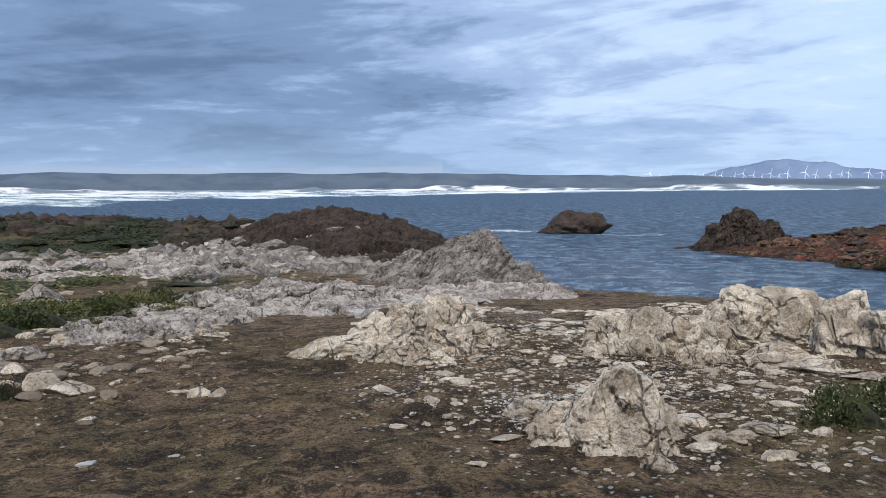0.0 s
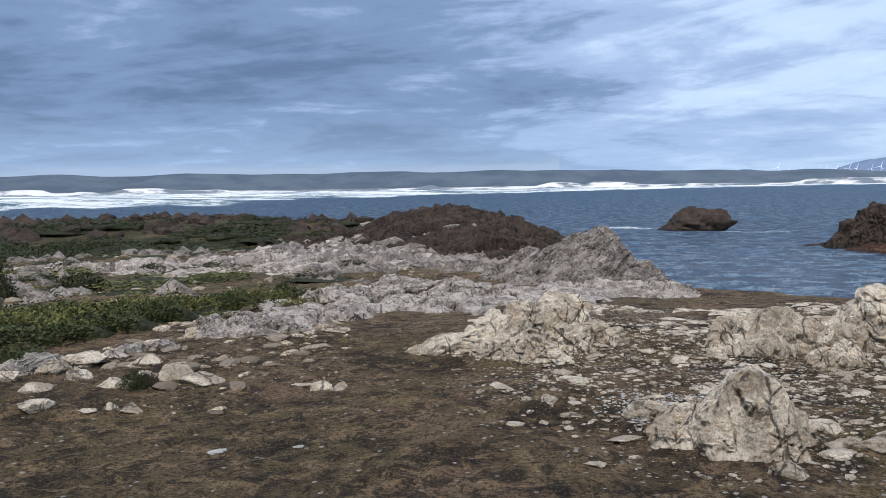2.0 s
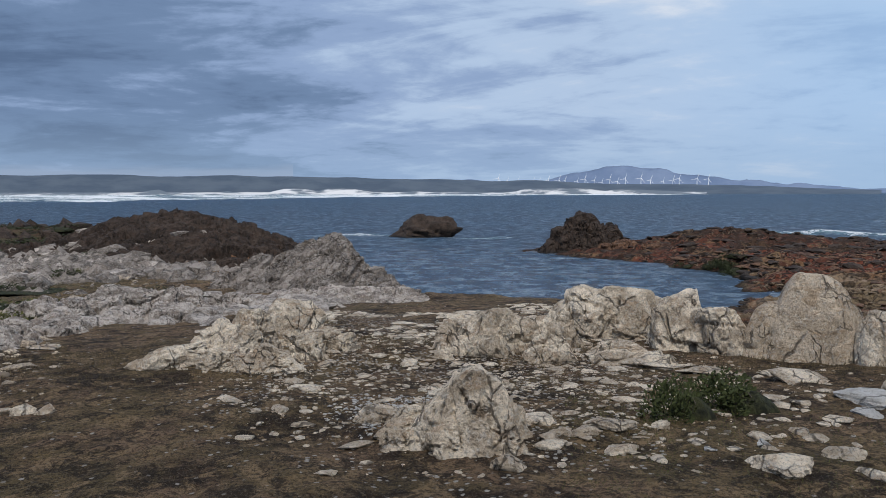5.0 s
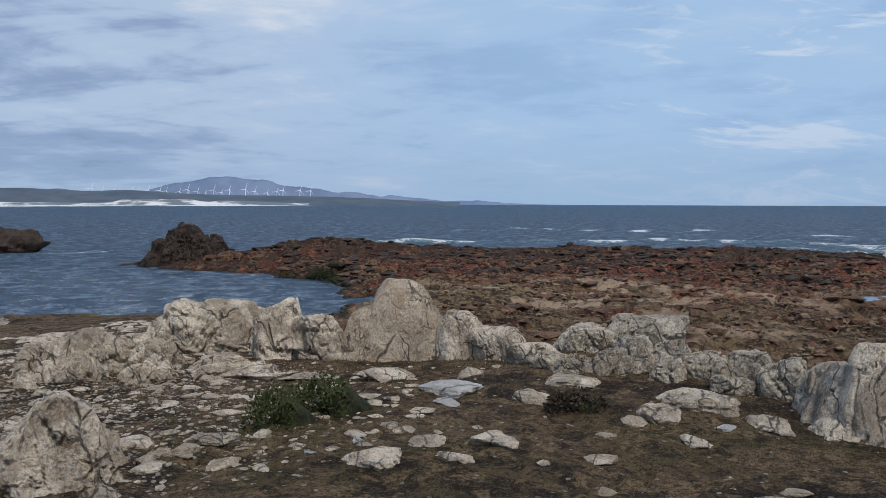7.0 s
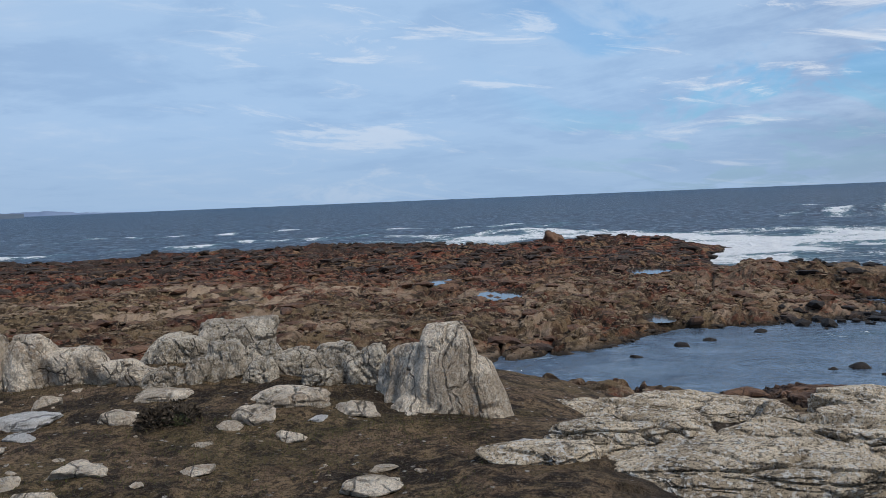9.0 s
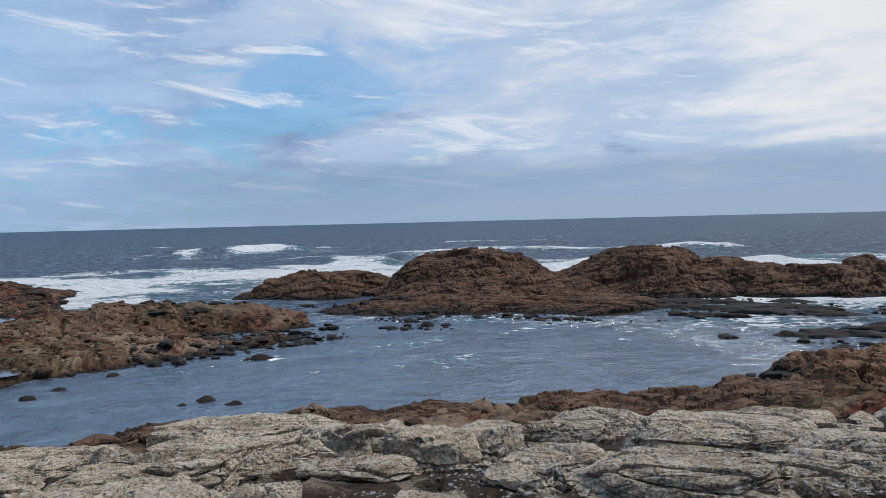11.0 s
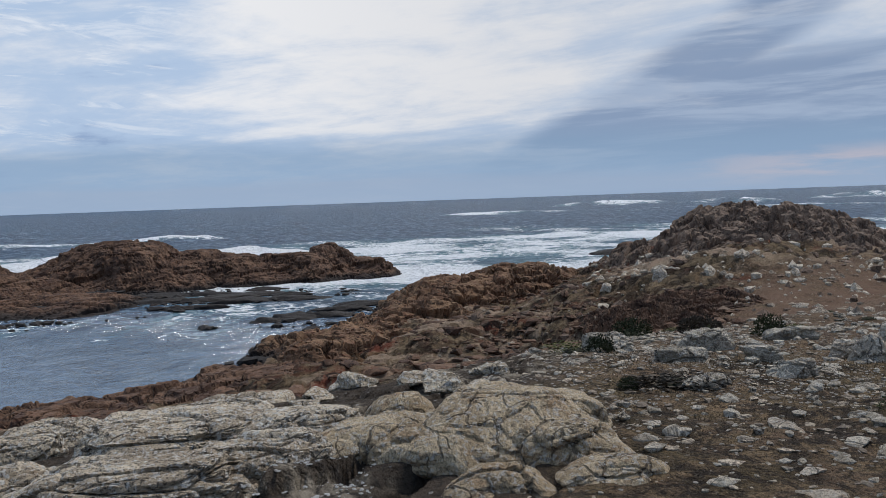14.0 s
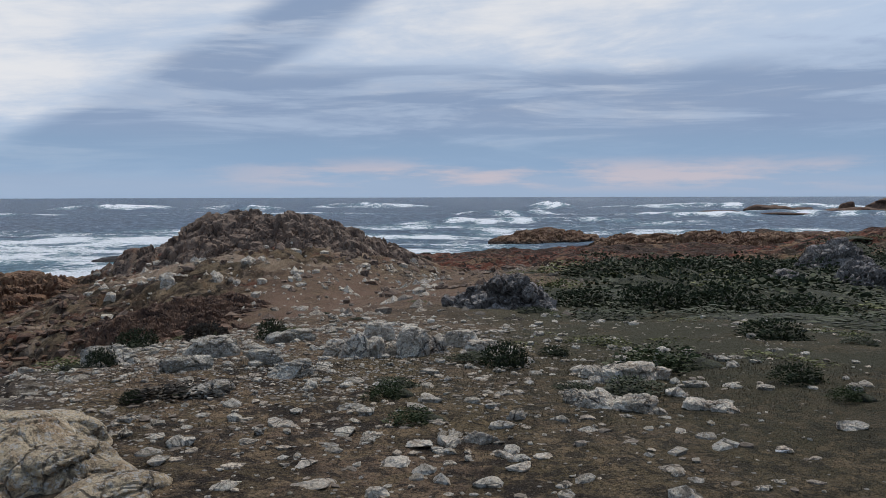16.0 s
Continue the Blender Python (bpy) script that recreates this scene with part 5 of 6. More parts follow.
# ---- outcrops ----
tor("rock_outcrop", "low fractured outcrop of pale granite blocks in turf", granite, [(-1.12, 8.40, 0.85, 0.50, 0.22, 8, 0.32, 0.25), (-0.72, 8.68, 0.70, 0.55, 0.38, 4, 0.36, 0.2), (-0.38, 8.80, 0.55, 0.50, 0.46, 4, 0.32, 0.1), (0.0, 9.40, 0.75, 0.60, 0.47, 1, 0.32, 0.1), (-0.62, 8.06, 0.55, 0.40, 0.18, 12, 0.27, 0.1), (-0.18, 8.02, 0.70, 0.40, 0.23, -4, 0.27, 0), (0.14, 8.50, 0.40, 0.34, 0.26, 0, 0.27, 0), (0.40, 8.92, 0.38, 0.30, 0.22, -2, 0.27, -0.1), (0.58, 8.86, 0.24, 0.22, 0.15, -2, 0.27, 0)], 140, 0.30, 2.0, 60, 35, 0.8, 0.026, 12, 24, 6, 2.1)
tor("rock_outcrop", "knee-high cracked hump of pale granite on bare ground", granite, [(1.14, 5.46, 0.70, 0.55, 0.50, -12, 0.43, -0.05), (0.98, 5.50, 0.50, 0.44, 0.34, -12, 0.38, 0.2), (1.36, 5.40, 0.34, 0.34, 0.42, -14, 0.30, -0.1), (1.04, 5.24, 0.46, 0.26, 0.20, -8, 0.26, 0), (1.30, 5.22, 0.36, 0.24, 0.19, -16, 0.26, 0), (0.80, 5.78, 0.50, 0.40, 0.20, -8, 0.34, 0.4), (0.72, 5.52, 0.34, 0.24, 0.08, -8, 0.16, 0), (0.62, 6.05, 0.42, 0.34, 0.09, -8, 0.26, 0.2)], 147, 0.24, 1.2, 70, 14, 2.0, 0.026, 12, 22, 6, 2.1)
tor("rock_outcrop", "broad jointed outcrop of pale granite along the cliff edge", granite, [(2.10, 8.90, 1.15, 0.60, 0.38, -14, 0.25, 0), (3.85, 9.85, 1.70, 0.80, 0.54, -22, 0.22, 0), (4.45, 8.95, 1.10, 0.60, 0.46, -27, 0.22, 0), (1.93, 8.66, 0.72, 0.50, 0.46, -13, 0.30, 0), (1.66, 8.9, 0.45, 0.45, 0.32, -10, 0.30, 0), (2.24, 8.95, 0.55, 0.5, 0.44, -15, 0.26, 0), (2.52, 8.28, 0.62, 0.42, 0.40, -17, 0.26, 0), (2.86, 9.1, 0.6, 0.45, 0.34, -18, 0.26, 0), (3.45, 9.9, 0.95, 0.75, 0.60, -20, 0.26, 0.1), (3.95, 9.80, 0.95, 0.75, 0.66, -22, 0.26, 0), (4.45, 9.50, 0.80, 0.60, 0.62, -25, 0.26, 0), (4.12, 8.80, 0.60, 0.50, 0.54, -26, 0.26, 0), (4.50, 8.42, 0.66, 0.52, 0.50, -28, 0.26, -0.1), (3.1, 7.98, 0.5, 0.30, 0.13, -22, 0.26, 0), (3.46, 7.9, 0.5, 0.28, 0.13, -24, 0.26, 0), (3.3, 8.3, 0.6, 0.34, 0.16, -22, 0.26, 0)], 154, 0.40, 1.4, 60, 15, 1.2, 0.034, 14, 16, 6, 2.2)
tor("rock_outcrop", "tall rounded granite outcrop with a sloping flank", buff_granite, [(5.30, 8.04, 1.08, 0.90, 0.93, -33, 0.28, 0.12), (5.02, 8.20, 0.85, 0.72, 0.58, -33, 0.25, 0.3), (5.56, 7.86, 0.44, 0.50, 0.62, -34, 0.22, -0.1)], 161, 0.55, 1.2, 50, 4, 2.6, 0.022, 22, 8)
tor("rock_outcrop", "long sloping granite flank below a tall outcrop", granite, [(5.66, 7.32, 0.62, 0.50, 0.52, -38, 0.27, -0.3), (5.80, 6.92, 0.70, 0.46, 0.36, -40, 0.24, -0.4), (5.92, 6.55, 0.66, 0.40, 0.20, -42, 0.21, -0.3), (5.65, 5.95, 0.45, 0.26, 0.15, -44, 0.18, 0)], 164, 0.5, 1.3, 70, 8, 2.0, 0.02, 16, 10)
tor("rock_outcrop", "weathered lichened outcrop of broken granite blocks", grey_granite, [(7.68, 6.60, 1.10, 0.80, 0.42, -49, 0.3, 0.1), (7.1, 6.95, 0.8, 0.6, 0.28, -46, 0.3, 0), (5.69, 5.75, 0.50, 0.30, 0.17, -44, 0.2, 0), (5.95, 5.50, 0.40, 0.28, 0.22, -47, 0.25, 0), (6.30, 5.50, 0.46, 0.36, 0.30, -50, 0.25, 0), (6.55, 5.25, 0.46, 0.36, 0.32, -50, 0.25, 0), (6.20, 5.05, 0.34, 0.26, 0.18, -50, 0.2, 0), (6.66, 4.95, 0.50, 0.40, 0.26, -54, 0.25, -0.2), (6.90, 4.70, 0.50, 0.40, 0.28, -56, 0.25, 0), (6.77, 4.28, 0.46, 0.38, 0.36, -57, 0.2, 0), (6.45, 4.55, 0.40, 0.30, 0.16, -55, 0.2, 0), (5.73, 4.35, 0.55, 0.30, 0.12, -52, 0.2, -0.2)], 168, 0.34, 1.5, 30, 12, 1.0, 0.024, 16, 12, 6, 2.4)
tor("split_boulder", "upright pale granite boulder split by vertical cracks", granite, [(6.44, 3.26, 0.62, 0.58, 0.73, -63, 0.47, 0.0), (6.58, 2.98, 0.46, 0.48, 0.50, -65, 0.50, -0.15), (6.40, 3.52, 0.46, 0.44, 0.52, -62, 0.45, 0.15), (6.64, 3.70, 0.66, 0.52, 0.48, -60, 0.3, 0), (6.18, 3.42, 0.44, 0.28, 0.13, -60, 0.3, 0.2)], 173, 0.34, 1.1, 28, 3, 2.6, 0.016, 24, 9)
tor("rock_outcrop", "sloping speckled granite slabs above the tidal pool", slab_rock, [(5.10, 1.96, 0.81, 0.44, 0.07, -68, 0.25, 0), (5.76, 1.59, 1.14, 0.63, 0.21, -74, 0.25, 0.2), (5.42, 0.81, 1.67, 0.88, 0.18, -81, 0.25, 0.2), (6.41, 0.55, 1.39, 0.78, 0.36, -85, 0.25, 0.3), (10.78, 2.21, 1.62, 0.88, 0.43, -78, 0.25, 0.1), (9.3, 1.4, 1.86, 0.88, 0.28, -82, 0.25, 0), (8.0, 2.2, 1.51, 0.76, 0.20, -76, 0.25, 0), (6.88, -0.26, 1.54, 0.88, 0.27, -92, 0.25, -0.2), (9.81, -0.36, 2.45, 1.20, 0.43, -92, 0.25, 0.1), (8.05, -1.07, 0.83, 0.57, 0.42, -97, 0.25, 0), (8.17, -1.57, 0.83, 0.53, 0.24, -101, 0.25, 0), (6.44, -1.68, 0.81, 0.45, 0.28, -104, 0.25, 0), (6.19, -1.07, 0.85, 0.43, 0.08, -100, 0.25, 0), (5.48, -0.28, 0.70, 0.38, 0.10, -93, 0.25, 0)], 175, 0.36, 3.4, 100, 6, 0.5, 0.03, 20, 11, 6, 2.8)
tor("rock_outcrop", "sloping speckled granite slabs above the tidal pool", ledge_rock, [(6.53, -2.16, 0.64, 0.38, 0.42, -108, 0.25, 0), (7.63, -3.17, 1.19, 0.66, 0.45, -112, 0.25, 0), (5.14, -2.15, 0.41, 0.28, 0.14, -112, 0.25, 0), (4.87, -1.31, 0.64, 0.42, 0.10, -105, 0.25, 0), (5.92, -3.90, 1.45, 0.98, 0.23, -121, 0.25, 0), (10.0, -2.29, 1.51, 0.82, 0.45, -101, 0.25, 0), (6.52, -1.63, 0.70, 0.50, 0.15, -101, 0.25, 0), (5.56, -2.36, 1.08, 0.60, 0.28, -109, 0.25, 0.1), (4.76, -2.80, 1.22, 0.68, 0.18, -117, 0.25, 0.2), (4.63, -3.61, 1.16, 0.63, 0.24, -125, 0.25, 0), (4.52, -3.03, 0.90, 0.50, 0.10, -120, 0.25, 0.1), (5.15, -4.50, 0.93, 0.60, 0.17, -129, 0.25, 0), (7.83, -2.84, 1.51, 0.82, 0.18, -107, 0.25, 0), (9.0, -4.2, 1.51, 0.88, 0.32, -115, 0.25, 0), (7.4, -5.0, 1.39, 0.76, 0.20, -124, 0.25, 0), (8.8, -6.6, 1.16, 0.76, 0.28, -127, 0.25, 0)], 176, 0.36, 3.4, 55, 6, 0.5, 0.03, 20, 11, 6, 2.8)
tor("rock_outcrop", "smooth buff granite slab crossed by joints", pink_rock, [(3.62, -5.10, 1.30, 1.25, 0.36, -142, 0.42, -0.1), (4.35, -4.98, 1.05, 0.95, 0.28, -136, 0.4, 0), (3.90, -4.50, 0.90, 0.80, 0.22, -137, 0.4, 0), (4.75, -5.05, 0.75, 0.60, 0.29, -132, 0.4, 0.1), (3.05, -5.0, 0.80, 0.60, 0.19, -146, 0.4, -0.2), (3.50, -5.55, 0.80, 0.60, 0.30, -144, 0.4, -0.2), (2.62, -4.72, 0.60, 0.45, 0.11, -150, 0.35, 0), (3.2, -4.45, 0.75, 0.6, 0.15, -145, 0.4, 0), (4.38, -4.32, 0.80, 0.60, 0.16, -133, 0.4, 0.1), (4.75, -4.62, 0.6, 0.5, 0.15, -131, 0.4, 0)], 182, 0.55, 1.7, 62, 8, 0.9, 0.022, 22, 8)
for k, (x, y, w, h) in enumerate(((8.21, -7.82, 0.5, 0.24), (6.16, -6.75, 0.36, 0.14), (5.40, -6.37, 0.45, 0.24), (4.88, -6.31, 0.4, 0.16), (4.40, -6.15, 0.28, 0.18), (7.2, -7.3, 0.42, 0.2), (9.6, -8.9, 0.6, 0.3), (6.9, -6.0, 0.4, 0.16), (7.9, -6.9, 0.45, 0.2), (6.4, -7.6, 0.45, 0.2), (5.6, -7.3, 0.4, 0.16), (7.78, 0.81, 0.40, 0.26))):
    stone(x, y, w, 0.8 * w, h, 40 * k, slab_rock, "rounded grey lichened boulder among the slabs")
crag("rock_outcrop", "weathered pale rock ledges breaking out of turf", lilac_rock, [(-3.88, 14.75, 1.18, 0.83, 0.33, 15)], 189, 0.5, 1.8, 30, 0.09, 0.026, None, 1.4)
crag("rock_outcrop", "weathered pale rock ledges breaking out of turf", lilac_rock, [(-3.22, 16.72, 1.42, 1.00, 0.41, 11)], 190, 0.5, 1.8, 30, 0.09, 0.026, None, 1.4)
crag("rock_outcrop", "weathered pale rock ledges breaking out of turf", lilac_rock, [(-2.18, 16.87, 1.10, 0.77, 0.34, 7)], 191, 0.5, 1.8, 30, 0.09, 0.026, None, 1.4)
crag("rock_outcrop", "weathered pale rock ledges breaking out of turf", lilac_rock, [(-3.31, 12.29, 0.82, 0.58, 0.14, 15)], 192, 0.5, 1.8, 30, 0.09, 0.026, None, 1.4)
crag("rock_outcrop", "weathered pale rock ledges breaking out of turf", lilac_rock, [(-3.56, 10.64, 0.83, 0.58, 0.20, 19)], 193, 0.5, 1.8, 30, 0.09, 0.026, None, 1.4)
crag("rock_outcrop", "weathered pale rock ledges breaking out of turf", lilac_rock, [(-2.20, 14.10, 1.64, 1.14, 0.20, 9)], 194, 0.5, 1.8, 30, 0.09, 0.026, None, 1.4)
crag("rock_outcrop", "weathered pale rock ledges breaking out of turf", lilac_rock, [(-3.92, 9.96, 0.62, 0.44, 0.17, 21)], 195, 0.5, 1.8, 30, 0.09, 0.026, None, 1.4)
crag("rock_outcrop", "weathered pale rock ledges breaking out of turf", lilac_rock, [(-1.25, 18.88, 0.86, 0.60, 0.20, 4)], 196, 0.5, 1.8, 30, 0.09, 0.026, None, 1.4)
crag("rock_outcrop", "weathered pale rock ledges breaking out of turf", lilac_rock, [(1.47, 21.39, 2.65, 1.86, 0.19, -4)], 197, 0.5, 1.8, 30, 0.09, 0.026, None, 1.4)
crag("rock_outcrop", "low grey lilac rock outcrop in a grassy flat", lilac_rock, [(-20.69, 33.16, 3.27, 2.29, 0.29, 32)], 196, 0.7, 1.8, 30, 0.14, 0.05, None, 1.5, 0.0, 0.8)
crag("rock_outcrop", "low grey lilac rock outcrop in a grassy flat", lilac_rock, [(-16.51, 32.14, 3.02, 2.11, 0.40, 27)], 197, 0.7, 1.8, 30, 0.14, 0.05, None, 1.5, 0.0, 0.8)
crag("rock_outcrop", "low grey lilac rock outcrop in a grassy flat", lilac_rock, [(-13.13, 36.93, 4.01, 2.81, 0.45, 20)], 198, 0.7, 1.8, 30, 0.14, 0.05, None, 1.5, 0.0, 0.8)
crag("rock_outcrop", "low grey lilac rock outcrop in a grassy flat", lilac_rock, [(-13.55, 30.31, 1.94, 1.36, 0.28, 24)], 199, 0.7, 1.8, 30, 0.14, 0.05, None, 1.5, 0.0, 0.8)
crag("rock_outcrop", "low grey lilac rock outcrop in a grassy flat", lilac_rock, [(-10.51, 31.75, 3.21, 2.25, 0.31, 18)], 200, 0.7, 1.8, 30, 0.14, 0.05, None, 1.5, 0.0, 0.8)
crag("rock_outcrop", "grey lichened rock outcrop among dark scrub", grey_rock, [(1.86, -18.72, 1.60, 1.12, 0.58, -174)], 203, 0.6, 1.5, 30, 0.16, 0.035, None, 1.5)
crag("rock_outcrop", "grey lichened rock outcrop among dark scrub", grey_rock, [(-9.69, -36.61, 2.54, 1.78, 1.34, 165)], 204, 0.6, 1.5, 30, 0.16, 0.035, None, 1.5)
crag("rock_outcrop", "grey lichened rock outcrop among dark scrub", grey_rock, [(-6.57, -31.69, 1.46, 1.02, 0.50, 168)], 205, 0.6, 1.5, 30, 0.16, 0.035, None, 1.5)
crag("rock_outcrop", "grey lichened rock outcrop among dark scrub", grey_rock, [(-9.00, -30.60, 1.60, 1.12, 0.77, 163)], 206, 0.6, 1.5, 30, 0.16, 0.035, None, 1.5)
tor("rock_outcrop", "cluster of pale upright rocks in stony turf", granite, [(2.49, -9.22, 0.34, 0.29, 0.28, -164, 0.2, 0), (2.28, -9.30, 0.26, 0.24, 0.22, -160, 0.2, 0), (2.70, -9.35, 0.30, 0.24, 0.18, -170, 0.2, 0.1), (2.10, -9.50, 0.28, 0.24, 0.16, -166, 0.2, 0), (1.88, -9.42, 0.36, 0.25, 0.33, -168, 0.25, 0.1), (1.64, -9.60, 0.30, 0.24, 0.18, -175, 0.2, 0), (2.56, -10.63, 0.41, 0.29, 0.22, -166, 0.2, 0), (1.55, -10.49, 0.53, 0.37, 0.2, -171, 0.2, 0), (2.05, -10.2, 0.4, 0.3, 0.2, -171, 0.2, 0), (1.2, -10.1, 0.4, 0.3, 0.14, -171, 0.2, 0)], 210, 0.22, 1.4, 30, 15, 1.2, 0.018, 13, 18)
tor("rock_outcrop", "tilted pale slabs breaking out of the turf", granite, [(-0.36, -8.42, 0.50, 0.34, 0.16, 177, 0.2, 0), (-0.60, -8.60, 0.36, 0.26, 0.12, 170, 0.2, 0), (-0.71, -9.19, 0.20, 0.18, 0.22, 175, 0.2, 0), (-0.10, -8.60, 0.34, 0.24, 0.09, 178, 0.2, 0), (-0.02, -7.36, 0.46, 0.26, 0.12, 165, 0.2, 0), (-0.36, -7.24, 0.34, 0.22, 0.10, 177, 0.2, 0), (-0.96, -7.38, 0.40, 0.22, 0.06, 172, 0.2, 0)], 214, 0.2, 1.8, 60, 30, 0.6, 0.018, 13, 18)
tor("rock_outcrop", "weathered grey rock in stony turf", grey_granite, [(2.80, -8.11, 0.45, 0.34, 0.15, -160, 0.2, 0), (3.3, -8.7, 0.4, 0.3, 0.14, -158, 0.2, 0), (3.9, -8.2, 0.5, 0.35, 0.14, -154, 0.2, 0), (3.2, -7.2, 0.4, 0.3, 0.1, -156, 0.2, 0), (4.3, -9.6, 0.6, 0.4, 0.2, -156, 0.2, 0), (5.2, -9.0, 0.6, 0.4, 0.2, -150, 0.2, 0), (3.7, -10.6, 0.6, 0.4, 0.16, -160, 0.2, 0)], 216, 0.25, 1.6, 30, 15, 0.8, 0.02, 13, 16)
crag("rock_outcrop", "dark weathered ledges on the shore slope", brown_rock, [(14.81, -29.82, 3.98, 2.78, 0.33, -153)], 217, 0.4, 1.8, 30, 0.12, 0.022, None, 1.5)

# ---- loose stones on the turf ----
stone(4.32, 5.80, 0.51, 0.38, 0.11, -37, white_rock)
stone(4.08, 5.53, 0.22, 0.17, 0.05, -37, white_rock)
stone(4.71, 5.18, 0.36, 0.27, 0.14, -43)
stone(2.73, 4.48, 0.35, 0.26, 0.11, -32)
stone(3.27, 4.64, 0.24, 0.18, 0.08, -35)
stone(3.69, 4.47, 0.35, 0.26, 0.11, -40)
stone(3.22, 4.27, 0.24, 0.18, 0.06, -37)
stone(2.51, 4.84, 0.08, 0.06, 0.03, -28, white_rock)
stone(2.02, 5.03, 0.23, 0.17, 0.07, -22)
stone(2.11, 5.46, 0.34, 0.25, 0.07, -21)
stone(1.75, 5.45, 0.15, 0.11, 0.07, -18)
stone(1.87, 5.34, 0.19, 0.14, 0.09, -19)
stone(1.60, 5.17, 0.21, 0.16, 0.05, -17)
stone(1.25, 4.85, 0.22, 0.16, 0.11, -14)
stone(0.19, 4.96, 0.13, 0.10, 0.02, -2)
stone(0.07, 6.08, 0.18, 0.14, 0.03, -0)
stone(0.09, 7.06, 0.27, 0.20, 0.05, -1)
stone(3.78, 7.41, 0.51, 0.24, 0.05, -27)
stone(4.32, 6.72, 0.54, 0.40, 0.12, -33)
stone(4.78, 6.14, 0.25, 0.19, 0.13, -38)
stone(3.29, 8.03, 0.77, 0.58, 0.08, -22)
stone(3.80, 5.46, 0.20, 0.15, 0.04, -35)
stone(3.31, 5.18, 0.13, 0.10, 0.05, -33)
stone(2.44, 5.42, 0.12, 0.09, 0.05, -24)
stone(-0.33, 5.86, 0.15, 0.11, 0.03, 3)
stone(2.88, 6.09, 0.17, 0.13, 0.10, -25)
stone(-0.03, 7.81, 0.13, 0.10, 0.06, 0)
stone(0.29, 8.41, 0.11, 0.08, 0.05, -2)
stone(1.46, 11.13, 0.40, 0.30, 0.06, -7)
stone(1.32, 9.82, 0.42, 0.31, 0.08, -8)
stone(1.49, 8.40, 0.19, 0.15, 0.21, -10)
stone(1.81, 9.14, 0.15, 0.11, 0.12, -11)
stone(5.13, 4.26, 0.31, 0.23, 0.16, -50)
stone(4.94, 3.76, 0.22, 0.16, 0.10, -53)
stone(4.93, 4.32, 0.19, 0.14, 0.06, -49)
stone(4.05, 3.81, 0.21, 0.16, 0.05, -47)
stone(3.67, 3.40, 0.13, 0.10, 0.05, -47)
stone(3.66, 3.94, 0.09, 0.07, 0.03, -43)
stone(4.52, 4.23, 0.16, 0.12, 0.04, -47)
stone(5.43, 3.88, 0.15, 0.11, 0.03, -54, white_rock)
stone(5.75, 4.39, 0.62, 0.46, 0.17, -53)
stone(5.79, 3.77, 0.38, 0.28, 0.12, -57)
stone(5.38, 5.43, 0.46, 0.35, 0.07, -45)
stone(5.22, 2.02, 0.66, 0.30, 0.03, -68, white_rock)
stone(4.27, 2.68, 0.35, 0.26, 0.09, -58)
stone(4.65, 2.84, 0.19, 0.12, 0.02, -58)
stone(4.73, 2.60, 0.09, 0.07, 0.02, -61)
stone(5.97, 3.36, 0.11, 0.08, 0.03, -60)
stone(-2.15, 6.84, 0.18, 0.13, 0.05, 17)
stone(-1.95, 6.71, 0.17, 0.13, 0.09, 16)
stone(-1.78, 6.66, 0.15, 0.11, 0.08, 15)
stone(-2.21, 5.17, 0.12, 0.09, 0.03, 23, white_rock)
stone(-1.70, 5.28, 0.07, 0.05, 0.01, 18, white_rock)
stone(-3.41, 7.12, 0.31, 0.23, 0.16, 26)
stone(-3.06, 6.91, 0.39, 0.29, 0.11, 24)
stone(-4.22, 9.52, 0.36, 0.27, 0.15, 24)
stone(-2.75, 10.19, 0.34, 0.26, 0.06, 15)
stone(-4.99, 7.04, 0.25, 0.19, 0.13, 35)
stone(-4.82, 7.43, 0.26, 0.20, 0.15, 33)
stone(-4.75, 7.92, 0.42, 0.32, 0.16, 31)
stone(-4.31, 7.10, 0.26, 0.19, 0.15, 31)
stone(-4.40, 6.64, 0.32, 0.24, 0.12, 33)
stone(-4.00, 5.99, 0.26, 0.19, 0.09, 34)
stone(-3.80, 6.74, 0.25, 0.19, 0.09, 29)
stone(-4.08, 7.91, 0.35, 0.26, 0.13, 27)
stone(-3.57, 5.96, 0.14, 0.10, 0.03, 31)
stone(-3.26, 6.04, 0.17, 0.12, 0.08, 28)
stone(-3.41, 6.03, 0.11, 0.09, 0.07, 29)
stone(-4.40, 8.88, 0.32, 0.24, 0.07, 26)
stone(-4.48, 8.45, 0.25, 0.19, 0.13, 28)
stone(0.73, -6.17, 0.26, 0.20, 0.11, -173)
stone(0.93, -6.05, 0.17, 0.13, 0.07, -171)
stone(1.12, -5.97, 0.17, 0.12, 0.05, -169)
stone(1.19, -5.57, 0.19, 0.14, 0.06, -167)
stone(1.72, -5.42, 0.14, 0.10, 0.03, -161)
stone(2.18, -6.27, 0.22, 0.17, 0.06, -160)
stone(2.24, -5.79, 0.15, 0.11, 0.04, -158)
stone(1.16, -4.98, 0.14, 0.10, 0.07, -166)
stone(1.56, -5.07, 0.25, 0.19, 0.05, -161)
stone(0.53, -6.73, 0.15, 0.11, 0.09, -175)
stone(-0.50, -5.69, 0.16, 0.12, 0.02, 175)
stone(0.52, -5.79, 0.13, 0.10, 0.05, -174)
stone(0.42, -5.58, 0.15, 0.11, 0.05, -175)
stone(0.27, -5.83, 0.14, 0.11, 0.02, -177)
stone(0.13, -5.32, 0.11, 0.08, 0.04, -178)
stone(-1.28, -6.28, 0.10, 0.07, 0.03, 168, white_rock)
stone(-0.99, -5.46, 0.10, 0.08, 0.03, 169)
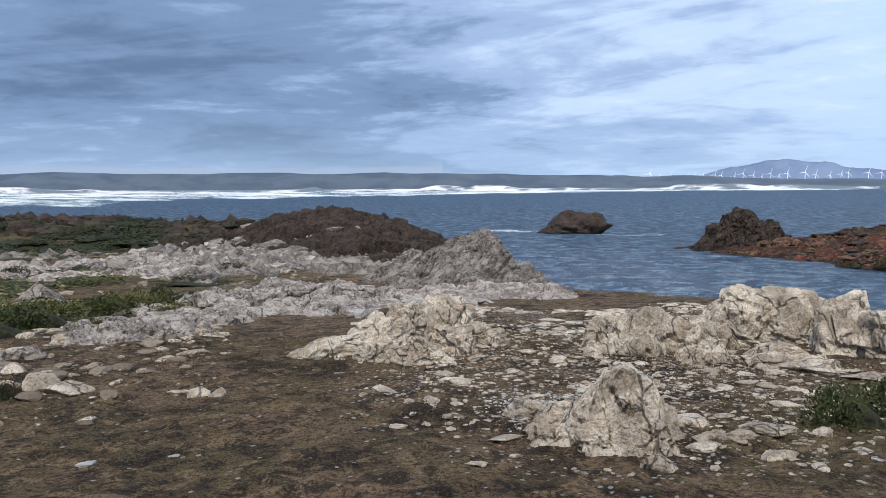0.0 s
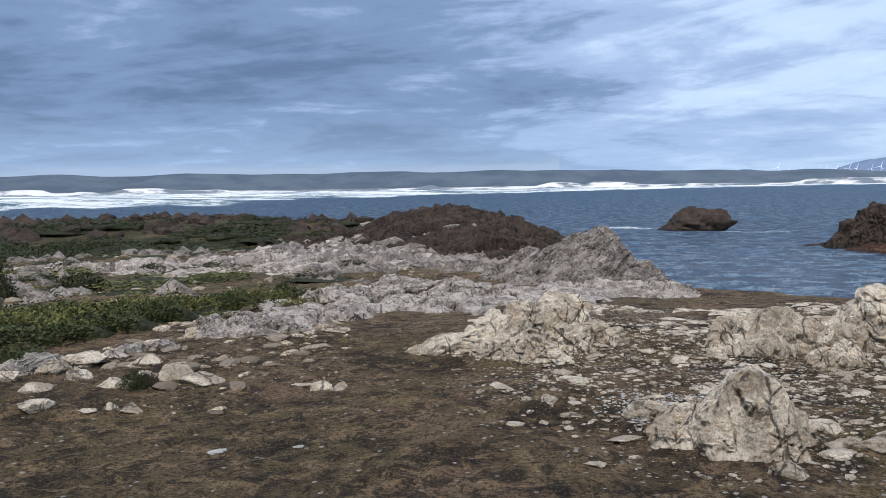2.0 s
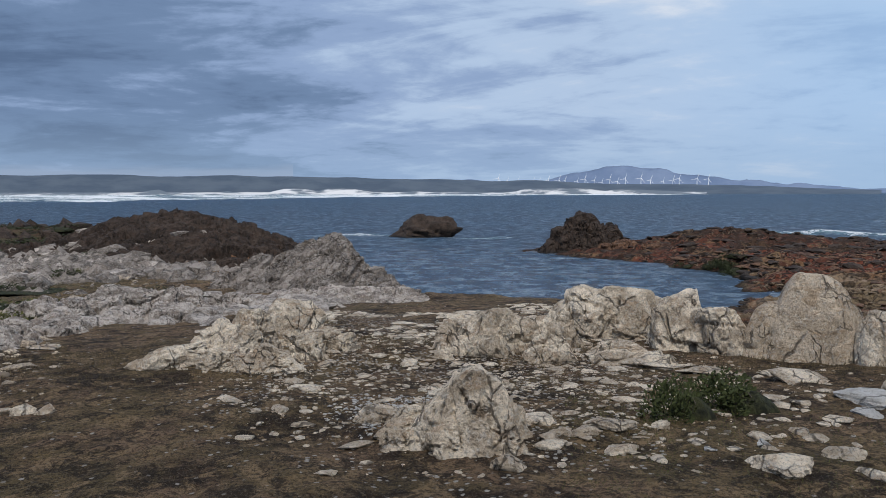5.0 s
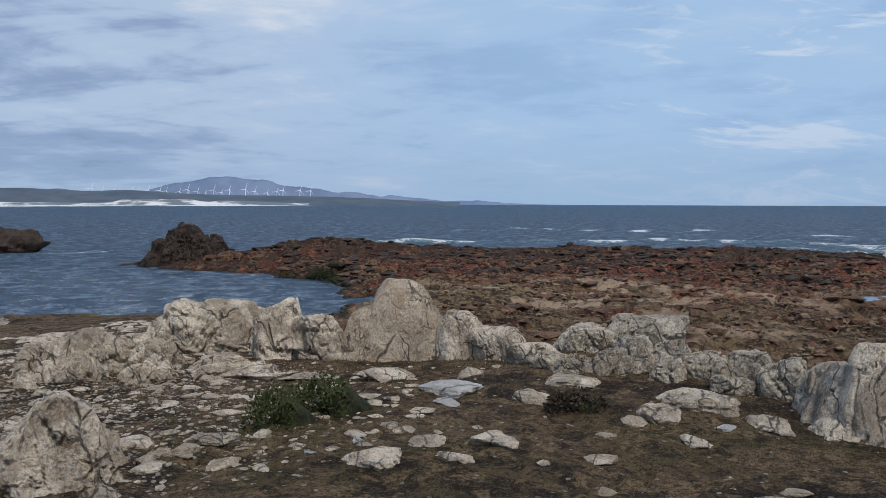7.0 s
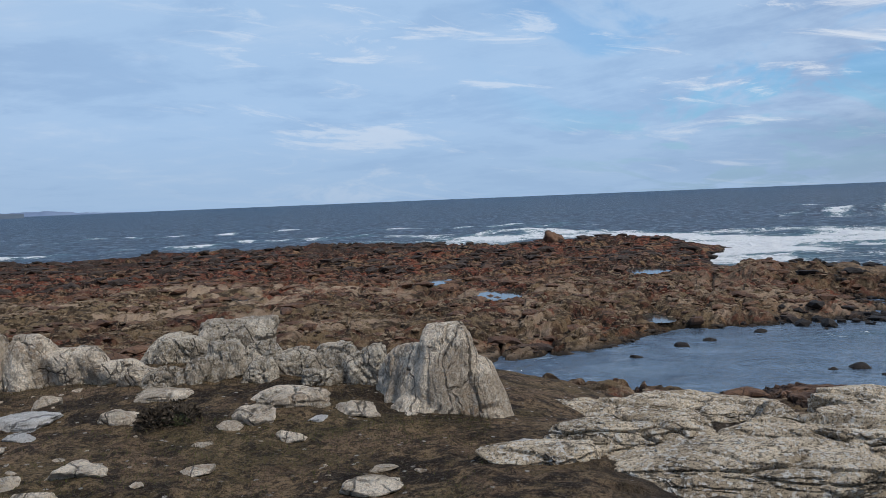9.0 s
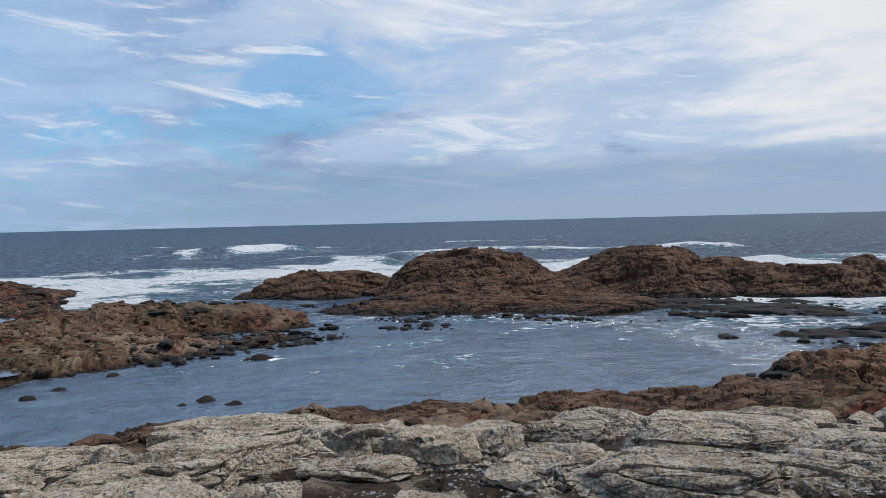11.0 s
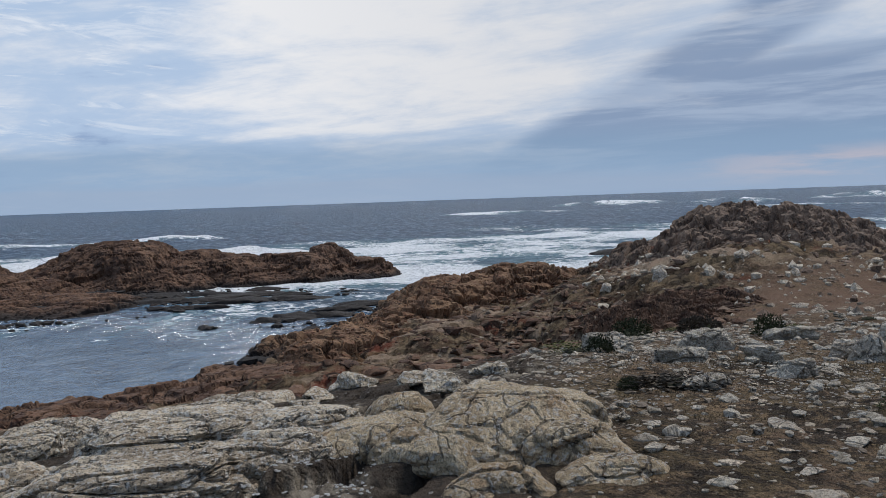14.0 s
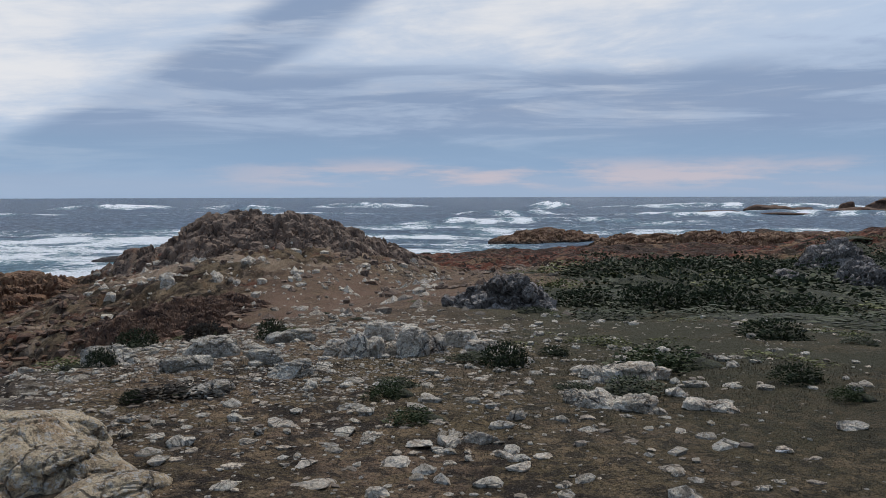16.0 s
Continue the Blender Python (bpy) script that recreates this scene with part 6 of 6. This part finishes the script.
stone(-1.86, -6.83, 0.20, 0.15, 0.06, 164)
stone(2.76, -11.26, 0.37, 0.27, 0.16, -166)
stone(2.31, -11.12, 0.29, 0.22, 0.11, -168)
stone(-0.18, -7.61, 0.19, 0.14, 0.06, 179)
stone(-0.73, -7.71, 0.17, 0.13, 0.09, 174)
stone(2.91, 4.91, 0.09, 0.07, 0.07, -31, white_rock)


# ---- stones too many to count ----
def fan(az0, az1, r0, r1):
    def place(rng, count):
        a, r = np.radians(rng.uniform(az0, az1, count)), np.sqrt(rng.uniform(r0 * r0, r1 * r1, count))
        return r * np.sin(a), r * np.cos(a)
    return place


def sizes(lo, hi, bias=3.0):
    return lambda rng, x, y: lo + (hi - lo) * rng.uniform(0, 1, len(x)) ** bias


def only(place, keep):
    def chosen(rng, count):
        x, y = place(rng, count * 3)
        ok = np.nonzero(keep(x, y, rng))[0][:count]
        return x[ok], y[ok]
    return chosen


scatter("gravel", "pale stone chips strewn between the outcrops", "gravel", granite, 4600, 71, only(fan(-14, 40, 4.6, 12), lambda x, y, rng: np.clip(mound(x, y, 1.6, 8.0, 2.8, 3.6, 10), 0, 1) > rng.uniform(0, 0.7, len(x))), sizes(0.012, 0.10, 3.5), 1, 0.35, 0.48)
scatter("rubble", "flat pale stones strewn towards the inlet", "stones", granite, 700, 87, only(fan(-6, 26, 8.5, 17), lambda x, y, rng: fbm(x / 1.5, y / 1.5) > -0.15), sizes(0.05, 0.34, 2.6), 1, 0.3, 0.48)
scatter("gravel", "scattered pale stones over worn turf", "gravel", gravel_mat, 260, 72, fan(-38, 66, 3.6, 12), sizes(0.01, 0.06, 3.0), 1, 0.4, 0.48)
scatter("gravel", "grey stones littering the stony slope", "gravel", gravel_mat, 4200, 73, only(fan(140, 200, 4.0, 16), lambda x, y, rng: (np.clip(mound(x, y, 3.4, -9.5, 4.6, 6.5, 20), 0, 1) + 0.10) > rng.uniform(0, 0.9, len(x))), sizes(0.015, 0.12, 3.0), 1, 0.4, 0.48)
scatter("rubble", "angular pale rubble on the stony slope", "gravel", grey_granite, 2000, 86, only(fan(142, 196, 4.6, 17), lambda x, y, rng: (np.clip(mound(x, y, 3.2, -9.5, 4.6, 6.5, 20), 0, 1) + 0.12) > rng.uniform(0, 0.8, len(x))), sizes(0.035, 0.22, 3.2), 1, 0.6, 0.48)
scatter("gravel", "stones strewn over the brown saddle below the hill", "gravel", gravel_mat, 1600, 74, fan(138, 180, 16, 46), sizes(0.05, 0.42, 5.0), 1, 0.95, 0.62)
scatter("gravel", "white chips on the dark soil beside the slabs", "gravel", white_rock, 2600, 75, only(fan(84, 136, 3.6, 6.6), lambda x, y, rng: fbm(x * 1.5, y * 1.5) > -0.1), sizes(0.012, 0.05, 2.0), 1, 0.4)
scatter("rubble", "pale rubble along the edge of the turf", "gravel", gravel_mat, 1500, 76, only(fan(-40, -2, 6.5, 24), lambda x, y, rng: np.abs(x + 0.42 * y - 0.2 + 0.6 * fbm(x / 2, y / 2)) < 0.13 * y), sizes(0.03, 0.30, 4.0), 2, 0.45, 0.48)
scatter("reef_boulders", "rusty boulders and broken ledges on the reef", "rocks", brown_rock, 2600, 77, only(fan(22, 100, 22, 80), lambda x, y, rng: (shore(x, y) > -0.5)), sizes(0.2, 1.5, 3.2), 1, 0.36, 0.48)
scatter("reef_boulders", "dark broken rocks along the crest of the reef", "rocks", crag_rock, 2200, 90, only(fan(20, 92, 66, 110), lambda x, y, rng: (shore(x, y) > -0.5)), sizes(0.3, 1.9, 3.0), 1, 0.36, 0.48)
scatter("reef_rubble", "tan rubble along the inner edge of the reef", "rocks", tan_rock, 6500, 84, only(fan(24, 100, 24, 62), lambda x, y, rng: (shore(x, y) > -0.6) & (shore(x, y) < 14)), sizes(0.10, 0.55, 3.0), 1, 0.5, 0.48)
scatter("shore_boulders", "brown boulders along the pool shore", "rocks", brown_rock, 900, 78, only(fan(76, 158, 15, 62), lambda x, y, rng: (shore(x, y) > -1.5) & (shore(x, y) < 11)), sizes(0.2, 0.95, 2.6), 2, 0.5, 0.48)
scatter("hill_boulders", "pale broken rocks on the flank of the seaward hill", "rocks", ledge_rock, 620, 96, only(fan(148, 170, 24, 52), lambda x, y, rng: fbm(x / 4, y / 4, octaves=3) > 0.0), sizes(0.15, 0.75, 3.2), 1, 0.95, 0.62)
scatter("hill_boulders", "grey jumbled rocks at the foot of the shore hill", "rocks", grey_rock, 900, 98, only(fan(-19, -4, 34, 50), lambda x, y, rng: fbm(x / 3, y / 3) > -0.3), sizes(0.25, 1.4, 2.4), 1, 0.95, 0.62)
scatter("hill_boulders", "rusty fallen rocks on the seaward flank of the shore hill", "rocks", ochre_rock, 420, 99, only(fan(-7, 1, 38, 54), lambda x, y, rng: fbm(x / 3, y / 3) > -0.2), sizes(0.25, 1.2, 2.4), 1, 0.95, 0.62)
scatter("ridge_boulders", "dark rocks along the far scrub ridge", "rocks", crag_rock, 420, 97, fan(-46, -13, 60, 74), sizes(0.5, 2.4, 2.5), 1, 0.95, 0.62)
scatter("gully_boulders", "dark shaded boulders in the gully below the hill", "rocks", brown_rock, 1400, 94, only(fan(136, 158, 13, 40), lambda x, y, rng: mound(x, y, 14, -22, 6, 14, 32) > rng.uniform(0, 0.5, len(x))), sizes(0.12, 0.6, 2.2), 1, 0.6, 0.45)
scatter("hill_boulders", "grey broken rocks on the flank of the shore hill", "rocks", lilac_rock, 700, 95, only(fan(-20, -6, 34, 56), lambda x, y, rng: fbm(x / 3, y / 3) > -0.1), sizes(0.2, 1.1, 2.6), 1, 0.95, 0.62)
scatter("hill_boulders", "brown broken rocks over the shore hill", "rocks", crag_rock, 600, 79, only(fan(-20, 3, 36, 62), lambda x, y, rng: mound(x, y, -7, 52, 13, 11, 10) > 0.1), sizes(0.2, 0.9, 3.0), 1, 0.95, 0.62)
scatter("hill_boulders", "grey-brown broken rocks on the seaward hill", "rocks", crest_rock, 600, 80, fan(138, 176, 30, 58), sizes(0.2, 0.8, 3.0), 1, 0.95, 0.62)
scatter("black_weed_rocks", "black weedy rocks awash in the channel", "rocks", dark_rock, 1500, 81, only(fan(84, 140, 36, 76), lambda x, y, rng: (np.abs(shore(x, y)) < 2.2) | ((mound(x, y, 57, -17, 8, 20, -15) > 0.05) & (fbm(x / 3, y / 3) > 0.1)) | ((mound(x, y, 54, -36, 11, 5, 40) > 0.0) & (fbm(x / 2.5, y / 2.5) > -0.1)) | ((mound(x, y, 36, -33, 4, 9, -40) > 0.0) & (fbm(x / 2, y / 2) > -0.2))), lambda rng, x, y: 0.22 + 0.9 * rng.uniform(0, 1, len(x)) ** 4, 1, 0.4, 0.3, SEA + 0.03)

scatter("gravel", "white quartz chips spilled beside the granite hump", "gravel", white_rock, 1000, 82, only(fan(2, 12, 5.4, 7.4), lambda x, y, rng: mound(x, y, 0.72, 6.25, 0.55, 0.65) > rng.uniform(0, 0.9, len(x))), sizes(0.008, 0.05, 2.5), 1, 0.4, 0.48)
scatter("rubble", "grey rubble over the grassy flat", "gravel", gravel_mat, 800, 83, fan(-46, -6, 16, 46), sizes(0.08, 0.75, 4.0), 1, 0.4, 0.48)
scatter("rubble", "lilac-grey broken rocks below the scrub ridge", "rocks", grey_rock, 1100, 88, only(fan(-40, -3, 25, 48), lambda x, y, rng: fbm(x / 4, y / 3, octaves=3) + 0.25 * step(26, 36, np.hypot(x, y)) > 0.1), sizes(0.15, 1.3, 2.6), 1, 0.95, 0.62)
scatter("rubble", "pale grey blocks along the bay-side ledges", "rocks", lilac_rock, 900, 89, only(fan(-22, 4, 12, 26), lambda x, y, rng: fbm(x / 2, y / 2, octaves=3) + 0.8 * mound(x, y, -3.2, 19, 5, 7) > 0.25), sizes(0.08, 0.7, 2.6), 2, 0.45, 0.48)

# ---- shrubs ----
green_shrub = shrub_kind("shrub", green_leaf, 1, 2400, 0.07, "dense low green shrub with small leaves")
dark_shrub = shrub_kind("shrub", dark_leaf, 2, 1500, 0.07, "dark green low scrub bush")
far_shrub = shrub_kind("shrub", dark_leaf, 4, 900, 0.075, "dark green wind-clipped scrub")
far_green = shrub_kind("shrub", moss_leaf, 5, 900, 0.075, "olive green wind-clipped scrub")
dry_shrub = shrub_kind("shrub", brown_leaf, 3, 1500, 0.10, "dry brown twiggy scrub bush", 20)
shrub_at(green_shrub, 2.79, 5.65, 0.61, 0.45, 0.32, -26)
shrub_at(green_shrub, 3.33, 5.86, 0.84, 0.60, 0.30, -30)
shrub_at(dry_shrub, 4.80, 4.76, 0.52, 0.36, 0.19, -45)
shrub_at(dry_shrub, -3.41, 6.65, 0.20, 0.14, 0.14, 27)
shrub_at(green_shrub, -5.29, 7.96, 0.95, 0.66, 0.22, 34)
shrub_at(green_shrub, -5.60, 9.54, 1.06, 0.74, 0.28, 30)
shrub_at(green_shrub, -5.35, 10.14, 1.21, 0.85, 0.30, 28)
shrub_at(green_shrub, -5.64, 12.04, 1.19, 0.84, 0.44, 25)
shrub_at(green_shrub, -5.36, 13.97, 0.87, 0.61, 0.42, 21)
shrub_at(dark_shrub, -5.82, 17.74, 0.75, 0.53, 0.45, 18)
shrub_at(dark_shrub, -15.49, 26.25, 2.20, 1.54, 0.62, 31)
shrub_at(dark_shrub, -7.16, 10.25, 0.51, 0.35, 0.33, 35)
shrub_at(dark_shrub, -3.48, 6.60, 0.33, 0.23, 0.17, 28)
shrub_at(dark_shrub, -15.60, 31.36, 1.44, 1.01, 0.41, 26)
shrub_at(dark_shrub, -8.43, 33.76, 2.25, 1.58, 0.34, 14)
shrub_at(dark_shrub, 4.07, -11.07, 0.56, 0.39, 0.29, -159)
shrub_at(dry_shrub, 5.59, -12.33, 0.70, 0.49, 0.29, -155)
shrub_at(green_shrub, 1.56, -7.32, 0.51, 0.36, 0.13, -167)
shrub_at(dark_shrub, 0.79, -9.09, 0.70, 0.49, 0.28, -175)
shrub_at(dark_shrub, 0.34, -10.10, 0.47, 0.33, 0.12, -178)
shrub_at(green_shrub, -1.01, -9.14, 1.35, 0.95, 0.23, 173)
shrub_at(dark_shrub, 6.47, -11.97, 0.90, 0.63, 0.32, -151)
shrub_at(dark_shrub, 5.14, -8.80, 0.46, 0.32, 0.23, -148)
shrub_at(dark_shrub, 3.66, -6.80, 0.24, 0.17, 0.11, -150)
shrub_at(green_shrub, -2.14, -7.59, 0.43, 0.30, 0.10, 163)
shrub_at(dark_shrub, -1.87, -8.32, 0.63, 0.44, 0.17, 167)
shrub_at(dark_shrub, -2.93, -18.83, 2.33, 1.50, 0.62, 171)
shrub_at(dark_shrub, -1.53, -19.20, 2.20, 1.43, 0.66, 175)
shrub_at(dark_shrub, -0.04, -20.12, 2.15, 1.38, 0.49, 180)
shrub_at(dark_shrub, -4.70, -19.47, 2.61, 1.69, 0.52, 166)
shrub_at(dark_shrub, -0.71, -34.55, 4.26, 2.76, 0.63, 179)
shrub_at(dark_shrub, -4.01, -35.14, 4.37, 2.82, 0.81, 173)
shrub_at(dark_shrub, -6.78, -33.69, 3.96, 2.57, 0.66, 168)
shrub_at(green_shrub, -5.00, -17.99, 1.96, 1.26, 0.31, 164)
shrub_at(dark_shrub, -2.51, -12.29, 1.24, 0.87, 0.29, 168)
shrub_at(green_shrub, 1.18, -6.57, 0.52, 0.37, 0.10, -169)

srng = np.random.RandomState(11)


def scrub_field(label, mat, seed, count, place, low, high, wide=3.0, leaf=0.085):
    """Far low scrub that nobody could count, joined into one mesh."""
    rng = np.random.RandomState(seed)
    xs, ys = place(rng, count)
    vs, fs, inner, total = [], [], [], 0
    for x, y in zip(xs, ys):
        v, f = leaves(rng, 520, leaf, 5)
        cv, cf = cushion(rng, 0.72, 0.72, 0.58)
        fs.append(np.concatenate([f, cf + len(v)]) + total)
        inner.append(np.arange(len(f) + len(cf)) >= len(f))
        v = np.concatenate([v, cv])
        w, h, a = rng.uniform(0.4 * wide, wide), rng.uniform(low, high), rng.uniform(0, 6.28)
        v = v * (w, w * 0.8, h)
        v = np.stack([v[:, 0] * math.cos(a) - v[:, 1] * math.sin(a), v[:, 0] * math.sin(a) + v[:, 1] * math.cos(a), v[:, 2]], 1)
        vs.append(v + (x, y, height(x, y) - 0.05))
        total += len(v)
    me = mesh_of("scrub", np.concatenate(vs), np.concatenate(fs))
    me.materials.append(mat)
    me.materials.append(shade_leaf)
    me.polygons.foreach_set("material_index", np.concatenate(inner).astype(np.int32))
    return tagged(put("scrub", me, mat), label, "scrub", kind="stuff")


scrub_field("dark wind-clipped scrub beyond the grassy flat", dark_leaf, 31, 190, fan(-48, -13, 48, 68), 0.4, 0.85, 3.4, 0.07)
scrub_field("olive wind-clipped scrub beyond the grassy flat", green_leaf, 32, 50, fan(-48, -13, 44, 64), 0.25, 0.5, 3.0, 0.07)
scrub_field("low dark green scrub towards the open sea", dark_leaf, 33, 120, fan(181, 214, 22, 58), 0.6, 1.2, 3.6)
scrub_field("low dark scrub carpet on the flat", dark_leaf, 35, 60, fan(178, 204, 16, 34), 0.15, 0.4)
scrub_field("olive scrub patches on the grassy flat", moss_leaf, 36, 26, fan(-46, -14, 26, 46), 0.12, 0.48)
scrub_field("low olive scrub towards the open sea", moss_leaf, 34, 50, fan(176, 212, 22, 62), 0.3, 0.6)
for az, r, w in [(srng.uniform(-46, -8), srng.uniform(13, 44), srng.uniform(0.8, 2.8)) for _ in range(30)]:
    x, y = at(az, r)
    shrub_at(far_green if srng.rand() < 0.55 else far_shrub, x, y, w, w * 0.7, 0.12 + 0.08 * w, srng.uniform(0, 360), "olive scrub mat on the grassy flat")
for az, r, w in [(srng.uniform(140, 200), srng.uniform(7, 24), srng.uniform(0.3, 1.0)) for _ in range(34)]:
    x, y = at(az, r)
    shrub_at((far_green, dark_shrub, dry_shrub)[srng.randint(3)], x, y, w * 1.2, w * 0.8, w * 0.13, srng.uniform(0, 360), "small mat of dark heath between stones")
# the olive scrub strip behind the broken ledges
for k in range(56):
    t = srng.uniform(0, 1)
    x, y, w = -5.6 - 0.6 * t + srng.normal(0, 0.6) - 2.2 * (1 - t), 7.4 + 9.5 * t + srng.normal(0, 0.5), srng.uniform(0.7, 1.9)
    shrub_at(far_green if srng.rand() < 0.7 else green_shrub, x, y, w, 0.7 * w, srng.uniform(0.2, 0.45), srng.uniform(0, 360), "olive scrub growing behind the broken ledges")
for k in range(9):
    x, y = at(27.5 + srng.uniform(-1.6, 1.6), srng.uniform(70, 76))
    shrub_at(far_shrub, x, y, srng.uniform(1.5, 3), 2, srng.uniform(0.5, 0.9), srng.uniform(0, 360), "dark green scrub on the back of the point")
scatter("flat_stones", "flat pale stones bedded between the outcrops", "stones", granite, 260, 85, only(fan(-12, 60, 5.0, 10.5), lambda x, y, rng: (mound(x, y, 2.4, 7.2, 3.6, 3.0, -30) > rng.uniform(0, 0.8, len(x)))), sizes(0.05, 0.26, 2.5), 2, 0.3, 0.48)
scrub_field("olive heath mats between the stones", moss_leaf, 37, 16, fan(172, 202, 9, 19), 0.08, 0.16, 0.8, 0.09)
green_shrub.location = (-14.0, 19.0, height(-14, 19) - 0.02)
dark_shrub.location = (-17.0, 24.0, height(-17, 24) - 0.02)
dry_shrub.location = (-20.0, 27.0, height(-20, 27) - 0.02)
far_shrub.location = (-22.0, 30.0, height(-22, 30) - 0.02)
far_green.location = (-24.0, 28.0, height(-24, 28) - 0.02)


# ---- short turf ----
def turf(label, count, seed, place, mat):
    rng = np.random.RandomState(seed)
    x, y = place(rng, count)
    z = relief(x, y)[0]
    ln = rng.uniform(0.006, 0.02, len(x)) * (1 + step(4, 10, np.hypot(x, y)))
    a, lean = rng.uniform(0, 6.28, len(x)), rng.uniform(0.2, 0.9, len(x))
    b = rng.uniform(0, 6.28, len(x))
    wx, wy = 0.14 * ln * np.cos(b), 0.14 * ln * np.sin(b)
    v = np.stack([np.stack([x - wx, y - wy, z - 0.004], 1), np.stack([x + wx, y + wy, z - 0.004], 1), np.stack([x + ln * lean * np.cos(a), y + ln * lean * np.sin(a), z + ln], 1)], 1).reshape(-1, 3)
    return tagged(put("turf", mesh_of("turf", v, np.arange(len(v)).reshape(-1, 3)), mat), label, "grass", kind="stuff")


def grassy(x, y, rng):
    return (fbm(x / 0.7, y / 0.7, octaves=3) > rng.uniform(-0.9, 0.5, len(x)))


turf("short dry grass of the worn turf", 44000, 91, only(fan(-40, 66, 3.2, 10), grassy), grass_mat)
turf("short dry grass on the stony slope", 14000, 92, only(fan(150, 202, 3.4, 10), grassy), grass_mat)
turf("short green grass between the stones", 9000, 93, only(fan(18, 66, 3.2, 6.8), grassy), moss_leaf)
